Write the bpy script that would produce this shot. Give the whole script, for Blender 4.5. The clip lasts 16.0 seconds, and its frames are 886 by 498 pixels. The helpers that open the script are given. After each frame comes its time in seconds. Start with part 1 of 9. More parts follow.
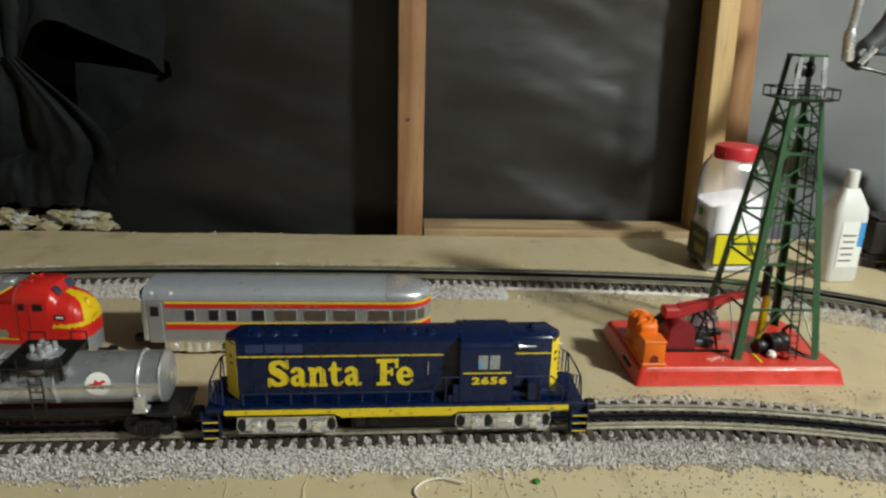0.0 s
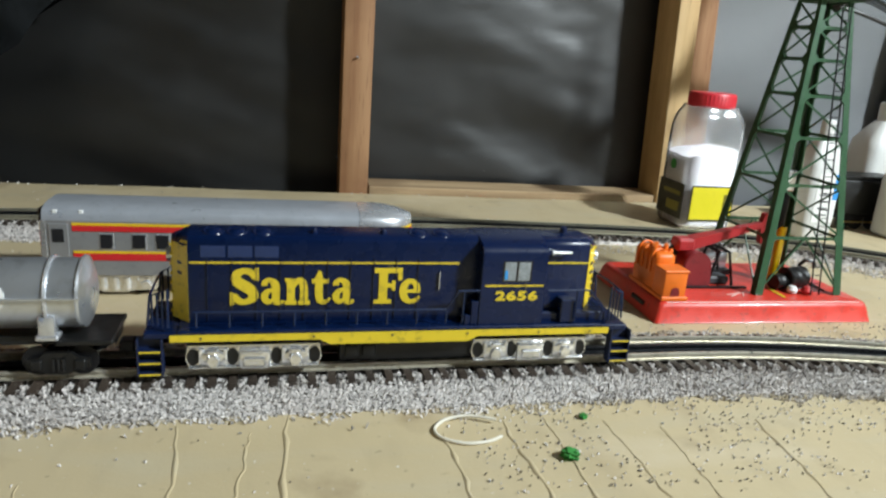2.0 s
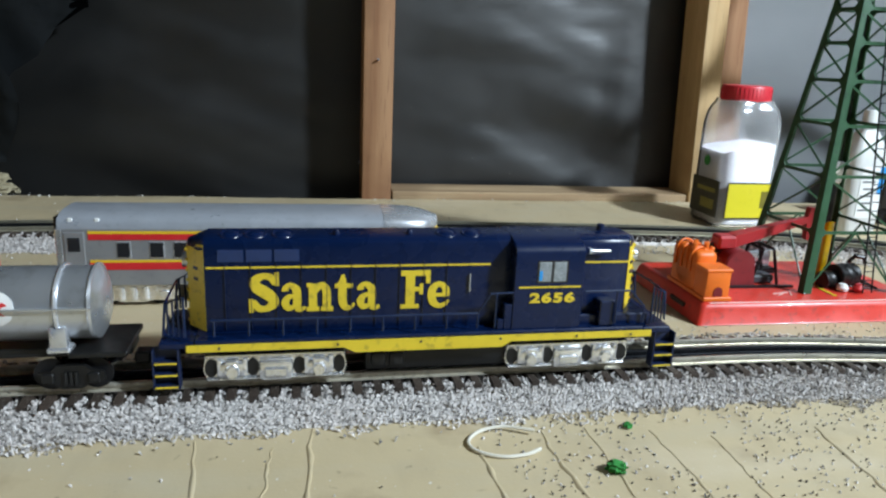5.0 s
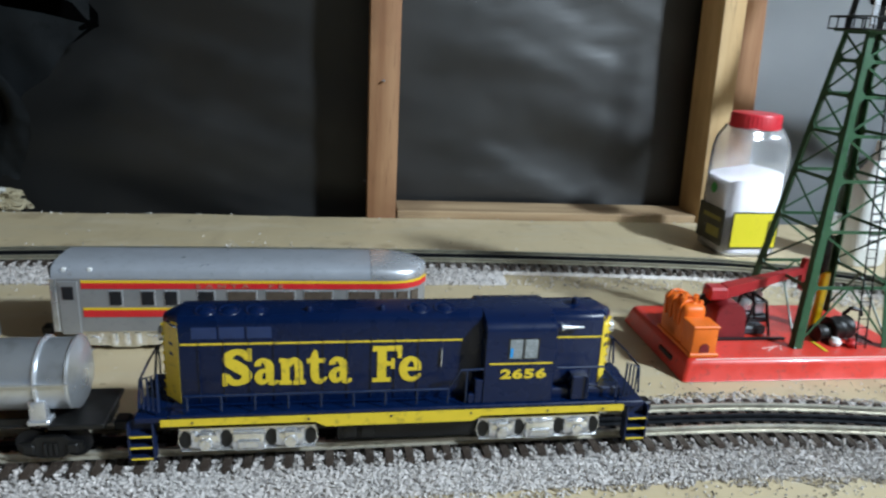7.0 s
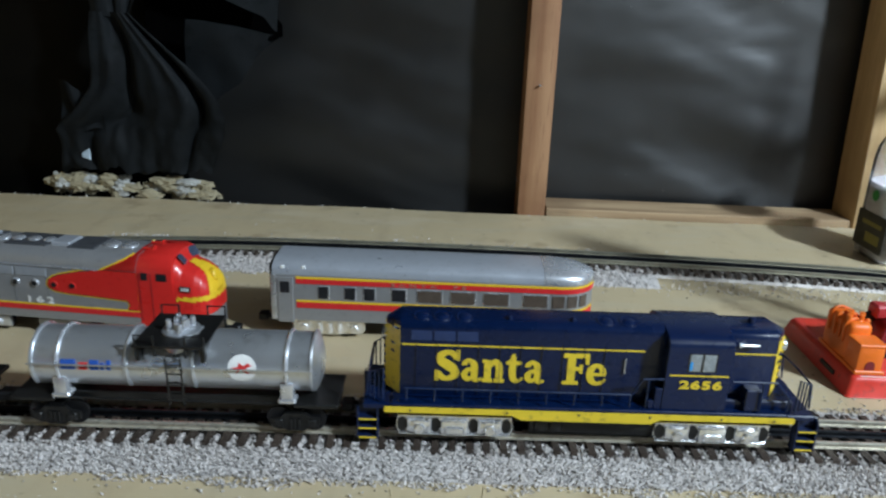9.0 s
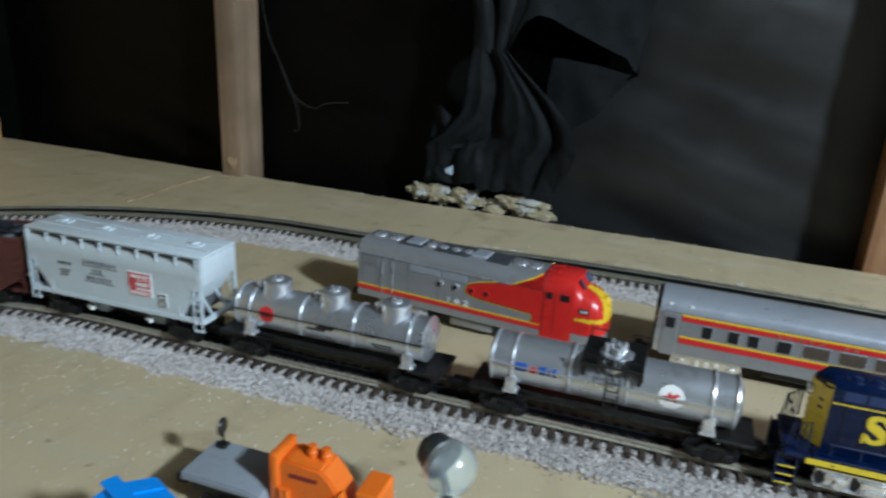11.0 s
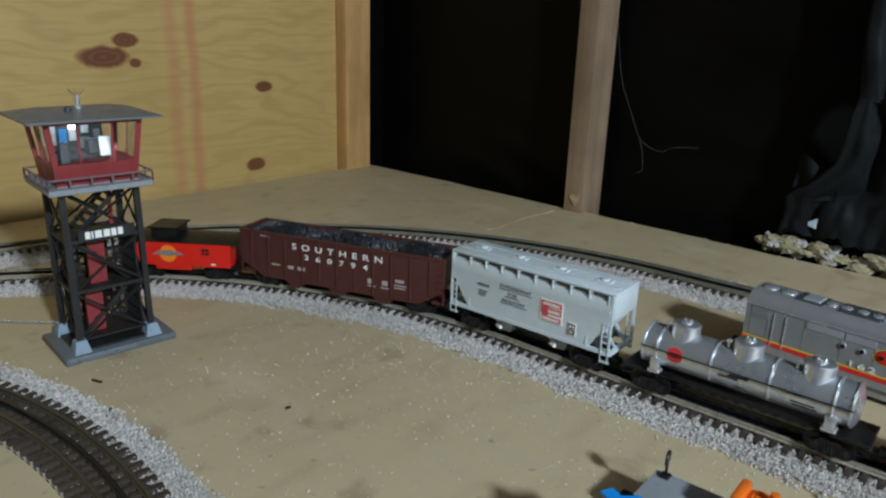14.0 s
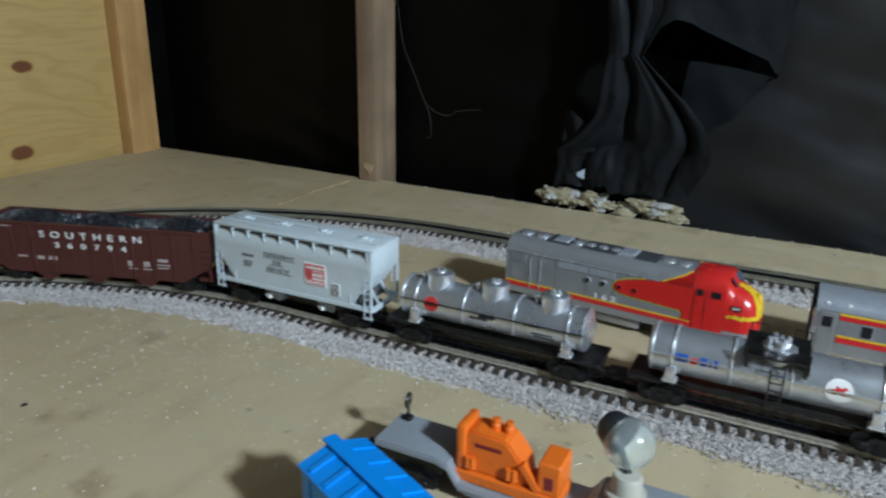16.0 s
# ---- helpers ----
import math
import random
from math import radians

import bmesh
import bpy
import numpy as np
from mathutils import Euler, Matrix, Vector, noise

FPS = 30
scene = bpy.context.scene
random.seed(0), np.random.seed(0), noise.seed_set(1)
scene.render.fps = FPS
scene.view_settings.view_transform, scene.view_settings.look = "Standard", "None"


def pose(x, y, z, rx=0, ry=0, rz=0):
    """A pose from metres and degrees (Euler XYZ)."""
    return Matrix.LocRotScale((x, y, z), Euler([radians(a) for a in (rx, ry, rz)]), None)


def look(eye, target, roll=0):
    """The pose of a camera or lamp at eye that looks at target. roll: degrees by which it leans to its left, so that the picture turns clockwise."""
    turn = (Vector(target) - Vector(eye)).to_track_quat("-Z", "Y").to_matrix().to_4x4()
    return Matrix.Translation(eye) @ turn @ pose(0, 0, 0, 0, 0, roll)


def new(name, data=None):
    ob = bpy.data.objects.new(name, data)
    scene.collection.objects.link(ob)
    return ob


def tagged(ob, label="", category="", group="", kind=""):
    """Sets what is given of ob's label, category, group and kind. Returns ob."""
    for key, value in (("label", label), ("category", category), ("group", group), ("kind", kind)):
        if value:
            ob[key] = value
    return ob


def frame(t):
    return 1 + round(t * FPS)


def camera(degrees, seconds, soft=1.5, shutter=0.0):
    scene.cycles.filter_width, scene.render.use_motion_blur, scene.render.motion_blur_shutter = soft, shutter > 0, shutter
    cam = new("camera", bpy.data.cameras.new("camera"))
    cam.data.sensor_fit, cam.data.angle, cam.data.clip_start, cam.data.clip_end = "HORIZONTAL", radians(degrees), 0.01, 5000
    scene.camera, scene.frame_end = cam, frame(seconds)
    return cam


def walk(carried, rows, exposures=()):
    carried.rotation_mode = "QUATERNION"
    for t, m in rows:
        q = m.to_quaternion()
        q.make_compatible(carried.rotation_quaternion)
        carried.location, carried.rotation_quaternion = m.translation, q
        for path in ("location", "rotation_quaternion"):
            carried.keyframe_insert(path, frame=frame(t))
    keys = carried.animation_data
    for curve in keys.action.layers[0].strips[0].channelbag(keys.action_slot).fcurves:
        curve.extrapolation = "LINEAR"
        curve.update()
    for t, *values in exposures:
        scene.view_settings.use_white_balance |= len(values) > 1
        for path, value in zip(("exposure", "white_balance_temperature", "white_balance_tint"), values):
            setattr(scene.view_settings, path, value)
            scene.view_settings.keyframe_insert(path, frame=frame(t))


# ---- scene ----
cam = camera(63.6, 16.0, soft=2.3, shutter=0.4)
PATH = [
    (0, (0.021, 0.032, 0.384), (0.125, 1.927, -0.246), 1.6),
    (0.5, (-0.025, 0.023, 0.359), (0.271, 1.906, -0.245), 2.2),
    (1, (-0.048, 0.078, 0.338), (0.358, 1.951, -0.236), 4.0),
    (1.5, (-0.054, 0.124, 0.283), (0.367, 2.002, -0.259), 4.2),
    (2, (-0.057, 0.14, 0.239), (0.341, 2.021, -0.312), 4.3),
    (2.5, (-0.059, 0.149, 0.218), (0.321, 2.031, -0.345), 3.9),
    (3, (-0.058, 0.159, 0.218), (0.307, 2.037, -0.364), 2.9),
    (5.3, (-0.054, 0.167, 0.229), (0.271, 2.068, -0.3), 2.4),
    (5.5, (-0.041, 0.161, 0.243), (0.275, 2.064, -0.288), 2.1),
    (6, (-0.032, 0.143, 0.265), (0.312, 2.033, -0.289), 2.7),
    (6.5, (-0.033, 0.137, 0.285), (0.347, 2.015, -0.288), 3.3),
    (7, (-0.02, 0.177, 0.291), (0.238, 2.069, -0.303), 3.0),
    (7.5, (-0.026, 0.16, 0.309), (0.135, 2.051, -0.32), 2.1),
    (8, (-0.043, 0.15, 0.316), (0.047, 2.035, -0.345), 1.8),
    (8.2, (-0.05, 0.146, 0.317), (0.004, 2.031, -0.35), 1.9),
    (10.3, (-0.184, 0.076, 0.38), (-0.54, 1.929, -0.283), 2.4),
    (10.5, (-0.204, 0.063, 0.382), (-0.653, 1.898, -0.275), 2.7),
    (11, (-0.25, 0.031, 0.377), (-0.901, 1.801, -0.288), 3.1),
    (11.5, (-0.282, -0.002, 0.38), (-1.132, 1.679, -0.293), 2.0),
    (12, (-0.307, -0.026, 0.381), (-1.298, 1.577, -0.288), 1.5),
    (12.5, (-0.333, -0.058, 0.384), (-1.431, 1.477, -0.278), 1.2),
    (13, (-0.362, -0.079, 0.392), (-1.566, 1.379, -0.26), 0.8),
    (13.5, (-0.377, -0.094, 0.393), (-1.646, 1.322, -0.226), 1.3),
    (14, (-0.371, -0.094, 0.395), (-1.633, 1.333, -0.214), 1.9),
    (14.5, (-0.375, -0.103, 0.396), (-1.574, 1.383, -0.199), 2.0),
    (15, (-0.371, -0.106, 0.386), (-1.477, 1.448, -0.216), 1.6),
    (15.5, (-0.341, -0.088, 0.38), (-1.325, 1.538, -0.243), 1.2),
    (16, (-0.288, -0.038, 0.375), (-1.19, 1.624, -0.274), 1.0),
]
walk(cam, [(t, look(eye, target, roll)) for t, eye, target, roll in PATH],
     exposures=((0, -0.34, 8000, 8), (0.5, -0.13, 7550, 9), (1.0, -0.04, 7450, 10), (1.5, 0.02, 7350, 10), (2.0, 0.06, 7050, 10), (3.0, 0.05, 6700, 10),
                (5.3, 0.02, 6350, 10), (6.5, 0.01, 6300, 10), (8.2, -0.15, 6350, 10), (10.3, -0.05, 6050, 9), (11.2, 0.0, 6200, 9), (12.5, -0.08, 6450, 10), (15.0, -0.08, 6450, 10), (16.0, 0.0, 6150, 9)))

# ---- light ----
# one bare clamp lamp off to the right, in front of the layout
LAMP = (1.64, -0.42, 1.54)
lamp_data = bpy.data.lights.new("work_lamp", "POINT")
lamp_data.energy, lamp_data.shadow_soft_size, lamp_data.color = 345.0, 0.100, (0.83, 0.97, 1.08)
work_lamp = new("work_lamp", lamp_data)
work_lamp.location = LAMP
world = bpy.data.worlds.new("world")
scene.world = world
world.use_nodes = True
world.node_tree.nodes["Background"].inputs[0].default_value = (0.75, 0.85, 1.0, 1)
world.node_tree.nodes["Background"].inputs[1].default_value = 0.006


# ---- materials ----
def nodes_of(m):
    m.use_nodes = True
    nt = m.node_tree
    return nt, nt.nodes["Principled BSDF"]


def noise_node(nt, scale, detail=4.0, source="Object", stretch=(1, 1, 1)):
    tc = nt.nodes.new("ShaderNodeTexCoord")
    mp = nt.nodes.new("ShaderNodeMapping")
    mp.inputs["Scale"].default_value = stretch
    nz = nt.nodes.new("ShaderNodeTexNoise")
    nz.inputs["Scale"].default_value, nz.inputs["Detail"].default_value = scale, detail
    nt.links.new(tc.outputs[source], mp.inputs[0])
    nt.links.new(mp.outputs[0], nz.inputs["Vector"])
    return nz


def ramp_node(nt, src, a, b, c0=(0, 0, 0, 1), c1=(1, 1, 1, 1)):
    r = nt.nodes.new("ShaderNodeValToRGB")
    r.color_ramp.elements[0].position, r.color_ramp.elements[1].position = a, b
    r.color_ramp.elements[0].color, r.color_ramp.elements[1].color = c0, c1
    nt.links.new(src, r.inputs[0])
    return r


def mix_node(nt, fac, a, b, mode="MIX"):
    """a, b and fac may be sockets or values."""
    m = nt.nodes.new("ShaderNodeMix")
    m.data_type, m.blend_type = "RGBA", mode
    for socket, v in ((m.inputs[0], fac), (m.inputs[6], a), (m.inputs[7], b)):
        if isinstance(v, (int, float)):
            socket.default_value = v
        elif isinstance(v, tuple):
            socket.default_value = v if len(v) == 4 else (*v, 1)
        else:
            nt.links.new(v, socket)
    return m.outputs[2]


def bump_node(nt, bsdf, height, strength, distance, after=None):
    b = nt.nodes.new("ShaderNodeBump")
    b.inputs["Strength"].default_value, b.inputs["Distance"].default_value = strength, distance
    nt.links.new(height, b.inputs["Height"])
    if after is not None:
        nt.links.new(after, b.inputs["Normal"])
    nt.links.new(b.outputs[0], bsdf.inputs["Normal"])
    return b.outputs[0]


def paint(name, colour, rough=0.4, metal=0.0, fine=900.0, coarse=60.0, vary=0.12, bump=0.15, dirt=None, coat=0.0):
    """A surface with fine grain and broad patches of wear."""
    m = bpy.data.materials.new(name)
    nt, b = nodes_of(m)
    n1, n2 = noise_node(nt, fine), noise_node(nt, coarse)
    dark = tuple(c * (1 - vary) for c in colour)
    light = tuple(min(1.0, c * (1 + vary)) for c in colour)
    col = mix_node(nt, n2.outputs[0], dark, light)
    spots = ramp_node(nt, noise_node(nt, coarse * 3.3, 6.0).outputs[0], 0.56, 0.72)
    col = mix_node(nt, spots.outputs[0], col, dirt or tuple(c * (1 - 1.6 * vary) for c in colour))
    nt.links.new(col, b.inputs["Base Color"])
    b.inputs["Metallic"].default_value = metal
    b.inputs["Coat Weight"].default_value = coat
    rr = ramp_node(nt, n2.outputs[0], 0.3, 0.7, (rough * 0.8,) * 3 + (1,), (min(1, rough * 1.25),) * 3 + (1,))
    nt.links.new(rr.outputs[0], b.inputs["Roughness"])
    if bump:
        bump_node(nt, b, n1.outputs[0], bump, 0.0004)
    return m


navy = paint("navy_plastic", (0.0012, 0.0085, 0.042), 0.27, vary=0.15, bump=0.04)
navy.node_tree.nodes["Principled BSDF"].inputs["Specular IOR Level"].default_value = 0.38
navy_panel = paint("navy_panel", (0.010, 0.028, 0.10), 0.35, vary=0.15)
# clear panes: their reflections are painted as this patchy grey
pane_grey = paint("window_grey", (0.25, 0.28, 0.30), 0.15, vary=0.5, coarse=300, bump=0.0)
navy_rail = paint("navy_railing", (0.0035, 0.015, 0.055), 0.35, vary=0.15)
navy_dull = paint("navy_plastic_dusty", (0.006, 0.014, 0.050), 0.42, vary=0.2)
yellow = paint("yellow_paint", (0.70, 0.52, 0.03), 0.4, vary=0.1, dirt=(0.45, 0.33, 0.03))
chrome_side = paint("bright_plated_plastic", (0.92, 0.94, 0.97), 0.17, 0.85, fine=300, coarse=180, vary=0.1, bump=1.0, dirt=(0.35, 0.36, 0.38))
black_plastic = paint("black_plastic", (0.006, 0.006, 0.006), 0.42, vary=0.3, dirt=(0.012, 0.011, 0.010))
black_metal = paint("blackened_metal", (0.02, 0.02, 0.022), 0.38, 0.6, vary=0.3)
silver = paint("silver_paint", (0.69, 0.72, 0.76), 0.31, 0.82, vary=0.05, coarse=25, bump=0.06, dirt=(0.56, 0.58, 0.60))
silver_bright = paint("silver_shiny", (0.70, 0.72, 0.76), 0.26, 0.72, vary=0.08, bump=0.05)
silver_body = paint("grey_silver_plastic", (0.33, 0.335, 0.345), 0.36, 0.45, vary=0.08, bump=0.1)
silver_roof = paint("silver_roof", (0.46, 0.49, 0.54), 0.34, 0.45, vary=0.08, bump=0.08)
red_paint = paint("red_paint", (0.62, 0.022, 0.018), 0.32, coat=0.3, vary=0.08, bump=0.05)
red_base = paint("red_tin", (0.66, 0.045, 0.028), 0.35, coat=0.25, vary=0.14, bump=0.08, dirt=(0.42, 0.05, 0.035))
maroon = paint("dark_red_tin", (0.20, 0.018, 0.022), 0.4, vary=0.2)
stripe_red = paint("red_stripe", (0.62, 0.022, 0.026), 0.45, vary=0.08)
stripe_yellow = paint("yellow_stripe", (0.75, 0.48, 0.02), 0.45, vary=0.08)
orange = paint("orange_plastic", (0.80, 0.16, 0.012), 0.45, vary=0.08, bump=0.1)
grey_car = paint("light_grey_plastic", (0.57, 0.64, 0.675), 0.5, vary=0.06, bump=0.1)
grey_deck = paint("grey_plastic", (0.25, 0.275, 0.30), 0.5, vary=0.1)
oxide = paint("oxide_brown_plastic", (0.075, 0.020, 0.016), 0.5, vary=0.15)
caboose_red = paint("bright_red_plastic", (0.68, 0.018, 0.010), 0.4, vary=0.06, bump=0.06)
blue_box = paint("bright_blue_plastic", (0.008, 0.26, 0.80), 0.4, vary=0.06, bump=0.06)
green = paint("green_tin", (0.024, 0.084, 0.037), 0.4, vary=0.18, dirt=(0.02, 0.05, 0.03))
white_ink = paint("white_ink", (0.78, 0.78, 0.76), 0.6, vary=0.05, bump=0.0)
ink_grey = paint("faded_ink", (0.14, 0.145, 0.15), 0.6, vary=0.15, bump=0.0)
black_ink = paint("black_ink", (0.03, 0.03, 0.03), 0.6, vary=0.05, bump=0.0)
red_ink = paint("red_ink", (0.60, 0.03, 0.03), 0.6, vary=0.05, bump=0.0)
blue_ink = paint("blue_ink", (0.02, 0.09, 0.40), 0.6, vary=0.05, bump=0.0)
orange_ink = paint("orange_ink", (0.85, 0.22, 0.01), 0.6, vary=0.05, bump=0.0)
dark_window = paint("dark_window", (0.02, 0.02, 0.022), 0.12, vary=0.1, bump=0.0)
brown_window = paint("smoked_window", (0.09, 0.07, 0.055), 0.2, vary=0.3, coarse=150, bump=0.0)
steel_rail = paint("tinned_rail", (0.70, 0.66, 0.55), 0.33, 0.72, vary=0.1, bump=0.1, dirt=(0.40, 0.36, 0.27))
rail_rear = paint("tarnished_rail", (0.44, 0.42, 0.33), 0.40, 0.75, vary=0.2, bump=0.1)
# yard rails: the shade over that track is put into a darker metal
rail_shaded = paint("shaded_rail", (0.12, 0.11, 0.085), 0.5, 0.7, vary=0.2, bump=0.1)
rail_black = paint("blackened_rail", (0.022, 0.024, 0.028), 0.35, 0.6, vary=0.2)
white_plastic = paint("milky_plastic", (0.64, 0.645, 0.63), 0.40, vary=0.03, bump=0.0)
cap_yellow = paint("yellow_cap", (0.85, 0.55, 0.01), 0.4, vary=0.05, bump=0.0)
lid_red = paint("red_lid", (0.62, 0.03, 0.045), 0.4, vary=0.05, bump=0.05)
label_yellow = paint("yellow_label", (0.72, 0.62, 0.02), 0.5, vary=0.04, bump=0.0)
label_black = paint("black_label", (0.03, 0.027, 0.012), 0.5, vary=0.1, bump=0.0)
label_blue = paint("blue_label", (0.02, 0.28, 0.68), 0.5, vary=0.05, bump=0.0)
powder = paint("white_powder", (0.60, 0.58, 0.60), 0.9, vary=0.02, bump=0.2)
moss_green = paint("green_foam", (0.03, 0.22, 0.04), 0.9, vary=0.4, fine=2500, coarse=400)
insulation = paint("yellow_fibre", (0.36, 0.31, 0.20), 0.95, vary=0.3, fine=1200, coarse=120, bump=1.0)
ivory_wire = paint("ivory_wire", (0.72, 0.68, 0.58), 0.45, vary=0.05, bump=0.0)
rubber = paint("dark_grey_rubber", (0.05, 0.053, 0.06), 0.5, vary=0.15)
bar_grey = paint("grey_lacquer", (0.11, 0.13, 0.15), 0.3, 0.3, vary=0.1)
bar_dark = paint("dark_lacquer", (0.030, 0.035, 0.045), 0.3, vary=0.15)


def glass(name, colour=(1, 1, 1), rough=0.03):
    m = bpy.data.materials.new(name)
    nt, b = nodes_of(m)
    b.inputs["Base Color"].default_value = (*colour, 1)
    b.inputs["Transmission Weight"].default_value = 1.0
    nz = noise_node(nt, 80)
    rr = ramp_node(nt, nz.outputs[0], 0.35, 0.7, (rough,) * 3 + (1,), (rough * 2.5,) * 3 + (1,))
    nt.links.new(rr.outputs[0], b.inputs["Roughness"])
    b.inputs["IOR"].default_value = 1.45
    return m


clear_plastic = glass("clear_plastic", (0.96, 0.97, 0.98))
jar_plastic = glass("dusty_clear_plastic", (0.93, 0.94, 0.95), 0.05)
nt_jar, b_jar = nodes_of(jar_plastic)
nt_jar.links.new(ramp_node(nt_jar, noise_node(nt_jar, 38, 5).outputs[0], 0.30, 0.70, (0.975,) * 3 + (1,), (0.90,) * 3 + (1,)).outputs[0], b_jar.inputs["Transmission Weight"])
lens_glass = glass("lens_plastic", (0.90, 0.95, 0.93), 0.08)
lens_glass.node_tree.nodes["Principled BSDF"].inputs["Transmission Weight"].default_value = 0.92


def board_material():
    """Painted cardboard: tan, with smears, dust and glue stains."""
    m = bpy.data.materials.new("tan_board")
    nt, b = nodes_of(m)
    broad, mid, fine = noise_node(nt, 2.2, 5), noise_node(nt, 14, 6), noise_node(nt, 420, 3)
    streak = noise_node(nt, 9, 6, stretch=(1.0, 4.0, 1.0))
    col = mix_node(nt, broad.outputs[0], (0.45, 0.36, 0.215), (0.60, 0.495, 0.315))
    col = mix_node(nt, ramp_node(nt, streak.outputs[0], 0.5, 0.75).outputs[0], col, (0.51, 0.435, 0.295))
    col = mix_node(nt, ramp_node(nt, mid.outputs[0], 0.60, 0.78).outputs[0], col, (0.30, 0.22, 0.13))
    brushed = noise_node(nt, 26, 7, stretch=(1.0, 0.35, 1.0))
    col = mix_node(nt, ramp_node(nt, brushed.outputs[0], 0.52, 0.74, (0, 0, 0, 1), (0.55, 0.55, 0.55, 1)).outputs[0], col, (0.385, 0.305, 0.19))
    pale = ramp_node(nt, noise_node(nt, 7, 8, stretch=(0.6, 1.6, 1.0)).outputs[0], 0.58, 0.72, (0, 0, 0, 1), (0.5, 0.5, 0.5, 1))
    col = mix_node(nt, pale.outputs[0], col, (0.64, 0.555, 0.415))
    specks = ramp_node(nt, noise_node(nt, 260, 2).outputs[0], 0.71, 0.75)
    col = mix_node(nt, specks.outputs[0], col, (0.66, 0.62, 0.54))
    grime = ramp_node(nt, noise_node(nt, 90, 5).outputs[0], 0.66, 0.74, (0, 0, 0, 1), (0.6, 0.6, 0.6, 1))
    col = mix_node(nt, grime.outputs[0], col, (0.20, 0.155, 0.10))
    nt.links.new(col, b.inputs["Base Color"])
    nt.links.new(ramp_node(nt, mid.outputs[0], 0.3, 0.7, (0.42,) * 3 + (1,), (0.68,) * 3 + (1,)).outputs[0], b.inputs["Roughness"])
    first = bump_node(nt, b, mid.outputs[0], 0.35, 0.004)
    bump_node(nt, b, fine.outputs[0], 0.15, 0.0006, first)
    return m


def wood_material(name, c0, c1, axis=2, rough=0.7, rings=55.0):
    m = bpy.data.materials.new(name)
    nt, b = nodes_of(m)
    stretch = [1.0, 1.0, 1.0]
    stretch[axis] = 0.05
    grain = noise_node(nt, rings, 6, stretch=tuple(stretch))
    fibre = noise_node(nt, rings * 9, 3, stretch=tuple(stretch))
    patch = noise_node(nt, 6, 4)
    col = mix_node(nt, ramp_node(nt, grain.outputs[0], 0.35, 0.68).outputs[0], c0, c1)
    col = mix_node(nt, ramp_node(nt, patch.outputs[0], 0.45, 0.75).outputs[0], col, tuple(c * 0.72 for c in c0))
    col = mix_node(nt, ramp_node(nt, fibre.outputs[0], 0.6, 0.8).outputs[0], col, tuple(c * 0.6 for c in c0))
    nt.links.new(col, b.inputs["Base Color"])
    b.inputs["Roughness"].default_value = rough
    first = bump_node(nt, b, grain.outputs[0], 0.3, 0.002)
    bump_node(nt, b, fibre.outputs[0], 0.3, 0.0008, first)
    return m


stud_wood = wood_material("aged_stud_wood", (0.26, 0.12, 0.055), (0.40, 0.22, 0.11))
pale_wood = wood_material("pale_stud_wood", (0.52, 0.34, 0.16), (0.66, 0.47, 0.25))
sill_wood = wood_material("sill_wood", (0.30, 0.195, 0.105), (0.50, 0.36, 0.21), axis=0)
stud_grey = wood_material("weathered_stud_wood", (0.24, 0.16, 0.10), (0.36, 0.25, 0.16))
post_wood = wood_material("corner_post_wood", (0.46, 0.25, 0.085), (0.58, 0.34, 0.13))


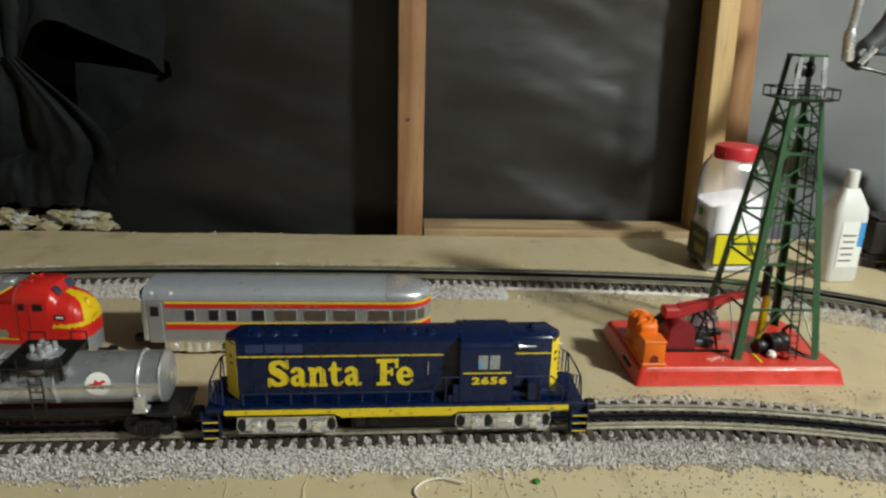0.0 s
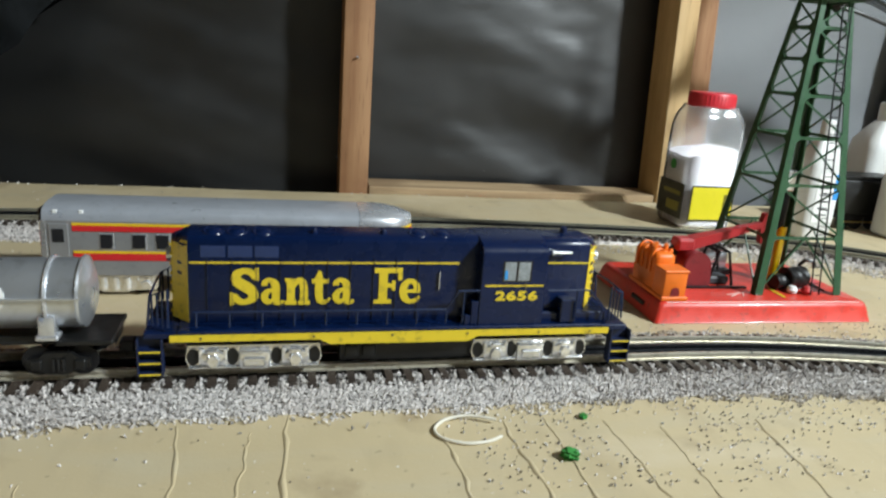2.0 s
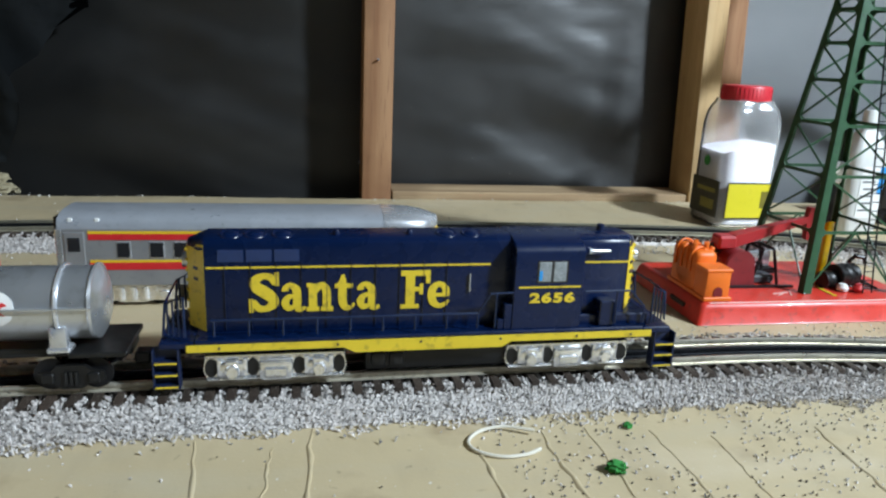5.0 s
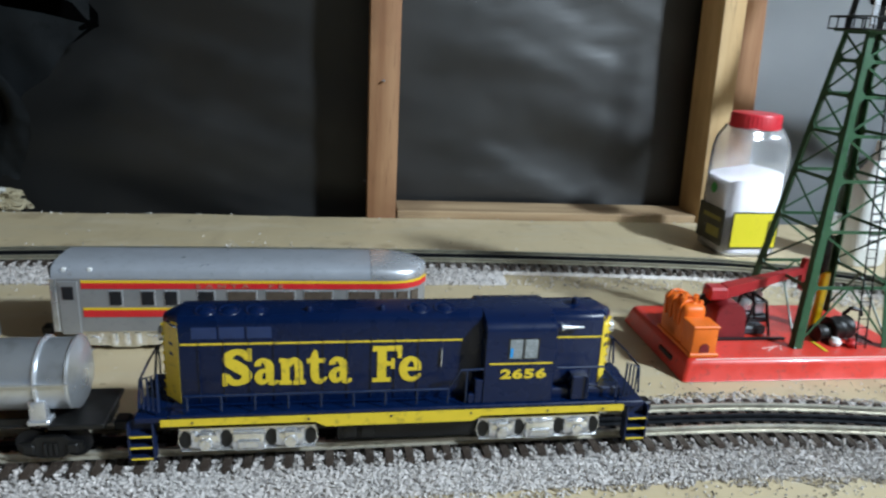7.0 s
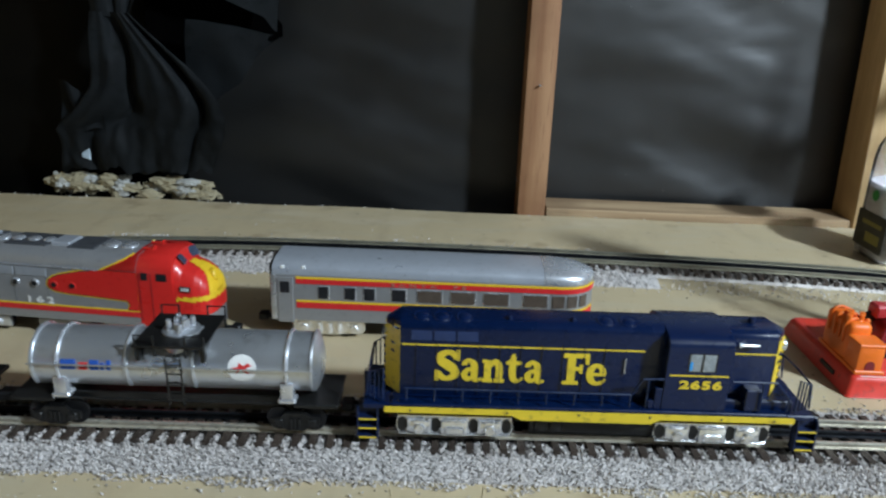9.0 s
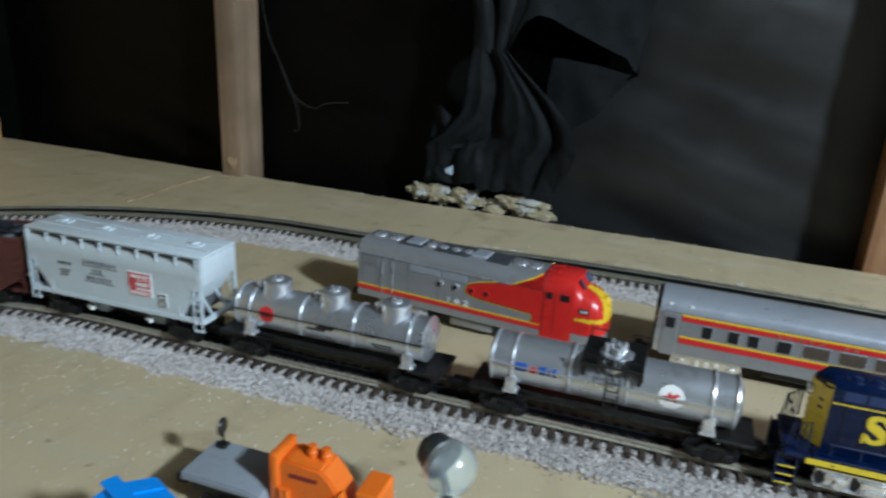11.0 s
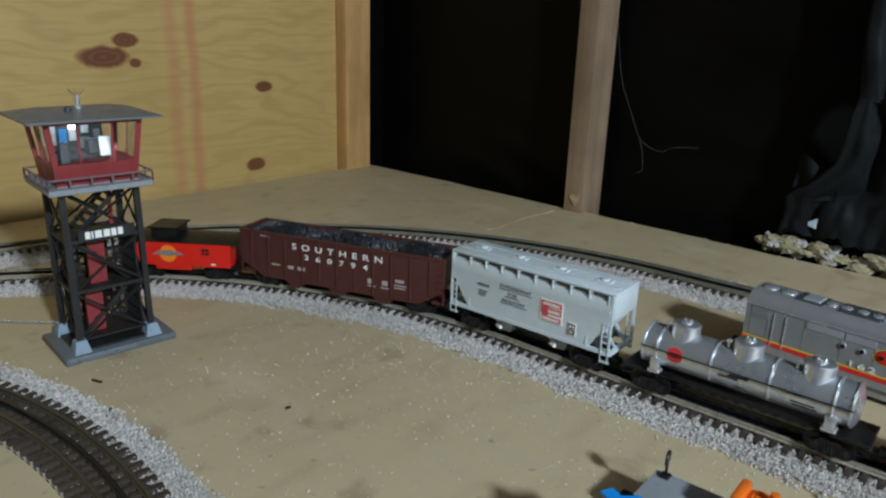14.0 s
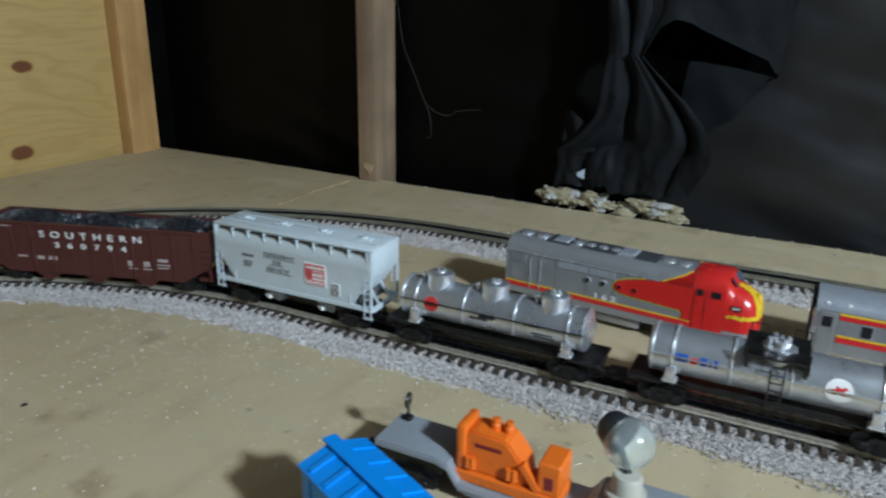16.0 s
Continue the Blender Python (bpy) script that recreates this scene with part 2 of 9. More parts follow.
def plywood_material():
    """Pine plywood on a wall at constant x: flowing grain, knots, two faint pink streaks."""
    m = bpy.data.materials.new("pine_plywood")
    nt, b = nodes_of(m)
    geo = nt.nodes.new("ShaderNodeNewGeometry")
    warp = noise_node(nt, 2.4, 3, stretch=(1, 0.6, 2.2))
    fine = noise_node(nt, 140, 4, stretch=(1, 0.08, 1))
    sep = nt.nodes.new("ShaderNodeSeparateXYZ")
    nt.links.new(geo.outputs["Position"], sep.inputs[0])

    def math(op, a, c=None):
        n = nt.nodes.new("ShaderNodeMath")
        n.operation = op
        for i, v in enumerate((a, c)):
            if v is None:
                continue
            if isinstance(v, (int, float)):
                n.inputs[i].default_value = v
            else:
                nt.links.new(v, n.inputs[i])
        return n.outputs[0]

    # growth lines: bands of warped height
    bands = math("SINE", math("MULTIPLY", math("ADD", math("MULTIPLY", warp.outputs[0], 0.55), sep.outputs[2]), 150.0))
    lines = ramp_node(nt, math("ADD", math("MULTIPLY", bands, 0.5), 0.5), 0.55, 1.0)
    col = mix_node(nt, noise_node(nt, 3.0, 3).outputs[0], (0.46, 0.295, 0.095), (0.60, 0.42, 0.165))
    col = mix_node(nt, math("MULTIPLY", lines.outputs[0], 0.30), col, (0.38, 0.225, 0.068))
    col = mix_node(nt, ramp_node(nt, fine.outputs[0], 0.5, 0.8).outputs[0], col, (0.43, 0.29, 0.112))
    for y, half, strength in ((0.705, 0.022, 0.34), (0.752, 0.018, 0.52)):
        d = math("ABSOLUTE", math("SUBTRACT", math("ADD", sep.outputs[1], math("MULTIPLY", warp.outputs[0], 0.03)), y + 0.015))
        mask = math("MULTIPLY", ramp_node(nt, d, half * 0.2, half, (1, 1, 1, 1), (0, 0, 0, 1)).outputs[0], strength)
        col = mix_node(nt, mask, col, (0.50, 0.16, 0.085))
    for y, z, ry, rz in ((0.556, 0.303, 0.060, 0.024), (0.604, 0.336, 0.032, 0.016), (0.622, 0.290, 0.015, 0.011), (0.937, 0.228, 0.028, 0.015),
                         (0.902, 0.042, 0.030, 0.018), (0.30, 0.16, 0.03, 0.02), (0.40, 0.52, 0.03, 0.02), (0.85, 0.50, 0.02, 0.02)):
        u = math("DIVIDE", math("SUBTRACT", sep.outputs[1], y), ry)
        v = math("DIVIDE", math("SUBTRACT", sep.outputs[2], z), rz)
        r = math("SQRT", math("ADD", math("MULTIPLY", u, u), math("MULTIPLY", v, v)))
        r = math("ADD", r, math("MULTIPLY", math("SUBTRACT", noise_node(nt, 38).outputs[0], 0.5), 0.45))
        halo = ramp_node(nt, r, 0.8, 3.2, (0.80,) * 3 + (1,), (0, 0, 0, 1))
        col = mix_node(nt, halo.outputs[0], col, (0.40, 0.20, 0.045))
        core = ramp_node(nt, r, 0.70, 1.10, (1, 1, 1, 1), (0, 0, 0, 1))
        dark = mix_node(nt, ramp_node(nt, math("SINE", math("MULTIPLY", r, 16.0)), 0.1, 1.0).outputs[0], (0.15, 0.050, 0.018), (0.20, 0.078, 0.032))
        col = mix_node(nt, core.outputs[0], col, dark)
    holes = nt.nodes.new("ShaderNodeTexVoronoi")
    holes.inputs["Scale"].default_value = 7.0
    nt.links.new(geo.outputs["Position"], holes.inputs["Vector"])
    col = mix_node(nt, ramp_node(nt, holes.outputs[0], 0.028, 0.036, (1, 1, 1, 1), (0, 0, 0, 1)).outputs[0], col, (0.04, 0.025, 0.015))
    nt.links.new(col, b.inputs["Base Color"])
    b.inputs["Roughness"].default_value = 0.55
    bump_node(nt, b, fine.outputs[0], 0.2, 0.001)
    return m


def paper_material(name="tar_paper", dark=(0.0024, 0.0026, 0.0026), light=(0.0105, 0.0108, 0.0108)):
    """Black tarred felt: slightly shiny, creased and dusty."""
    m = bpy.data.materials.new(name)
    nt, b = nodes_of(m)
    dust, grit = noise_node(nt, 5, 6, stretch=(1, 1, 2.2)), noise_node(nt, 900, 3)
    col = mix_node(nt, dust.outputs[0], dark, light)
    flecks = ramp_node(nt, noise_node(nt, 150, 2).outputs[0], 0.785, 0.81)
    col = mix_node(nt, flecks.outputs[0], col, (0.13, 0.125, 0.115))
    nt.links.new(col, b.inputs["Base Color"])
    nt.links.new(ramp_node(nt, dust.outputs[0], 0.3, 0.7, (0.40,) * 3 + (1,), (0.52,) * 3 + (1,)).outputs[0], b.inputs["Roughness"])
    b.inputs["Specular IOR Level"].default_value = 0.86
    bump_node(nt, b, grit.outputs[0], 0.25, 0.0008)
    return m


def stones_material(name, dark, light, spread=0.5):
    m = bpy.data.materials.new(name)
    nt, b = nodes_of(m)
    geo = nt.nodes.new("ShaderNodeNewGeometry")
    r = ramp_node(nt, geo.outputs["Random Per Island"], 0.0, 1.0, (*dark, 1), (*light, 1))
    e = r.color_ramp.elements.new(spread)
    e.color = (*(0.35 * d + 0.65 * l for d, l in zip(dark, light)), 1)
    col = mix_node(nt, noise_node(nt, 12, 4).outputs[0], r.outputs[0], (0.88, 0.83, 0.80), "MULTIPLY")
    nt.links.new(col, b.inputs["Base Color"])
    b.inputs["Roughness"].default_value = 0.85
    bump_node(nt, b, noise_node(nt, 2500).outputs[0], 0.4, 0.0005)
    return m


def tie_material():
    m = bpy.data.materials.new("brown_tie_plastic")
    nt, b = nodes_of(m)
    info = nt.nodes.new("ShaderNodeObjectInfo")
    col = mix_node(nt, info.outputs["Random"], (0.028, 0.019, 0.014), (0.055, 0.038, 0.028))
    col = mix_node(nt, ramp_node(nt, noise_node(nt, 500, 4).outputs[0], 0.58, 0.75).outputs[0], col, (0.13, 0.115, 0.10))
    nt.links.new(col, b.inputs["Base Color"])
    b.inputs["Roughness"].default_value = 0.6
    bump_node(nt, b, noise_node(nt, 700).outputs[0], 0.3, 0.0005)
    return m


board_tan = board_material()
plywood = plywood_material()
web_white = paint("dusty_web", (0.11, 0.11, 0.10), 0.9, vary=0.2, bump=0.0)
tar_paper = paper_material()
# shaded copy of the same tar paper: darker base, weaker sheen
shaded_paper = paper_material("shaded_tar_paper", (0.0008, 0.0008, 0.0007), (0.0022, 0.0021, 0.0018))
shaded_paper.node_tree.nodes["Principled BSDF"].inputs["Specular IOR Level"].default_value = 0.12
# lit copy of the tar paper: lamp sheen put into the base colour
sheen_paper = paper_material("sheen_tar_paper", (0.26, 0.275, 0.29), (0.38, 0.395, 0.41))
ballast_stone = stones_material("crushed_ballast", (0.20, 0.194, 0.187), (0.80, 0.772, 0.750), 0.36)
dark_stone = stones_material("dark_grit", (0.03, 0.028, 0.026), (0.16, 0.14, 0.12))
white_grit = stones_material("white_grit", (0.45, 0.44, 0.40), (0.75, 0.73, 0.68))
pale_chip = paint("pale_stone_chip", (0.80, 0.80, 0.79), 0.6, vary=0.1, bump=0.0)
coal = stones_material("coal", (0.006, 0.007, 0.009), (0.035, 0.04, 0.05))
coal.node_tree.nodes["Principled BSDF"].inputs["Roughness"].default_value = 0.22
tie_brown = tie_material()
bag_black = paint("black_sheeting", (0.0165, 0.0195, 0.022), 0.72, vary=0.25, coarse=25, bump=0.2)
bag_black.node_tree.nodes["Principled BSDF"].inputs["Specular IOR Level"].default_value = 0.28
room_dark = paint("dim_wall", (0.05, 0.048, 0.045), 0.9, coarse=4, fine=90, vary=0.2)


# ---- mesh helpers ----
def finish(bm, name, material, smooth=35):
    me = bpy.data.meshes.new(name)
    bm.normal_update()
    bm.to_mesh(me)
    bm.free()
    me.materials.append(material)
    if smooth:
        me.polygons.foreach_set("use_smooth", [True] * len(me.polygons))
        me.set_sharp_from_angle(angle=radians(smooth))
    return me


def part(name, bm, material, parent, label="", smooth=35):
    """One mesh object under a thing or part; in the parent's own coordinates."""
    ob = new(name, finish(bm, name, material, smooth))
    ob.parent = parent
    if label:
        ob["label"] = label
    return ob


def thing(name, m, label, category, group="", kind=""):
    ob = new(name)
    ob.empty_display_size = 0.02
    ob.matrix_basis = m
    return tagged(ob, label, category, group, kind)


def solid(name, bm, material, label, category="", kind="", group="", smooth=35):
    return tagged(new(name, finish(bm, name, material, smooth)), label, category, group, kind)


def B(*boxes, bevel=0.0, segments=1):
    """A bmesh of boxes (x0, x1, y0, y1, z0, z1)."""
    bm = bmesh.new()
    for b in boxes:
        box(bm, *b, bevel=bevel, segments=segments)
    return bm


def box(bm, x0, x1, y0, y1, z0, z1, bevel=0.0, segments=1, m=None):
    mat = Matrix.Translation(((x0 + x1) / 2, (y0 + y1) / 2, (z0 + z1) / 2)) @ Matrix.Diagonal((abs(x1 - x0), abs(y1 - y0), abs(z1 - z0), 1))
    vs = bmesh.ops.create_cube(bm, size=1.0, matrix=mat)["verts"]
    if bevel:
        edges = {e for v in vs for e in v.link_edges}
        vs = bmesh.ops.bevel(bm, geom=list(edges), offset=bevel, segments=segments, affect="EDGES", profile=0.5)["verts"]
        vs = list(vs)
    if m is not None:
        bmesh.ops.transform(bm, matrix=m, verts=vs)
    return vs


def rod(bm, p, q, r, n=8, r2=None):
    p, q = Vector(p), Vector(q)
    d = q - p
    m = Matrix.Translation((p + q) / 2) @ d.to_track_quat("Z", "Y").to_matrix().to_4x4()
    return bmesh.ops.create_cone(bm, cap_ends=True, segments=n, radius1=r, radius2=r if r2 is None else r2, depth=d.length, matrix=m)["verts"]


def bar(bm, p, q, w, h, up=(0, 0, 1)):
    """A flat bar of section w x h from p to q."""
    p, q = Vector(p), Vector(q)
    d = (q - p).normalized()
    side = d.cross(Vector(up)).normalized()
    top = side.cross(d)
    ring = [side * w / 2 + top * h / 2, -side * w / 2 + top * h / 2, -side * w / 2 - top * h / 2, side * w / 2 - top * h / 2]
    loft(bm, [[p + o for o in ring], [q + o for o in ring]])


def loft(bm, rings, cap=True, closed=True):
    rows = [[bm.verts.new(Vector(v)) for v in ring] for ring in rings]
    n = len(rows[0])
    for a, b in zip(rows, rows[1:]):
        for i in range(n if closed else n - 1):
            j = (i + 1) % n
            bm.faces.new((a[i], a[j], b[j], b[i]))
    if cap and closed:
        bm.faces.new(list(reversed(rows[0])))
        bm.faces.new(rows[-1])
    bmesh.ops.recalc_face_normals(bm, faces=bm.faces[:])
    return rows


def tube(bm, pts, r, n=8):
    pts = [Vector(p) for p in pts]
    rings, side = [], None
    for i, p in enumerate(pts):
        d = (pts[min(i + 1, len(pts) - 1)] - pts[max(i - 1, 0)]).normalized()
        if side is None:
            side = d.orthogonal().normalized()
        side = (side - d * side.dot(d)).normalized()
        up = d.cross(side)
        rr = r[i] if isinstance(r, (list, tuple)) else r
        rings.append([p + (side * math.cos(a) + up * math.sin(a)) * rr for a in (2 * math.pi * k / n for k in range(n))])
    loft(bm, rings)


def lathe(bm, prof, n=24, m=None):
    """Turns a profile of (radius, height) round z."""
    m = m or Matrix()
    rings = [[m @ Vector((r * math.cos(a), r * math.sin(a), z)) for a in (2 * math.pi * k / n for k in range(n))] for r, z in prof]
    loft(bm, rings)


def plate(bm, outline, y0, y1):
    """A plate with its outline given as (x, z), between y0 and y1."""
    loft(bm, [[(x, y0, z) for x, z in outline], [(x, y1, z) for x, z in outline]])


def spline(points, n=12):
    """Catmull-Rom through points."""
    P = [Vector(p) for p in points]
    P = [P[0] * 2 - P[1]] + P + [P[-1] * 2 - P[-2]]
    out = []
    for a, b, c, d in zip(P, P[1:], P[2:], P[3:]):
        for k in range(n):
            t = k / n
            out.append(0.5 * (2 * b + (c - a) * t + (2 * a - 5 * b + 4 * c - d) * t * t + (3 * b - a - 3 * c + d) * t ** 3))
    return out + [P[-2]]


def lettering(name, words, width, height, material, parent, m, bold=0.0, spacing=1.0, label=""):
    """Words in the built-in font, fitted to width x height, flat in the plane of m (x along, y up)."""
    cu = bpy.data.curves.new(name, "FONT")
    cu.body, cu.extrude, cu.offset, cu.space_character = words, 0.004, bold, spacing
    cu.align_x, cu.resolution_u = "CENTER", 3
    tmp = new(name, cu)
    me = bpy.data.meshes.new_from_object(tmp.evaluated_get(bpy.context.evaluated_depsgraph_get()))
    bpy.data.objects.remove(tmp)
    co = np.zeros(len(me.vertices) * 3)
    me.vertices.foreach_get("co", co)
    co = co.reshape(-1, 3)
    lo, hi = co.min(0), co.max(0)
    co = (co - (lo + hi) / 2) * (width / (hi[0] - lo[0]), height / (hi[1] - lo[1]), 0.0004 / max(hi[2] - lo[2], 1e-6))
    me.vertices.foreach_set("co", co.ravel())
    me.materials.clear()
    me.materials.append(material)
    ob = new(name, me)
    ob.parent = parent
    ob.matrix_basis = m
    if label:
        ob["label"] = label
    return ob


def side_pose(x, y, z):
    """On a side that faces -y."""
    return pose(x, y, z, 90, 0, 0)


def grains(name, centres, sizes, material, label, category, seed=1):
    """Many small six-sided stones in one mesh."""
    rng = np.random.default_rng(seed)
    n = len(centres)
    base = np.array([(1, 0, 0), (-0.5, 0.87, 0), (-0.5, -0.87, 0), (0.1, 0.05, 0.9), (0.05, -0.1, -0.9)])
    ang = rng.random(n) * 6.283
    tilt = rng.normal(0, 0.6, (n, 2))
    v = base[None] * (1 + rng.uniform(-0.35, 0.35, (n, 5, 3)))
    v[..., 2] += v[..., 0] * tilt[:, :1] + v[..., 1] * tilt[:, 1:]
    c, s = np.cos(ang)[:, None], np.sin(ang)[:, None]
    x, y = v[..., 0] * c - v[..., 1] * s, v[..., 0] * s + v[..., 1] * c
    v = np.stack([x, y, v[..., 2]], -1) * np.asarray(sizes)[:, None, None] + np.asarray(centres)[:, None, :]
    tri = np.array([(0, 1, 3), (1, 2, 3), (2, 0, 3), (1, 0, 4), (2, 1, 4), (0, 2, 4)])
    faces = (tri[None] + 5 * np.arange(n)[:, None, None]).reshape(-1, 3)
    me = bpy.data.meshes.new(name)
    me.from_pydata(v.reshape(-1, 3).tolist(), [], faces.tolist())
    me.materials.append(material)
    return tagged(new(name, me), label, category, kind="stuff")


def grid(bm, rows, thick=0.0008):
    """A sheet with a little thickness from rows of places."""
    rows = [[bm.verts.new(p) for p in row] for row in rows]
    for a, b in zip(rows, rows[1:]):
        for i in range(len(a) - 1):
            bm.faces.new((a[i], a[i + 1], b[i + 1], b[i]))
    bmesh.ops.solidify(bm, geom=bm.faces[:], thickness=thick)
    bmesh.ops.recalc_face_normals(bm, faces=bm.faces[:])


# ---- the plan of the tracks ----
RAIL_TOP = 0.0145


def arc(cx, cy, r, a0, a1, step=0.03):
    n = max(2, int(abs(radians(a1 - a0)) * r / step))
    return [(cx + r * math.cos(radians(a0 + (a1 - a0) * k / n)), cy + r * math.sin(radians(a0 + (a1 - a0) * k / n)), 0) for k in range(n + 1)]


class Line:
    """A track's centre line, addressed by the distance along it."""

    def __init__(self, points):
        P = np.array([tuple(p)[:2] for p in spline(points, 8)])
        s = np.r_[0, np.cumsum(np.hypot(*np.diff(P, axis=0).T))]
        self.length = s[-1]
        self.s, self.P = s, P

    def at(self, d):
        return np.array([np.interp(d, self.s, self.P[:, k]) for k in (0, 1)])

    def heading(self, d):
        a, b = self.at(max(0, d - 0.01)), self.at(min(self.length, d + 0.01))
        return math.atan2(b[1] - a[1], b[0] - a[0])

    def offset(self, d, w):
        h = self.heading(d)
        return self.at(d) + w * np.array([-math.sin(h), math.cos(h)])

    def nearest(self, x, y):
        """Distance along at which the line comes nearest to a place."""
        ds = np.arange(0.0, self.length, 0.0005)
        xs, ys = np.interp(ds, self.s, self.P[:, 0]), np.interp(ds, self.s, self.P[:, 1])
        return float(ds[int(np.argmin((xs - x) ** 2 + (ys - y) ** 2))])

    def stand(self, d, half):
        """Pose of a car whose trucks stand half a wheelbase either way of d."""
        a, b = self.at(d - half), self.at(d + half)
        c = (a + b) / 2
        return pose(c[0], c[1], RAIL_TOP, 0, 0, math.degrees(math.atan2(b[1] - a[1], b[0] - a[0])))


SLOPE = radians(1.9)
R_IN = 0.847


def on_line(x):
    return (x, 0.630 + x * math.tan(SLOPE), 0)


xr = 0.24
front_line = Line(arc(-0.822, -0.244, R_IN, 205, 92.5) + [on_line(x) for x in (-0.80, -0.6, -0.4, -0.2, 0.0, 0.15)]
                  + arc(xr + R_IN * math.sin(SLOPE), on_line(xr)[1] - R_IN * math.cos(SLOPE), R_IN, 91.9, 25))
rear_line = Line(arc(-0.781, 0.087, 0.905, 205, 95) + [(-0.68, 0.998, 0), (-0.50, 1.022, 0), (-0.34, 1.036, 0), (-0.1, 1.041, 0), (0.1, 1.038, 0), (0.28, 1.030, 0), (0.45, 1.015, 0)]
                 + arc(0.34, 0.385, 0.640, 73, 10))
yard_line = Line(arc(-0.962, -0.562, 0.674, 165, 40))


# ---- the setting ----
def far_edge(x):
    return 1.263 + 0.006 * noise.noise((x * 6, 3.1, 0)) + 0.003 * noise.noise((x * 40, 1.7, 0))


def build_setting():
    bm = bmesh.new()
    xs = [-1.86 + 0.02 * k for k in range(176)]
    outline = [(-1.86, -0.80), (1.64, -0.80)] + [(x, far_edge(x)) for x in reversed(xs)]
    loft(bm, [[(x, y, -0.012) for x, y in outline], [(x, y, 0.0) for x, y in outline]])
    top = solid("tabletop", bm, board_tan, "tan painted cardboard layout top with glue ridges and dust", kind="structure", smooth=20)
    # glue ridges and the seam between two sheets
    rng = random.Random(4)
    for x0, y0, y1, lean, w in ((-0.062, 0.565, 0.30, 0.0, 0.0016), (-0.127, 0.555, 0.30, 0.02, 0.0014), (-0.083, 0.545, 0.40, -0.01, 0.0009),
                                (0.036, 0.535, 0.32, 0.01, 0.0015), (0.079, 0.550, 0.30, 0.015, 0.0016), (0.108, 0.552, 0.31, 0.01, 0.0013),
                                (0.150, 0.545, 0.33, 0.01, 0.0010), (0.185, 0.535, 0.36, 0.0, 0.0008), (0.262, 0.540, 0.36, -0.02, 0.0013),
                                (-0.20, 0.50, 0.33, 0.03, 0.0007)):
        bm = bmesh.new()
        n = 26
        rings = []
        for k in range(n):
            u = k / (n - 1)
            y = y0 + (y1 - y0) * u
            x = x0 + lean * u + 0.0035 * noise.noise((x0 * 50, y * 22, 0)) + 0.001 * rng.uniform(-1, 1)
            ww = w * (0.5 + 0.5 * math.sin(math.pi * min(1, u * 6 + 0.1) / 2)) * (1 + 0.4 * rng.uniform(-1, 1))
            rings.append([(x - 1.3 * ww, y, -0.0004), (x - 0.5 * ww, y, 0.55 * ww), (x + 0.3 * ww, y, 0.7 * ww), (x + 1.3 * ww, y, -0.0004)])
        loft(bm, rings, closed=False, cap=False)
        part("glue_ridge", bm, board_tan, top, smooth=60)
    bm = bmesh.new()
    tube(bm, [(-1.214 + 0.004 * math.sin(k), 0.99 + 0.026 * k, 0.0004) for k in range(10)], 0.0022, 6)
    part("sheet_seam", bm, sill_wood, top, "pale open seam between two sheets")

    # back wall: tarred paper between studs
    bm = bmesh.new()
    nx, nz, x0, x1, z0, z1 = 280, 150, -1.95, 1.66, -0.35, 1.25
    rows = []
    for j in range(nz + 1):
        z = z0 + (z1 - z0) * j / nz
        row = []
        for i in range(nx + 1):
            x = x0 + (x1 - x0) * i / nx
            bay = abs(math.sin(math.pi * (x - 0.027) / 0.585))
            sag = z + 0.030 * noise.noise((x * 2.0, z * 1.5, 7.0))
            fold = 0.010 * noise.noise((x * 1.7 - z * 0.9, sag * 6.5 + x * 2.0, 0.4)) + 0.0062 * noise.noise((x * 3.2 - z * 2.0, sag * 15 + x * 4.0, 2.0)) + 0.0016 * noise.noise((x * 9, sag * 36 + x * 9, 5.0)) + 0.0010 * noise.noise((x * 26, z * 50, 1.0))
            slack = 0.028 * float(np.interp(x, (-0.75, -0.585, -0.45, -0.06), (0.0, 1.0, 0.78, 0.0)))
            row.append(bm.verts.new((x, 1.350 + slack + bay * fold, z)))
        rows.append(row)
    for a, b in zip(rows, rows[1:]):
        for i in range(nx):
            bm.faces.new((a[i], a[i + 1], b[i + 1], b[i]))
    paper = bmesh.ops.extrude_face_region(bm, geom=bm.faces[:])
    bmesh.ops.translate(bm, vec=(0, 0.012, 0), verts=[g for g in paper["geom"] if isinstance(g, bmesh.types.BMVert)])
    bmesh.ops.recalc_face_normals(bm, faces=bm.faces[:])
    sheet = solid("wall_north", bm, tar_paper, "black tar paper stretched between wall studs", kind="structure", smooth=80)
    # left bays take the copy with shade put into its colour
    sheet.data.materials.append(shaded_paper)
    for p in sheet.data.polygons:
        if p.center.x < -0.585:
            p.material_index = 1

    # added sheet beyond the pale stud; the lamp's sheen is painted into its grey
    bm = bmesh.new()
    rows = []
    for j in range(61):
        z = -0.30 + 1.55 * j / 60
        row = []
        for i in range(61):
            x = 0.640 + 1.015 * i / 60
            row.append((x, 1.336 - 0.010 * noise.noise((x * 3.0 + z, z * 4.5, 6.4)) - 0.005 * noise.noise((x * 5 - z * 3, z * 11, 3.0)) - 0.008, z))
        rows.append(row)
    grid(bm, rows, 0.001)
    solid("wall_north_sheet", bm, sheen_paper, "tar paper sheet behind the bottles, lamp sheen put into its grey", kind="structure", smooth=80)

    def stud(x0, x1, y0, y1, material, label, tilt=0.0):
        bm = bmesh.new()
        box(bm, x0, x1, y0, y1, -0.35, 1.25, 0.0025, 2)
        for v in bm.verts:
            v.co.x += tilt * v.co.z + 0.0012 * noise.noise((v.co.z * 4, x0, 0))
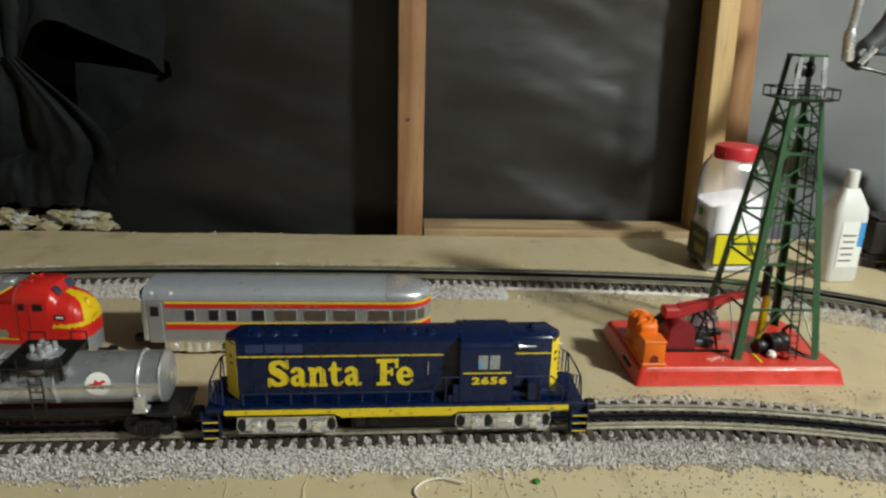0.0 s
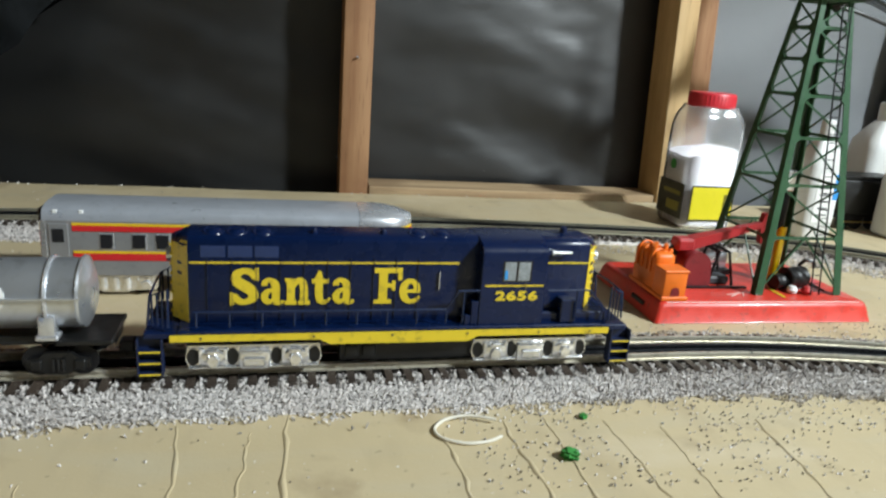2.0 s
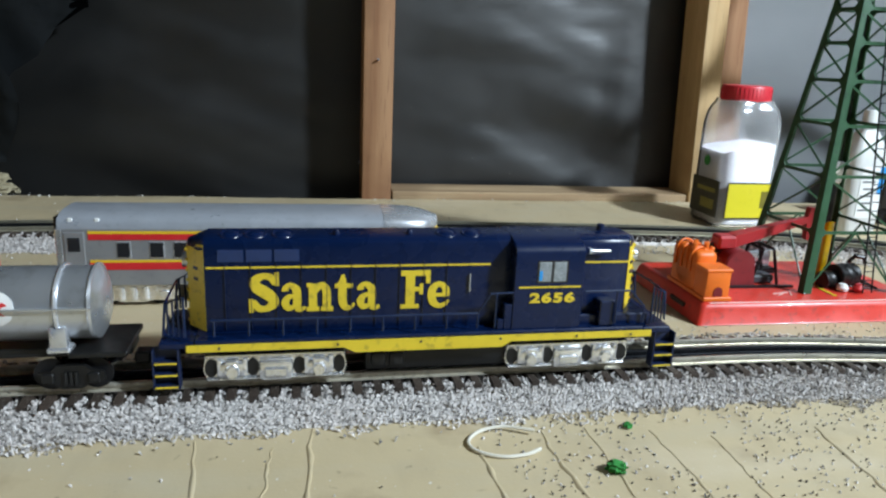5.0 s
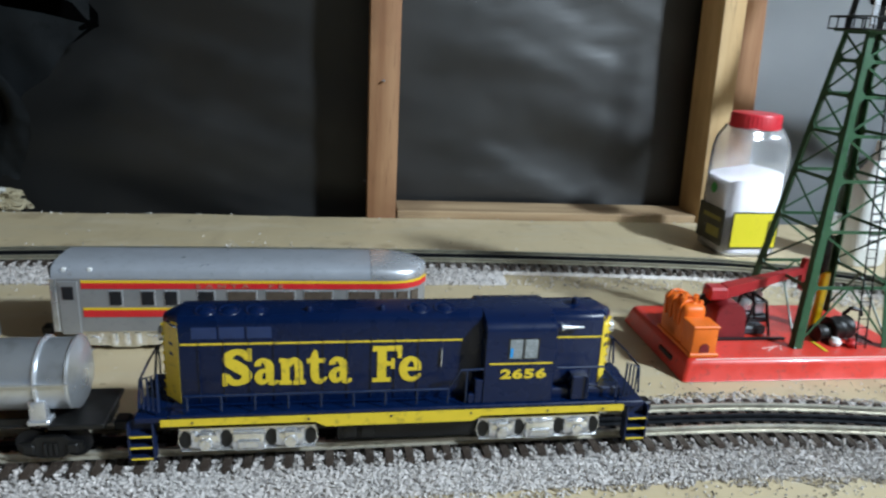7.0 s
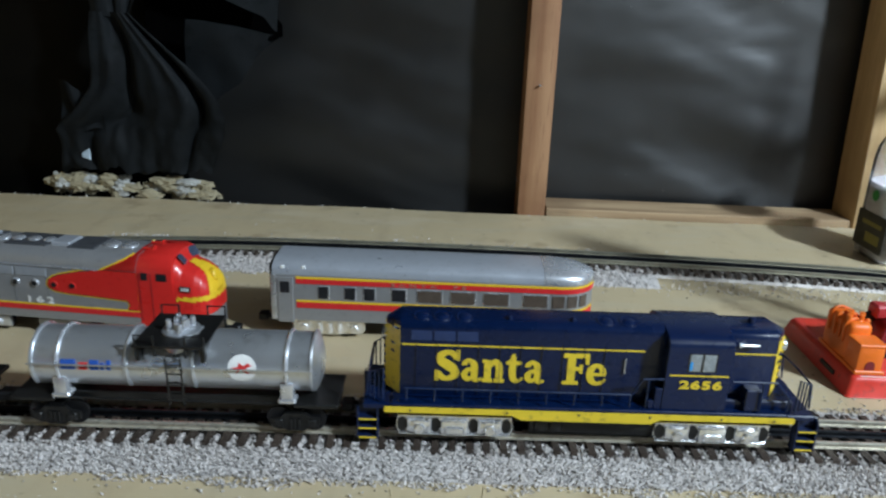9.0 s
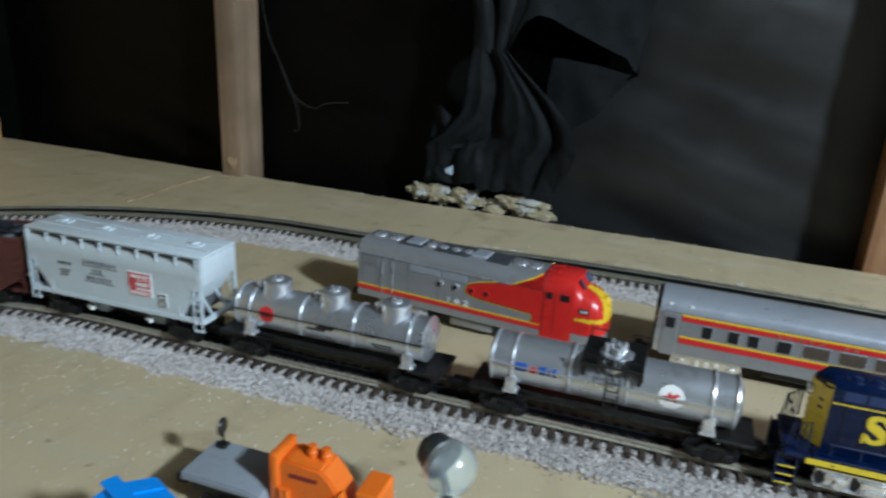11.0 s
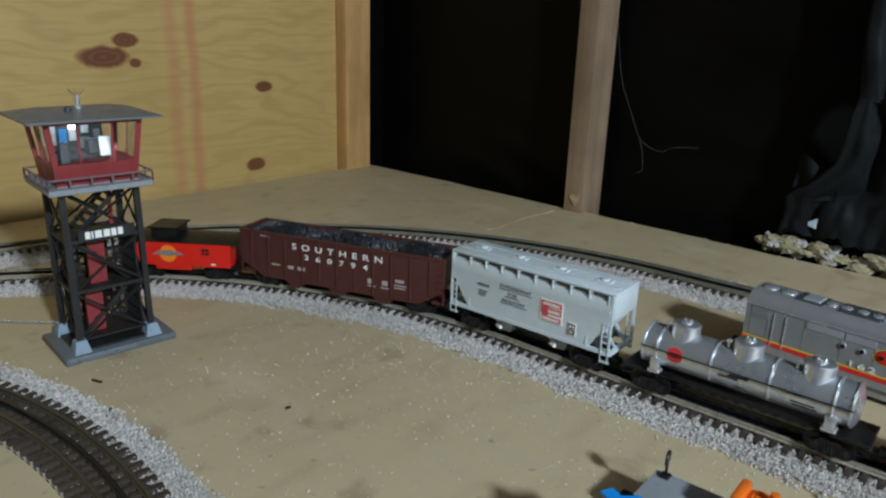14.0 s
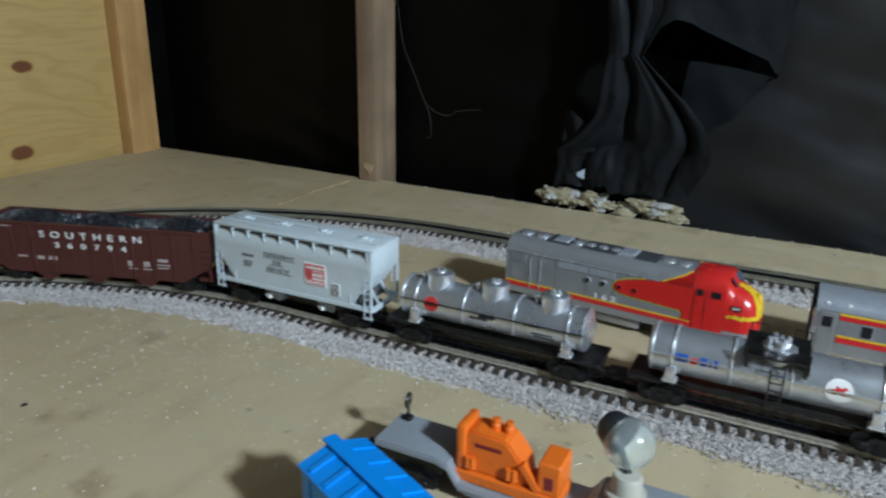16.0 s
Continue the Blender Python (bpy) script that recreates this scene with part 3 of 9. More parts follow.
        return solid("wall_stud", bm, material, label, "stud", kind="structure")

    stud(-1.200, -1.154, 1.244, 1.325, stud_grey, "weathered rough wooden wall stud")
    stud(0.005, 0.050, 1.262, 1.338, stud_wood, "reddish brown rough wooden wall stud", 0.0)
    stud(0.551, 0.587, 1.262, 1.338, pale_wood, "pale new wooden wall stud", -0.035)
    stud(0.594, 0.649, 1.300, 1.338, stud_wood, "brown wooden stud beside the pale one", -0.055)
    stud(1.17, 1.215, 1.252, 1.338, stud_wood, "brown wooden wall stud")
    stud(1.010, 1.058, 1.268, 1.318, bar_dark, "dark upright behind the jugs")
    sill = solid("wall_plate", B((0.0525, 0.5485, 1.266, 1.335, -0.012, 0.012), bevel=0.0015), sill_wood, "pale sawn wooden wall plate between two studs", "trim", kind="structure")
    for v in sill.data.vertices:
        v.co.z += 0.002 * noise.noise((v.co.x * 20, 0, 0))
    # white nails and splinters on the studs
    for x, y, z in ((0.003, 1.295, 0.052), (0.027, 1.260, 0.21), (-1.185, 1.250, 0.24), (-1.16, 1.250, 0.36)):
        bm = bmesh.new()
        rod(bm, (x, y, z), (x - 0.001, y - 0.0045, z + 0.001), 0.0018, 8)
        solid("nail", bm, silver_bright, "small bright nail head in a stud", "nail", kind="structure")
    bm = bmesh.new()
    plate(bm, [(-1.186, 0.034), (-1.180, 0.041), (-1.168, 0.037), (-1.160, 0.043), (-1.163, 0.030), (-1.170, 0.016), (-1.176, 0.022)], 1.2405, 1.2460)
    solid("wood_chip", bm, sill_wood, "small torn pale wood chip on a stud", "wood chip", kind="structure")
    for strand in ([(-1.161, 1.332, 0.412), (-1.15, 1.332, 0.355), (-1.136, 1.332, 0.286), (-1.107, 1.332, 0.223), (-1.081, 1.332, 0.17), (-1.05, 1.332, 0.15), (-1.024, 1.332, 0.146), (-1.001, 1.332, 0.158), (-0.948, 1.332, 0.165)], [(-1.081, 1.332, 0.17), (-1.069, 1.332, 0.135), (-1.066, 1.332, 0.101), (-1.079, 1.332, 0.092)]):
        bm = bmesh.new()
        tube(bm, spline(strand, 4), 0.00032, 5)
        solid("cobweb", bm, web_white, "dusty white cobweb strand on the tar paper", "cobweb", kind="structure")

    # plywood end wall and its corner post
    solid("wall_west", B((-1.90, -1.88, -1.40, 1.163, -0.35, 1.25), bevel=0.001), plywood, "knotty yellow pine plywood wall with pink streaks", kind="structure")
    solid("corner_post", B((-1.898, -1.842, 1.165, 1.249, -0.35, 1.25), bevel=0.002), post_wood, "orange-brown wooden corner post", "post", kind="structure")
    solid("wall_corner", B((-1.91, -1.879, 1.251, 1.334, -0.35, 1.25)), shaded_paper, "black tar paper return in the corner", kind="structure")
    # plain walls that close the shed
    solid("wall_east", B((2.30, 2.34, -2.2, 1.48, -0.95, 2.1)), room_dark, "dim plain shed wall", kind="structure")
    solid("wall_south", B((-1.95, 2.34, -2.24, -2.2, -0.95, 2.1)), room_dark, "dim plain shed wall", kind="structure")
    solid("wall_west_rest", B((-1.95, -1.91, -2.2, 1.48, -0.95, 2.1)), room_dark, "dim plain shed wall", kind="structure")
    solid("floor", B((-1.95, 2.34, -2.24, 1.48, -1.0, -0.95)), room_dark, "dim shed floor", kind="structure")
    solid("ceiling", B((-1.95, 2.34, -2.24, 1.48, 2.1, 2.14)), room_dark, "dim wooden shed ceiling", kind="structure")
    solid("wall_back_rest", B((-1.95, 2.34, 1.44, 1.48, -0.95, 2.1)), room_dark, "dim plain shed wall", kind="structure")


build_setting()


# ---- tracks ----
def sweep(bm, line, w, section, d0, d1, step=0.012):
    """A rail of the section (across, z) at w from the centre line."""
    n = int((d1 - d0) / step)
    rings = []
    for k in range(n + 1):
        d = d0 + (d1 - d0) * k / n
        p, h = line.at(d), line.heading(d)
        nx, ny = -math.sin(h), math.cos(h)
        rings.append([(p[0] + (w + a) * nx, p[1] + (w + a) * ny, z) for a, z in section])
    loft(bm, rings)


RAIL = [(-0.0026, 0.0091), (0.0026, 0.0091), (0.0026, 0.0097), (0.0008, 0.0104), (0.0008, 0.0120), (0.0017, 0.0126), (0.0017, 0.0141),
        (0.0010, RAIL_TOP), (-0.0010, RAIL_TOP), (-0.0017, 0.0141), (-0.0017, 0.0126), (-0.0008, 0.0120), (-0.0008, 0.0104), (-0.0026, 0.0097)]


def tie_mesh():
    bm = bmesh.new()
    a, b = 0.0034, 0.0028
    loft(bm, [[(-a, w, 0.0005), (a, w, 0.0005), (b, v, 0.0091), (-b, v, 0.0091)] for w, v in ((-0.0340, -0.0332), (0.0340, 0.0332))])
    return finish(bm, "tie", tie_brown, 0)


TIE = tie_mesh()


PITCH = 0.0135


def build_track(line, d0, d1, rail_material, label, pitch=PITCH):
    t = thing("railway_track", Matrix(), label, "track", kind="structure")
    for w, material, name in ((-0.016, rail_material, "rail"), (0.016, rail_material, "rail"), (0.0, rail_black, "centre_rail")):
        bm = bmesh.new()
        sweep(bm, line, w, RAIL, d0, d1)
        part(name, bm, material, t, "blackened centre rail" if name == "centre_rail" else "")
    n = int((d1 - d0) / pitch)
    rng = random.Random(int(d1 * 100))
    for k in range(n):
        d = d0 + (k + 0.5) * pitch
        ob = new("tie", TIE)
        ob.parent = t
        p = line.at(d)
        ob.matrix_basis = pose(p[0], p[1], 0, 0, 0, math.degrees(line.heading(d)) + rng.uniform(-1.2, 1.2))
    return t


def span(line, keep):
    ds = [d for d in np.arange(0.02, line.length - 0.02, 0.02) if keep(*line.at(d))]
    return min(ds), max(ds)


F0, F1 = span(front_line, lambda x, y: y > 0.0 and x < 0.95)
R0, R1 = span(rear_line, lambda x, y: y > 0.05)
Y0, Y1 = span(yard_line, lambda x, y: y > -0.22)
build_track(front_line, F0, F1, steel_rail, "three-rail toy track with brown ties on ballast")
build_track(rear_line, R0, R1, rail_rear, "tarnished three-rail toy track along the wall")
build_track(yard_line, Y0, Y1, rail_shaded, "dim three-rail toy track curving across the layout")


def scatter(line, d0, d1, w0, w1, count, height, size, seed, thin=None):
    """Stones over a strip from w0 to w1 beside a line, heaped to height at w0 and thinning towards w1."""
    rng = np.random.default_rng(seed)
    out, sizes = [], []
    d = rng.uniform(d0, d1, count)
    u = rng.random(count) ** 1.15
    for di, ui in zip(d, u):
        edge = 1.0 + 0.30 * noise.noise((di * 9, seed, 0)) + 0.26 * noise.noise((di * 34, seed, 1)) + 0.30 * max(0.0, rng.normal() - 1.3)
        if thin is not None and rng.random() > thin(di):
            continue
        w = w0 + (w1 - w0) * ui * edge
        p = line.offset(di, w)
        s = size * rng.uniform(0.6, 1.3)
        z = height * max(0.0, 1 - ui) ** 0.8 + s * 0.5 + 0.0012 * noise.noise((p[0] * 60, p[1] * 60, seed))
        out.append((p[0], p[1], max(s * 0.4, z)))
        sizes.append(s)
    return out, sizes


XA, XB = 0.17, 0.50   # the swept stretch of the rear ballast


def thin_rear(d):
    """Share of the stones left along the rear track: swept thin behind the derrick's pump."""
    return float(np.interp(rear_line.at(d)[0], (XA - 0.06, XA, XB, XB + 0.06), (1.0, 0.16, 0.16, 0.7)))


def build_ballast():
    spec = ((front_line, F0, F1, -0.0300, -0.070, 44000, 0.0056, 0.00118, 1), (front_line, F0, F1, 0.028, 0.056, 13000, 0.004, 0.00120, 2),
            (front_line, F0, F1, -0.030, 0.030, 20000, 0.0046, 0.00115, 3),
            (rear_line, R0, R1, -0.0300, -0.078, 34000, 0.0056, 0.0013, 4), (rear_line, R0, R1, -0.030, 0.045, 24000, 0.0050, 0.00115, 5),
            (yard_line, Y0, Y1, 0.028, 0.066, 14000, 0.005, 0.0011, 6), (yard_line, Y0, Y1, -0.030, 0.030, 9000, 0.0045, 0.0011, 7))
    for line, d0, d1, w0, w1, n, h, s, seed in spec:
        flat = w0 * w1 < 0
        c, z = scatter(line, d0, d1, w0, w1, n, h * (0.0 if flat else 1.0), s, seed, thin_rear if line is rear_line else None)
        if flat:
            c = [(x, y, h + 0.4 * (q - s)) for x, y, q in c]
        grains("track_ballast", c, z, ballast_stone, "grey crushed stone ballast along the track", "ballast", seed)
    # stones heaped between the tie ends
    for line, d0, d1, side, count, seed in ((front_line, F0, F1, -1, 32, 41), (front_line, F0, F1, 1, 14, 42), (rear_line, R0, R1, -1, 34, 43), (yard_line, Y0, Y1, 1, 18, 44)):
        rng = np.random.default_rng(seed)
        c, z = [], []
        for k in range(int((d1 - d0) / PITCH) - 1):
            d = d0 + (k + 1) * PITCH
            bare = thin_rear(d) if line is rear_line else 1.0
            for j in range(int(count * bare * (0.75 + 0.5 * rng.random()))):
                r = rng.uniform(0.0008, 0.0014)
                w = 0.0215 + 0.0150 * rng.random() ** 0.8
                p = line.offset(d + rng.normal(0, 0.0017), side * w)
                c.append((p[0], p[1], 0.0056 + 0.0040 * rng.random() * min(1.0, (w - 0.016) / 0.010)))
                z.append(r)
        grains("tie_end_ballast", c, z, ballast_stone, "grey crushed stones heaped between the tie ends", "ballast", seed)
    # bed under the stones
    for line, d0, d1, w0, w1 in ((front_line, F0, F1, -0.062, 0.050), (rear_line, R0, rear_line.nearest(XA, 1.035), -0.074, 0.046), (rear_line, rear_line.nearest(XA, 1.035), R1, -0.036, 0.046), (yard_line, Y0, Y1, -0.033, 0.062)):
        bm = bmesh.new()
        sweep(bm, line, 0.0, [(w0, -0.001), (w1, -0.001), (w1, 0.0003), (0.034, 0.0036), (-0.034, 0.0036), (w0, 0.0003)], d0, d1, 0.02)
        solid("ballast_bed", bm, ballast_stone, "packed ballast bed under the ties", "ballast", kind="stuff")
    # pale chips that fell beside the curve
    da, db = sorted((front_line.nearest(-1.20, 0.50), front_line.nearest(-0.30, 0.62)))
    c, z = scatter(front_line, da, db, -0.080, -0.27, 620, 0.0, 0.00075, 31, lambda d: 0.45 + 0.55 * (noise.noise((d * 7, 3, 1)) > -0.1))
    grains("pale_chips", c, z, pale_chip, "small white stone chips strewn on the board", "gravel", 31)
    # loose stones strewn over the board
    rng = np.random.default_rng(12)
    loose, sz = [], []
    for x0, x1, y0, y1, n in ((-0.30, 0.55, 0.36, 0.56, 420), (0.05, 0.55, 0.47, 0.57, 1500), (0.15, 0.60, 0.665, 0.715, 420), (0.3, 0.60, 0.35, 0.56, 260),
                              (0.4, 0.75, 0.7, 0.95, 90), (-0.5, 0.3, 0.68, 0.96, 160), (-0.45, 0.2, 1.05, 1.25, 90)):
        for x, y in zip(rng.uniform(x0, x1, n), rng.uniform(y0, y1, n)):
            if noise.noise((x * 14, y * 14, 7)) > -0.15:
                loose.append((x, y, 0.0006)), sz.append(rng.uniform(0.0005, 0.0011))
    dark = [k for k in range(len(loose)) if k % 4 == 0]
    pale = [k for k in range(len(loose)) if k % 4 in (1, 2)]
    grains("loose_stones", [loose[k] for k in pale], [1.15 * sz[k] for k in pale], ballast_stone, "loose grey stones strewn on the board", "gravel", 21)
    grains("loose_grit", [loose[k] for k in dark], [sz[k] for k in dark], dark_stone, "loose dark grit strewn on the board", "gravel", 22)
    loose, sz = [], []
    for x0, x1, y0, y1, n in ((-1.25, -0.4, 0.16, 0.55, 210), (-1.2, -0.5, 0.40, 0.56, 260), (-1.5, -0.6, 0.55, 0.9, 120), (-1.7, -0.5, 0.95, 1.25, 60), (-1.2, -0.75, 0.13, 0.3, 260)):
        for x, y in zip(rng.uniform(x0, x1, n), rng.uniform(y0, y1, n)):
            loose.append((x, y, 0.0007)), sz.append(rng.uniform(0.0004, 0.0011))
    for x in rng.uniform(-1.2, 0.55, 70):
        loose.append((x, far_edge(x) - abs(rng.normal(0, 0.006)), 0.0012)), sz.append(rng.uniform(0.0008, 0.0022))
    grains("white_crumbs", loose, sz, white_grit, "white crumbs strewn on the board", "gravel", 23)


build_ballast()


# ---- rolling stock ----
def journal_truck(parent, x, material=None):
    """A four-wheel freight truck under a car."""
    bm = bmesh.new()
    for s in (-1, 1):
        prof = [(-0.019, 0.006), (-0.015, 0.0035), (-0.010, 0.0035), (-0.006, 0.001), (0.006, 0.001), (0.010, 0.0035), (0.015, 0.0035), (0.019, 0.006),
                (0.019, 0.0115), (0.012, 0.0125), (0.008, 0.016), (-0.008, 0.016), (-0.012, 0.0125), (-0.019, 0.0115)]
        y0, y1 = (0.0215, 0.0245) if s > 0 else (-0.0245, -0.0215)
        plate(bm, [(x + a, z) for a, z in prof], y0, y1)
        for a in (-0.013, 0.013):
            box(bm, x + a - 0.0035, x + a + 0.0035, s * 0.0235, s * 0.0265, 0.005, 0.0115, 0.0008)
        for a in (-0.003, 0.0, 0.003):
            rod(bm, (x + a, s * 0.0252, 0.004), (x + a, s * 0.0252, 0.0125), 0.0013, 6)
    box(bm, x - 0.004, x + 0.004, -0.022, 0.022, 0.007, 0.016)
    t = part("truck", bm, material or black_plastic, parent)
    for a in (-0.013, 0.013):
        bm = bmesh.new()
        for s in (-1, 1):
            m = Matrix.Translation((x + a, s * 0.0165, 0.0085)) @ pose(0, 0, 0, 90, 0, 0)
            lathe(bm, [(0.003, -0.0022 * s), (0.0102, -0.0022 * s), (0.0102, -0.0008 * s), (0.0086, -0.0006 * s), (0.0083, 0.0030 * s), (0.0065, 0.0032 * s), (0.005, 0.0022 * s), (0.0015, 0.0022 * s)], 20, m)
        rod(bm, (x + a, -0.0165, 0.0085), (x + a, 0.0165, 0.0085), 0.0015, 8)
        part("wheelset", bm, black_metal, t)
    return t


def coupler(parent, x, s, z=0.011):
    bm = bmesh.new()
    box(bm, min(x, x + s * 0.016), max(x, x + s * 0.016), -0.003, 0.003, z - 0.002, z + 0.002, 0.0006)
    box(bm, min(x + s * 0.013, x + s * 0.023), max(x + s * 0.013, x + s * 0.023), -0.005, 0.006, z - 0.004, z + 0.004, 0.0012)
    part("coupler", bm, black_metal, parent)


def diesel_truck(parent, x):
    """Plated four-wheel truck with a long sideframe."""
    bm = bmesh.new()
    for s in (-1, 1):
        y0, y1 = sorted((s * 0.0225, s * 0.0265))
        prof = [(-0.045, 0.010), (-0.043, 0.005), (-0.030, 0.0035), (-0.012, 0.0045), (-0.008, 0.002), (0.008, 0.002), (0.012, 0.0045), (0.030, 0.0035), (0.043, 0.005), (0.045, 0.010), (0.043, 0.021), (-0.043, 0.021)]
        plate(bm, [(x + a, z) for a, z in prof], y0, y1)
        for a in (-0.027, 0.027):
            box(bm, x + a - 0.0095, x + a + 0.0095, *sorted((s * 0.026, s * 0.0295)), 0.006, 0.0165, 0.0018, 2)
            rod(bm, (x + a, s * 0.028, 0.010), (x + a, s * 0.0322, 0.010), 0.0056, 14, 0.0036)
            box(bm, x + a - 0.0040, x + a + 0.0040, *sorted((s * 0.0290, s * 0.0318)), 0.0145, 0.0185, 0.0010, 1)
            for q in (-0.0078, 0.0078):
                rod(bm, (x + a + q, s * 0.0280, 0.0075), (x + a + q, s * 0.0280, 0.0180), 0.0017, 8)
        box(bm, x - 0.0105, x + 0.0105, *sorted((s * 0.026, s * 0.0300)), 0.0035, 0.0175, 0.002, 2)
        box(bm, x - 0.0075, x + 0.0075, *sorted((s * 0.0295, s * 0.0315)), 0.0055, 0.0125, 0.0012, 1)
        box(bm, x - 0.044, x + 0.044, *sorted((s * 0.0255, s * 0.0285)), 0.0190, 0.0212, 0.0006)
        box(bm, x - 0.043, x + 0.043, *sorted((s * 0.0255, s * 0.0285)), 0.0035, 0.0052, 0.0006)
    t = part("truck", bm, chrome_side, parent, "shiny plated truck sideframe")
    for a in (-0.0400, -0.0145, 0.0145, 0.0400):
        for s in (-1, 1):
            bm = bmesh.new()
            rod(bm, (x + a, s * 0.0262, 0.0118), (x + a, s * 0.0274, 0.0118), 0.0060, 14)
            for v in bm.verts:
                v.co.x = x + a + (v.co.x - x - a) * 0.66
            part("opening", bm, black_plastic, t)
    for a in (-0.027, 0.027):
        bm = bmesh.new()
        for s in (-1, 1):
            lathe(bm, [(0.003, -0.003), (0.0115, -0.003), (0.0115, 0.0), (0.010, 0.0), (0.0098, 0.003), (0.003, 0.003)], 20,
                  Matrix.Translation((x + a, s * 0.0165, 0.010)) @ pose(0, 0, 0, 90, 0, 0))
        part("wheelset", bm, black_metal, t)


def stroke(bm, points, y, thick=0.0004, smooth=True):
    """A ribbon along points of (x, z, width), lying on a side that faces -y."""
    pts = [tuple(p) for p in spline(points, 5)] if smooth and len(points) > 2 else points
    rings = []
    for k, (x, z, w) in enumerate(pts):
        (xa, za, _), (xb, zb, _) = pts[max(k - 1, 0)], pts[min(k + 1, len(pts) - 1)]
        d = Vector((xb - xa, zb - za)).normalized()
        px, pz = -d.y * w / 2, d.x * w / 2
        rings.append([(x + px, y - thick, z + pz), (x - px, y - thick, z - pz), (x - px, y + 0.0004, z - pz), (x + px, y + 0.0004, z + pz)])
    loft(bm, rings)


LOWER_A = (((0.36, 0.08, 0.2), (0.36, 0.48, 0.21), (0.30, 0.61, 0.17), (0.18, 0.67, 0.12), (0.08, 0.60, 0.14), (0.08, 0.52, 0.17)),
           ((0.31, 0.41, 0.08), (0.15, 0.36, 0.14), (0.08, 0.22, 0.19), (0.15, 0.08, 0.14), (0.30, 0.12, 0.10)), ((0.36, 0.10, 0.2), (0.44, 0.045, 0.12), (0.56, 0.10, 0.07)))
# each letter: its start along the word and its strokes of (along, up, width), in cap heights
LETTERS = (
    (0.0, (((0.63, 0.72, 0.15), (0.53, 0.87, 0.17), (0.35, 0.915, 0.15), (0.17, 0.81, 0.23), (0.18, 0.64, 0.26), (0.37, 0.51, 0.29), (0.55, 0.36, 0.26), (0.57, 0.20, 0.24), (0.40, 0.085, 0.15), (0.22, 0.11, 0.17), (0.10, 0.28, 0.14)),
           ((0.665, 0.66, 0.10), (0.665, 1.0, 0.10)), ((0.055, 0.0, 0.10), (0.055, 0.34, 0.10)))),
    (0.78, LOWER_A),
    (1.38, (((0.14, 0.0, 0.20), (0.14, 0.70, 0.20)), ((-0.01, 0.05, 0.11), (0.29, 0.05, 0.11)), ((-0.01, 0.665, 0.10), (0.14, 0.665, 0.10)),
            ((0.21, 0.50, 0.10), (0.32, 0.655, 0.15), (0.43, 0.60, 0.19), (0.47, 0.44, 0.20), (0.47, 0.06, 0.20)), ((0.33, 0.05, 0.11), (0.63, 0.05, 0.11)))),
    (2.05, (((0.20, 0.92, 0.07), (0.19, 0.72, 0.18), (0.19, 0.24, 0.20), (0.26, 0.08, 0.16), (0.38, 0.07, 0.10), (0.48, 0.17, 0.06)), ((0.0, 0.635, 0.11), (0.44, 0.635, 0.11)), ((0.06, 0.63, 0.08), (0.21, 0.86, 0.08)))),
    (2.60, LOWER_A),
    (3.68, (((0.24, 0.0, 0.23), (0.24, 1.0, 0.23)), ((0.0, 0.055, 0.11), (0.47, 0.055, 0.11)), ((0.0, 0.93, 0.14), (0.74, 0.93, 0.14)), ((0.69, 0.66, 0.11), (0.69, 0.97, 0.11)), ((0.28, 0.51, 0.11), (0.52, 0.51, 0.11)), ((0.52, 0.37, 0.09), (0.52, 0.65, 0.09)))),
    (4.38, (((0.46, 0.36, 0.20), (0.44, 0.52, 0.17), (0.29, 0.635, 0.13), (0.13, 0.54, 0.19), (0.09, 0.34, 0.21), (0.15, 0.14, 0.19), (0.30, 0.05, 0.12), (0.44, 0.10, 0.11), (0.54, 0.20, 0.06)), ((0.12, 0.345, 0.09), (0.54, 0.345, 0.09)))),
)


def bold_letters(parent, x, y, z, height):
    """Bold slab-serif letters painted on a side that faces -y."""
    for start, strokes in LETTERS:
        bm = bmesh.new()
        for k, pts in enumerate(strokes):
            stroke(bm, [(x + (start + a) * height, z + b * height, w * height) for a, b, w in pts], y, 0.0004 + 0.00005 * k)
        part("letter", bm, yellow, parent)


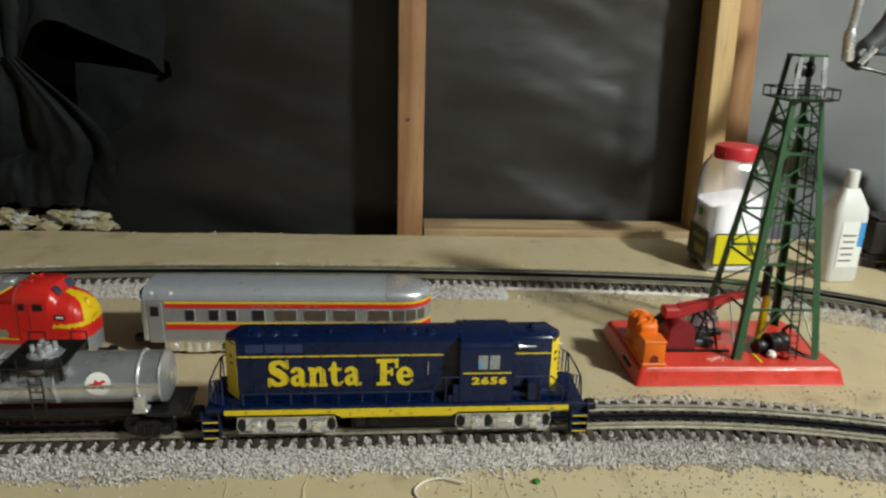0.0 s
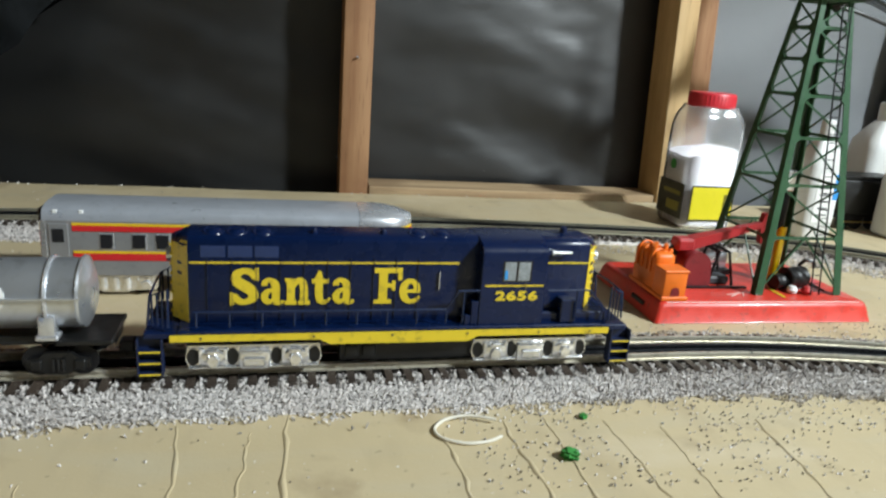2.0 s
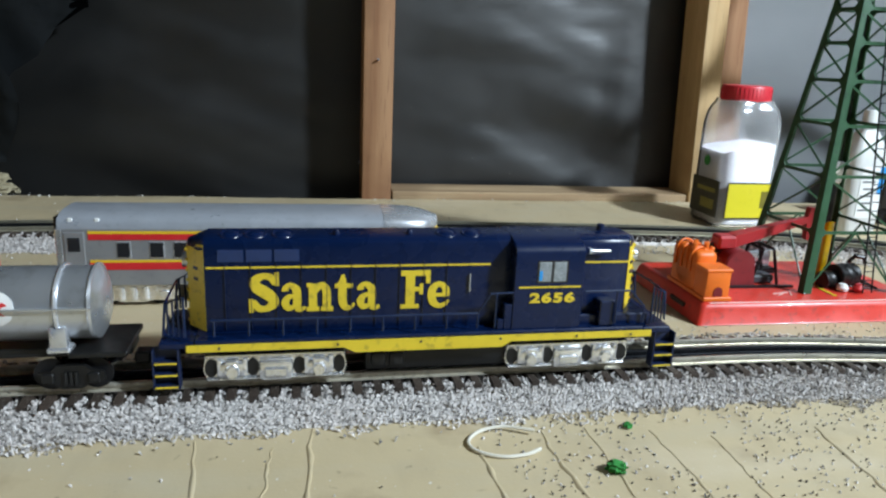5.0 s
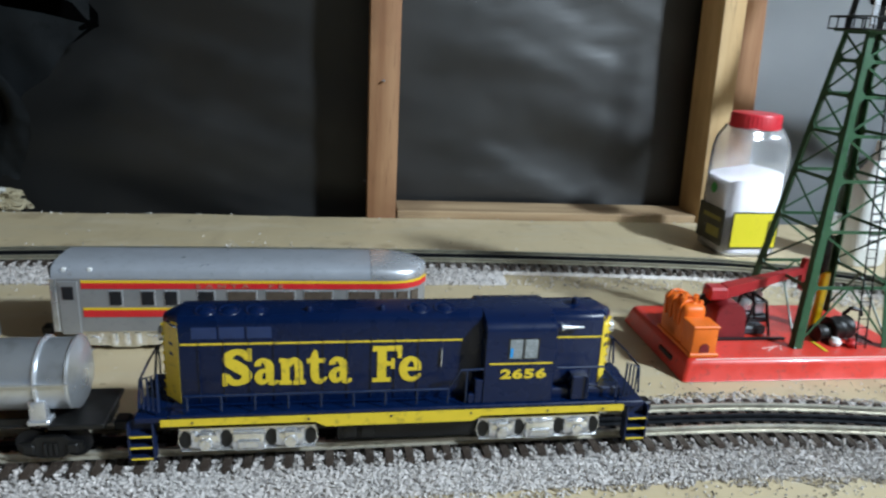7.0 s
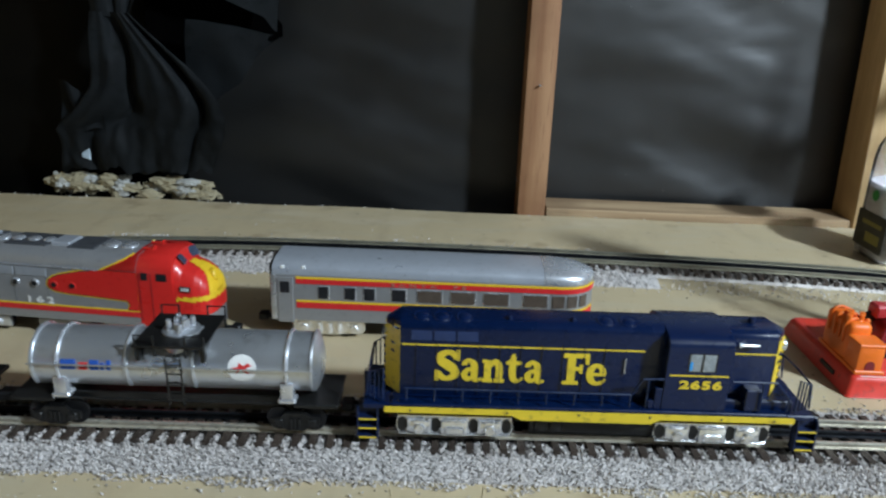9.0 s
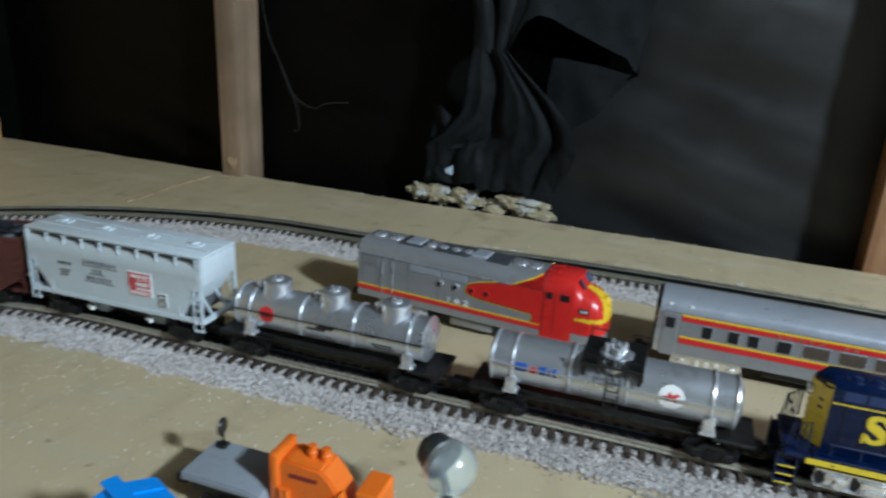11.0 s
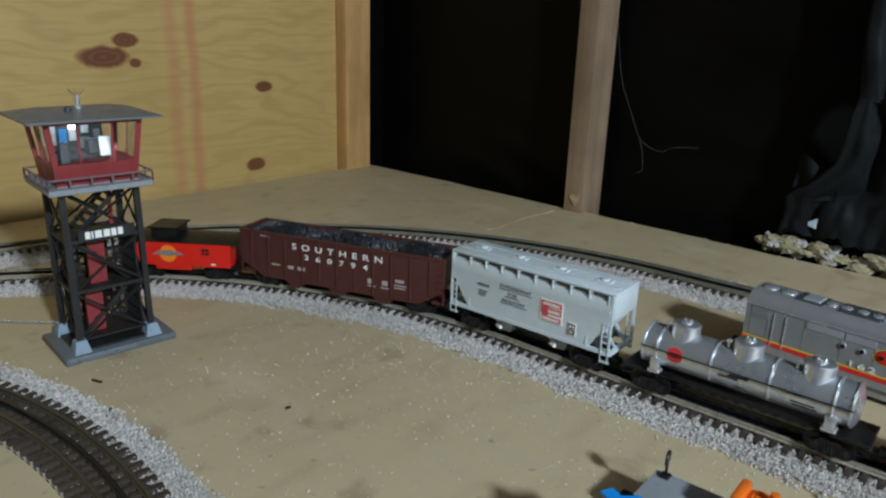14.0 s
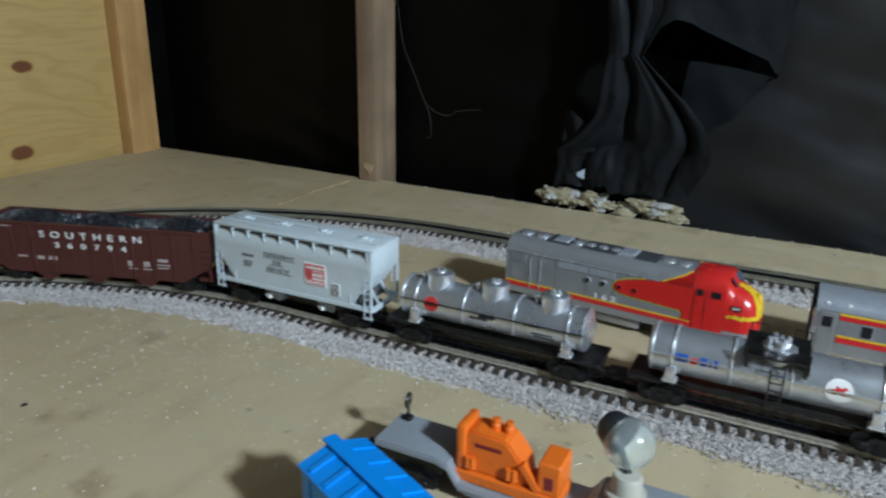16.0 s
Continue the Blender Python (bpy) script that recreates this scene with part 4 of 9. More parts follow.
def road_switcher(m):
    """Blue and yellow diesel with a long hood, a cab and a short hood."""
    e = thing("diesel_locomotive", m, "dark blue toy diesel locomotive with yellow lettering and stripes", "locomotive")
    # frame, walkway and yellow sill
    part("frame", B((-0.156, 0.156, -0.028, 0.028, 0.022, 0.0305), (-0.150, 0.150, -0.0312, 0.0312, 0.0290, 0.0322), bevel=0.0008), navy, e)
    bm = bmesh.new()
    for s in (-1, 1):
        y0, y1 = sorted((s * 0.0312, s * 0.0325))
        plate(bm, [(-0.1545, 0.0252), (-0.0580, 0.0252), (-0.0510, 0.0215), (0.0470, 0.0215), (0.0540, 0.0252), (0.1555, 0.0252), (0.1555, 0.0296), (-0.1545, 0.0296)], y0, y1)
    part("sill_stripe", bm, yellow, e, "yellow sill stripe")
    for x in (-0.135, -0.062, -0.008, 0.046, 0.10, 0.14):
        bm = bmesh.new()
        rod(bm, (x, -0.0320, 0.0275), (x, -0.0331, 0.0275), 0.0008, 6)
        part("rivet", bm, navy_dull, e)
    part("fuel_tank", B((-0.044, 0.054, -0.024, 0.024, 0.004, 0.022), bevel=0.003, segments=2), black_plastic, e)
    for x in (-0.040, -0.028):
        part("air_reservoir", B((x, x + 0.010, -0.027, -0.022, 0.008, 0.018), bevel=0.002, segments=2), black_plastic, e)

    # narrow hoods: flat sides, rounded roof, cut corners at the ends
    H = 0.0175

    def hood(name, xs):
        sec = [(-1, 0.0292), (-1, 0.0876), (-0.94, 0.0908), (-0.76, 0.0930), (-0.38, 0.0940), (0.38, 0.0940), (0.76, 0.0930), (0.94, 0.0908), (1, 0.0876), (1, 0.0292)]
        bm = bmesh.new()
        loft(bm, [[(x, y * w, z if z < 0.03 else z - dz) for y, z in sec] for x, w, dz in xs])
        bmesh.ops.bevel(bm, geom=[q for q in bm.edges if abs(q.verts[0].co.x - q.verts[1].co.x) < 1e-5], offset=0.0005, segments=1, affect="EDGES")
        return part(name, bm, navy, e)

    hood("long_hood", ((-0.1552, H - 0.0135, 0.0040), (-0.1440, H, 0.0), (0.0560, H, 0.0)))
    hood("short_hood", ((0.1000, H, 0.0), (0.1395, H, 0.0), (0.1492, H - 0.0135, 0.0040)))
    # cab: full width, rounded roof
    C = 0.0288
    sec = [(-C, 0.0295), (-C, 0.0850), (-C * 0.965, 0.0880), (-C * 0.82, 0.0912), (-C * 0.46, 0.0936), (0, 0.0944), (C * 0.46, 0.0936), (C * 0.82, 0.0912), (C * 0.965, 0.0880), (C, 0.0850), (C, 0.0295)]
    bm = bmesh.new()
    loft(bm, [[(x, y, z) for y, z in sec] for x in (0.0540, 0.1030)])
    bmesh.ops.bevel(bm, geom=[q for q in bm.edges if abs(q.verts[0].co.x - q.verts[1].co.x) < 1e-5], offset=0.0006, segments=1, affect="EDGES")
    part("cab", bm, navy, e)
    part("cab_step_box", B((0.0485, 0.0539, -0.0285, -0.0178, 0.0322, 0.0500), (0.0440, 0.0484, -0.0285, -0.0178, 0.0322, 0.0395), bevel=0.0005), navy, e)
    part("low_cover", B((0.1030, 0.1560, -0.0240, 0.0240, 0.0300, 0.0395), bevel=0.001), navy, e)
    # ends in yellow: two cut corners and a face between them
    for s, x0, x1, zb in ((-1, -0.1440, -0.1552, 0.0330), (1, 0.1395, 0.1492, 0.0400)):
        plan = [(x0, -H - 0.0004), (x1 + s * 0.0004, -H + 0.0132), (x1 + s * 0.0004, H - 0.0132), (x0, H + 0.0004)]
        bm = bmesh.new()
        loft(bm, [[(a, b, zb) for a, b in plan], [(a, b, 0.0845) for a, b in plan], [(a - s * 0.0012 * (k in (1, 2)), b * (0.955 if k in (0, 3) else 0.90), 0.0898 if k in (0, 3) else 0.0878) for k, (a, b) in enumerate(plan)]])
        end = part("hood_end", bm, yellow, e, "yellow hood end")
        x = x1
        bm = bmesh.new()
        rod(bm, (x, 0, 0.076), (x + s * 0.0035, 0, 0.076), 0.005, 14)
        part("headlight", bm, silver_bright, end)
        for k in range(8):
            z = zb + 0.004 + (0.080 - zb) * k / 7
            for q in (-1, 1):
                bm = bmesh.new()
                rod(bm, (x - s * 0.0006, q * (H - 0.0134), z), (x + s * 0.0012, q * (H - 0.0126), z), 0.0011, 6)
                part("rivet", bm, yellow, end)
        for q in (-1, 1):
            for z in (0.0665, 0.0735):
                bm = bmesh.new()
                box(bm, -0.0022, 0.0022, -0.0004, 0.0004, -0.0010, 0.0010, m=Matrix.Translation((x0 + s * 0.0055, q * (H - 0.0062), z)) @ pose(0, 0, 0, 0, 0, -s * q * 49))
                part("number_board", bm, navy_dull, end)
        # end railing and steps
        px = s * 0.167
        pts = [(s * 0.1555, 0.029, 0.0315), (s * 0.1555, 0.029, 0.058), (px, 0.024, 0.052), (px + s * 0.002, 0.0235, 0.0315)]
        for q in (-1, 1):
            bm = bmesh.new()
            tube(bm, [(a, q * b, c) for a, b, c in pts], 0.0009, 6)
            rail = part("end_railing", bm, navy_rail, e)
            for k in range(1, 4):
                bm = bmesh.new()
                a = s * (0.1555 + 0.0034 * k)
                rod(bm, (a, q * (0.029 - 0.0015 * k), 0.0315), (a, q * (0.029 - 0.0015 * k), 0.0575 - 0.0017 * k), 0.0007, 5)
                part("baluster", bm, navy_rail, rail)
            a0, a1 = sorted((s * 0.1592, s * 0.1752))
            bm = B((a0, a1, *sorted((q * 0.0235, q * 0.0255)), 0.0005, 0.0268))
            for a in (a0, a1 - 0.001):
                box(bm, a, a + 0.001, *sorted((q * 0.0245, q * 0.0315)), 0.0005, 0.0268)
            steps = part("steps", bm, navy_dull, e)
            for k in range(3):
                z = 0.0010 + 0.0080 * k
                part("tread", B((a0, a1, *sorted((q * 0.0235, q * 0.0312)), z, z + 0.0020)), navy_dull, steps)
                part("step_edge", B((s * 0.1672 - 0.0066, s * 0.1672 + 0.0066, *sorted((q * 0.0308, q * 0.0322)), z + 0.0006, z + 0.0014)), yellow, steps, "yellow step edge")
        bm = bmesh.new()
        tube(bm, [(px, -0.024, 0.052), (px, 0.0, 0.053), (px, 0.024, 0.052)], 0.0008, 6)
        part("end_rail", bm, navy, e)
        part("end_platform", B((*sorted((s * 0.150, s * 0.171)), -0.0305, 0.0305, 0.0265, 0.0312), bevel=0.0008), navy, e)
        coupler(e, s * 0.168, s)
    # side railings
    for q in (-1, 1):
        bm = bmesh.new()
        tube(bm, [(-0.140, q * 0.0300, 0.0425), (0.030, q * 0.0300, 0.0425), (0.038, q * 0.0300, 0.0560), (0.0538, q * 0.0290, 0.0560)], 0.0008, 6)
        rail = part("side_railing", bm, navy_rail, e)
        for x, z in [(-0.138 + 0.0210 * k, 0.0425) for k in range(9)] + [(0.0420, 0.0560), (0.128, 0.0560)]:
            bm = bmesh.new()
            rod(bm, (x, q * 0.0300, 0.0320), (x, q * 0.0300, z), 0.0007, 5)
            part("stanchion", bm, navy_rail, rail)
        bm = bmesh.new()
        tube(bm, [(0.1045, q * 0.0300, 0.056), (0.138, q * 0.0300, 0.056), (0.149, q * 0.0300, 0.044), (0.149, q * 0.0300, 0.0322)], 0.0008, 6)
        part("cab_railing", bm, navy_rail, e)
    part("battery_box", B((0.117, 0.129, -0.0285, -0.0176, 0.0300, 0.0480), bevel=0.0008), navy, e)
    # panels on the hood side
    for q in (-1, 1):
        for k in range(10):
            x = -0.1318 + 0.0158 * k
            part("panel_seam", B((x, x + 0.00035, *sorted((q * (H - 0.0004), q * (H + 0.0009))), 0.034, 0.0785)), navy_dull, e)
        for k in range(3):
            x = -0.1358 + 0.0172 * k
            part("louvre_panel", B((x, x + 0.0156, *sorted((q * (H - 0.001), q * (H + 0.0003))), 0.0788, 0.0868), bevel=0.0002), navy_panel, e, "bluish louvre panel")
        part("grab_iron", B((0.0258, 0.0266, *sorted((q * H, q * (H + 0.0016))), 0.0560, 0.0690), bevel=0.0002), silver_bright, e, "bright grab iron")
    for x in (-0.128, -0.113, -0.096, 0.011, 0.028):
        bm = bmesh.new()
        lathe(bm, [(0.0072, -0.002), (0.0072, 0.0022), (0.0066, 0.0030), (0.0052, 0.0026), (0.0040, 0.0034), (0.0006, 0.0036)], 20, Matrix.Translation((x, -0.0065, 0.0918)) @ pose(0, 0, 0, 12, 0, 0))
        part("roof_fan", bm, navy, e)
    for x in (-0.062, -0.014):
        bm = bmesh.new()
        lathe(bm, [(0.0024, -0.001), (0.0022, 0.0040), (0.0016, 0.0052), (0.0005, 0.0056)], 12, Matrix.Translation((x, -0.0075, 0.0915)))
        part("roof_stack", bm, navy, e)
    bm = bmesh.new()
    lathe(bm, [(0.0072, 0.0), (0.0072, 0.0016), (0.0030, 0.0024), (0.0026, 0.0062), (0.0006, 0.0070)], 16, Matrix.Translation((0.1230, -0.002, 0.0925)))
    part("bell_stand", bm, navy, e)
    # horn beside the short hood
    bm = bmesh.new()
    lathe(bm, [(0.0005, 0.0), (0.0028, 0.0), (0.0012, 0.004), (0.0010, 0.016), (0.0005, 0.0165)], 12, Matrix.Translation((0.1075, -0.0215, 0.0845)) @ pose(0, 0, 0, 0, 90, 0))
    part("horn", bm, silver_bright, e, "bright metal horn")
    # window, stripes and lettering
    part("cab_window", B((0.0695, 0.0912, -C - 0.0002, -C + 0.0010, 0.0648, 0.0803)), dark_window, e)
    for x0, x1 in ((0.0706, 0.0792), (0.0809, 0.0898)):
        part("window_pane", B((x0, x1, -C - 0.0006, -C, 0.0658, 0.0795), bevel=0.0002), pane_grey, e, "window pane with interior reflections put into its grey")
    part("window_sticker", B((0.0709, 0.0730, -C - 0.0008, -C - 0.0004, 0.0668, 0.0735)), label_blue, e, "blue scrap behind the window")
    bm = bmesh.new()
    for q in (-1, 1):
        box(bm, -0.1428, 0.0400, *sorted((q * (H - 0.0002), q * (H + 0.0005))), 0.0746, 0.0758)
        box(bm, 0.1060, 0.1394, *sorted((q * (H - 0.0002), q * (H + 0.0005))), 0.0750, 0.0762)
        box(bm, 0.0573, 0.1010, *sorted((q * (C - 0.0002), q * (C + 0.0005))), 0.0614, 0.0625)
    part("pinstripe", bm, yellow, e, "thin yellow pinstripe")
    bold_letters(e, -0.1175, -H - 0.0002, 0.0453, 0.0264)
    lettering("road_number", "2656", 0.0322, 0.0074, yellow, e, side_pose(0.0812, -C - 0.0005, 0.0545), bold=0.040, spacing=1.1)
    diesel_truck(e, -0.101)
    diesel_truck(e, 0.0965)
    # railings stand a little proud of the walkway
    for ob in e.children:
        if ob.name.startswith(("end_rail", "side_railing", "cab_railing", "battery_box")):
            ob.location.z += 0.0025
    return e


letter_dull = paint("worn_red_lettering", (0.42, 0.15, 0.11), 0.5, vary=0.15, bump=0.0)


def observation_car(m):
    e = thing("observation_car", m, "silver toy streamlined passenger car with red and yellow stripes", "passenger car")
    half, z0, z1 = 0.0315, 0.021, 0.070
    xl = -0.162
    roof = [(-half, z1), (-half * 0.985, z1 + 0.0055), (-half * 0.90, z1 + 0.0092), (-half * 0.64, z1 + 0.0122), (-half * 0.3, z1 + 0.0132), (half * 0.3, z1 + 0.0132), (half * 0.64, z1 + 0.0122), (half * 0.90, z1 + 0.0092), (half * 0.985, z1 + 0.0055), (half, z1)]

    def plan(x):
        """Half width of the rounded tail."""
        u = max(0.0, (x - 0.118) / 0.044)
        return max(0.30, (max(0.0, 1 - u ** 3.2)) ** 0.55)

    tail = [0.110, 0.118, 0.126, 0.134, 0.142, 0.149, 0.155, 0.159, 0.1615]
    bm = bmesh.new()
    loft(bm, [[(x, -half * plan(x), z0), (x, -half * plan(x), z1), (x, half * plan(x), z1), (x, half * plan(x), z0)] for x in [xl, 0.1] + tail])
    part("body", bm, silver_body, e)
    bm = bmesh.new()
    loft(bm, [[(x, y, z) for y, z in roof] for x in (xl + 0.0008, 0.1095)])
    part("roof", bm, silver_roof, e)
    bm = bmesh.new()
    loft(bm, [[(x, y * 1.008 * plan(x), z1 + (z - z1) * (0.30 + 0.70 * max(0.0, 1 - (max(0.0, x - 0.112) / 0.058) ** 2.4)) + 0.0002) for y, z in roof] for x in [0.1098] + tail])
    part("roof_tail", bm, silver_bright, e, "shiny rounded silver roof end")
    # diaphragm
    part("diaphragm", B((xl - 0.004, xl, -0.024, 0.024, 0.020, 0.079), bevel=0.001), black_plastic, e)
    part("end_frame", B((xl - 0.0012, xl + 0.004, -half - 0.0004, half + 0.0004, z0, z1), bevel=0.0006), silver, e)
    part("vestibule_door", B((-0.1565, -0.1405, -half - 0.0008, -half + 0.001, 0.0185, 0.0675), bevel=0.0005), silver_body, e)
    part("door_window", B((-0.1535, -0.1440, -half - 0.0014, -half, 0.0510, 0.0630), bevel=0.0004), dark_window, e)
    bm = bmesh.new()
    for x in (-0.151, -0.130):
        box(bm, x - 0.002, x + 0.002, -0.0305, -0.0278, 0.0755, 0.0792, 0.0006)
    part("marker_lamp", bm, white_ink, e)
    for s in (-1, 1):
        for name, za, zb, material in (("yellow_stripe", 0.0662, 0.0686, stripe_yellow), ("red_stripe", 0.0610, 0.0662, stripe_red), ("yellow_stripe", 0.0412, 0.0434, stripe_yellow), ("red_stripe", 0.0348, 0.0412, stripe_red)):
            bm = bmesh.new()
            rows = []
            for x in [-0.1375, 0.0, 0.1] + tail:
                y = half * plan(x)
                a, b = sorted((s * (y - 0.0006), s * (y + 0.0005)))
                xx = x + (0.0005 if x > 0.15 else 0)
                rows.append([(xx, a, za), (xx, b, za), (xx, b, zb), (xx, a, zb)])
            loft(bm, rows)
            part(name, bm, material, e)
    spans = ((-0.1150, -0.1053), (-0.0886, -0.0783), (-0.0691, -0.0589), (-0.0410, -0.0276), (-0.0157, 0.0081), (0.0178, 0.0416), (0.0507, 0.0750), (0.0902, 0.1139))
    for s in (-1, 1):
        for x0, x1 in spans:
            f = part("window_frame", B((x0 - 0.0012, x1 + 0.0012, *sorted((s * (half - 0.001), s * (half + 0.0005))), 0.0448, 0.0596), bevel=0.0003), silver_bright, e)
            part("window_pane", B((x0, x1, *sorted((s * (half - 0.001), s * (half + 0.0009))), 0.0460, 0.0584)), brown_window if x1 - x0 > 0.016 else dark_window, f)
    for x0, x1 in ((0.119, 0.131), (0.134, 0.144), (0.147, 0.154)):
        bm = bmesh.new()
        ya, yb = half * plan(x0), half * plan(x1)
        loft(bm, [[(x0, -ya - 0.0009, 0.046), (x1, -yb - 0.0009, 0.046), (x1, -yb - 0.0009, 0.0583), (x0, -ya - 0.0009, 0.0583)],
                  [(x0, -ya + 0.002, 0.046), (x1, -yb + 0.002, 0.046), (x1, -yb + 0.002, 0.0583), (x0, -ya + 0.002, 0.0583)]])
        part("tail_window", bm, brown_window, e)
    lettering("letter_board", "SANTA  FE", 0.075, 0.0036, letter_dull, e, side_pose(-0.005, -half - 0.0008, 0.0636), bold=0.02, spacing=1.8)
    for x in (-0.106, 0.105):
        bm = bmesh.new()
        box(bm, x - 0.005, x + 0.005, -0.022, 0.022, 0.009, 0.0205)
        for s in (-1, 1):
            plate(bm, [(x + a, z) for a, z in ((-0.037, 0.0100), (-0.034, 0.0055), (-0.014, 0.0050), (-0.010, 0.0035), (0.010, 0.0035), (0.014, 0.0050), (0.034, 0.0055), (0.037, 0.0100), (0.036, 0.0200), (-0.036, 0.0200))], *sorted((s * 0.0215, s * 0.0262)))
            for a in (-0.026, 0.026):
                rod(bm, (x + a, s * 0.025, 0.0110), (x + a, s * 0.0300, 0.0110), 0.0054, 12, 0.0038)
                box(bm, x + a - 0.0070, x + a + 0.0070, *sorted((s * 0.0255, s * 0.0280)), 0.0130, 0.0185, 0.0010)
            for a in (-0.010, 0.0, 0.010):
                rod(bm, (x + a, s * 0.0272, 0.0065), (x + a, s * 0.0272, 0.0180), 0.0026, 8)
            box(bm, x - 0.034, x + 0.034, *sorted((s * 0.0235, s * 0.0285)), 0.0178, 0.0202, 0.0006)
        t = part("truck", bm, chrome_side, e, "bright plated truck")
        for a in (-0.020, 0.020):
            bm = bmesh.new()
            for s in (-1, 1):
                lathe(bm, [(0.003, -0.003), (0.0095, -0.003), (0.0095, 0.003), (0.003, 0.003)], 18, Matrix.Translation((x + a, s * 0.0165, 0.0095)) @ pose(0, 0, 0, 90, 0, 0))
            rod(bm, (x + a, -0.0165, 0.0095), (x + a, 0.0165, 0.0095), 0.0031, 8)
            part("wheelset", bm, black_metal, t)
    part("underframe_box", B((-0.050, 0.045, -0.022, 0.022, 0.009, 0.018), bevel=0.002), black_plastic, e)
    coupler(e, xl, -1, 0.010)
    return e


# bluish reflection on the windscreen, held in the base colour
screen_blue = paint("screen_reflection", (0.045, 0.055, 0.09), 0.12, vary=0.4, coarse=120, bump=0.0)
seam_grey = paint("seam_grey", (0.14, 0.145, 0.15), 0.5, vary=0.15, bump=0.0)


def warbonnet(m):
    """Streamlined silver diesel with a red nose, standing on the board."""
    e = thing("streamlined_locomotive", m, "silver toy streamlined diesel locomotive with a red and yellow nose", "locomotive")
    half, z0, ze, zt = 0.0305, 0.020, 0.0765, 0.0925
    roof = [(-half, z0), (-half, ze), (-half * 0.97, ze + 0.004), (-half * 0.84, ze + 0.0110), (-half * 0.62, zt - 0.0012), (0, zt), (half * 0.62, zt - 0.0012), (half * 0.84, ze + 0.0110), (half * 0.97, ze + 0.004), (half, ze), (half, z0)]

    def ring(x, k=1.0, top=1.0, low=z0):
        return [(x, y * k, low if z == z0 else z0 + (z - z0) * top) for y, z in roof]

    bm = bmesh.new()
    loft(bm, [ring(-0.170), ring(0.0680)])
    part("body", bm, silver_body, e)
    # cab and nose
    bm = bmesh.new()
    loft(bm, [ring(0.0682), ring(0.0740, 1.0, 1.03), ring(0.0980, 1.0, 1.035), ring(0.1035, 0.985, 1.01)])
    cab = part("cab", bm, red_paint, e, "red cab")

    def nose_ring(x, grow=0.0):
        """Rounded section of the nose, wide below and narrowing to the tip."""
        xs = (0.1030, 0.1060, 0.1120, 0.1180, 0.1270, 0.1350, 0.1410, 0.1450, 0.1472, 0.1480)
        fore = 0.103 + (x - 0.103) * 0.79
        k = float(np.interp(x, xs, (0.985, 0.985, 0.98, 0.97, 0.94, 0.87, 0.76, 0.62, 0.44, 0.20)))
        top = float(np.interp(x, xs, (0.0930, 0.0880, 0.0815, 0.0798, 0.0772, 0.0728, 0.0672, 0.0612, 0.0545, 0.0480)))
        pts = []
        for j in range(73):
            a = math.pi * j / 72
            c, q = math.cos(a), math.sin(a)
            pts.append((fore + grow * 0.6, (half * k + grow) * math.copysign(abs(c) ** 0.55, c), 0.0335 + (top + grow - 0.0335) * q ** 0.62))
        return pts

    rows = [nose_ring(x) for x in [0.1030 + 0.0009 * k for k in range(50)] + [0.1475, 0.1480]]
    bm = bmesh.new()
    loft(bm, rows)
    nose = part("nose", bm, red_paint, e, "rounded red nose", smooth=60)
    # yellow on the nose: a crest that widens to the front, and a band round it
    for name, label, keep in (("nose_crest", "yellow nose crest", lambda p: p.x > 0.1110 and p.z > 0.0535 and abs(p.y) < 0.0045 + 0.30 * (p.x - 0.1110) + 9.0 * max(0.0, p.x - 0.127) ** 1.5),
                              ("nose_band", "yellow nose band", lambda p: p.x > 0.1060 and 0.0494 - 0.02 * (p.x - 0.106) < p.z < 0.0526 + 0.05 * (p.x - 0.106))):
        bm = bmesh.new()
        loft(bm, [nose_ring(x, 0.0006) for x in [0.1030 + 0.0009 * k for k in range(50)] + [0.1475, 0.1480]])
        bmesh.ops.delete(bm, geom=[q for q in bm.faces if len(q.verts) > 4 or not keep(q.calc_center_median())], context="FACES")
        bmesh.ops.solidify(bm, geom=bm.faces[:], thickness=0.0004)
        part(name, bm, stripe_yellow, nose, label, smooth=60)
    bm = bmesh.new()
    loft(bm, [[(x, -half * k, za), (x, half * k, za), (x, half * k, 0.0340), (x, -half * k, 0.0340)] for x, k, za in
              ((0.0684, 0.995, 0.014), (0.109, 0.98, 0.012), (0.1215, 0.93, 0.011), (0.129, 0.83, 0.010), (0.1345, 0.66, 0.011), (0.1370, 0.44, 0.012))])
    part("pilot", bm, silver_body, e, "pale silver pilot", smooth=60)
    bm = bmesh.new()
    lathe(bm, [(0.0004, 0.003), (0.0052, 0.003), (0.0066, 0.0015), (0.0070, -0.008), (0.0004, -0.008)], 20, Matrix.Translation((0.1335, 0, 0.0680)) @ pose(0, 0, 0, 0, 75, 0))
    part("headlight", bm, stripe_yellow, nose)
    for s in (-1, 1):
        bm = bmesh.new()
        box(bm, -0.0055, 0.0055, -0.0006, 0.0006, -0.0026, 0.0026, 0.0003, m=Matrix.Translation((0.1155, s * 0.0293, 0.0618)) @ pose(0, 0, 0, 0, 0, 4 * s))
        board = part("number_board", bm, black_ink, nose, "black number board with pale figures")
        for k in range(3):
            bm = bmesh.new()
            box(bm, -0.0008, 0.0008, -0.0003, 0.0003, -0.0014, 0.0014, m=Matrix.Translation((0.1128 + 0.0027 * k, s * 0.0303, 0.0618)))
            part("figure_bar", bm, white_ink, board)
        # windscreen
        bm = bmesh.new()
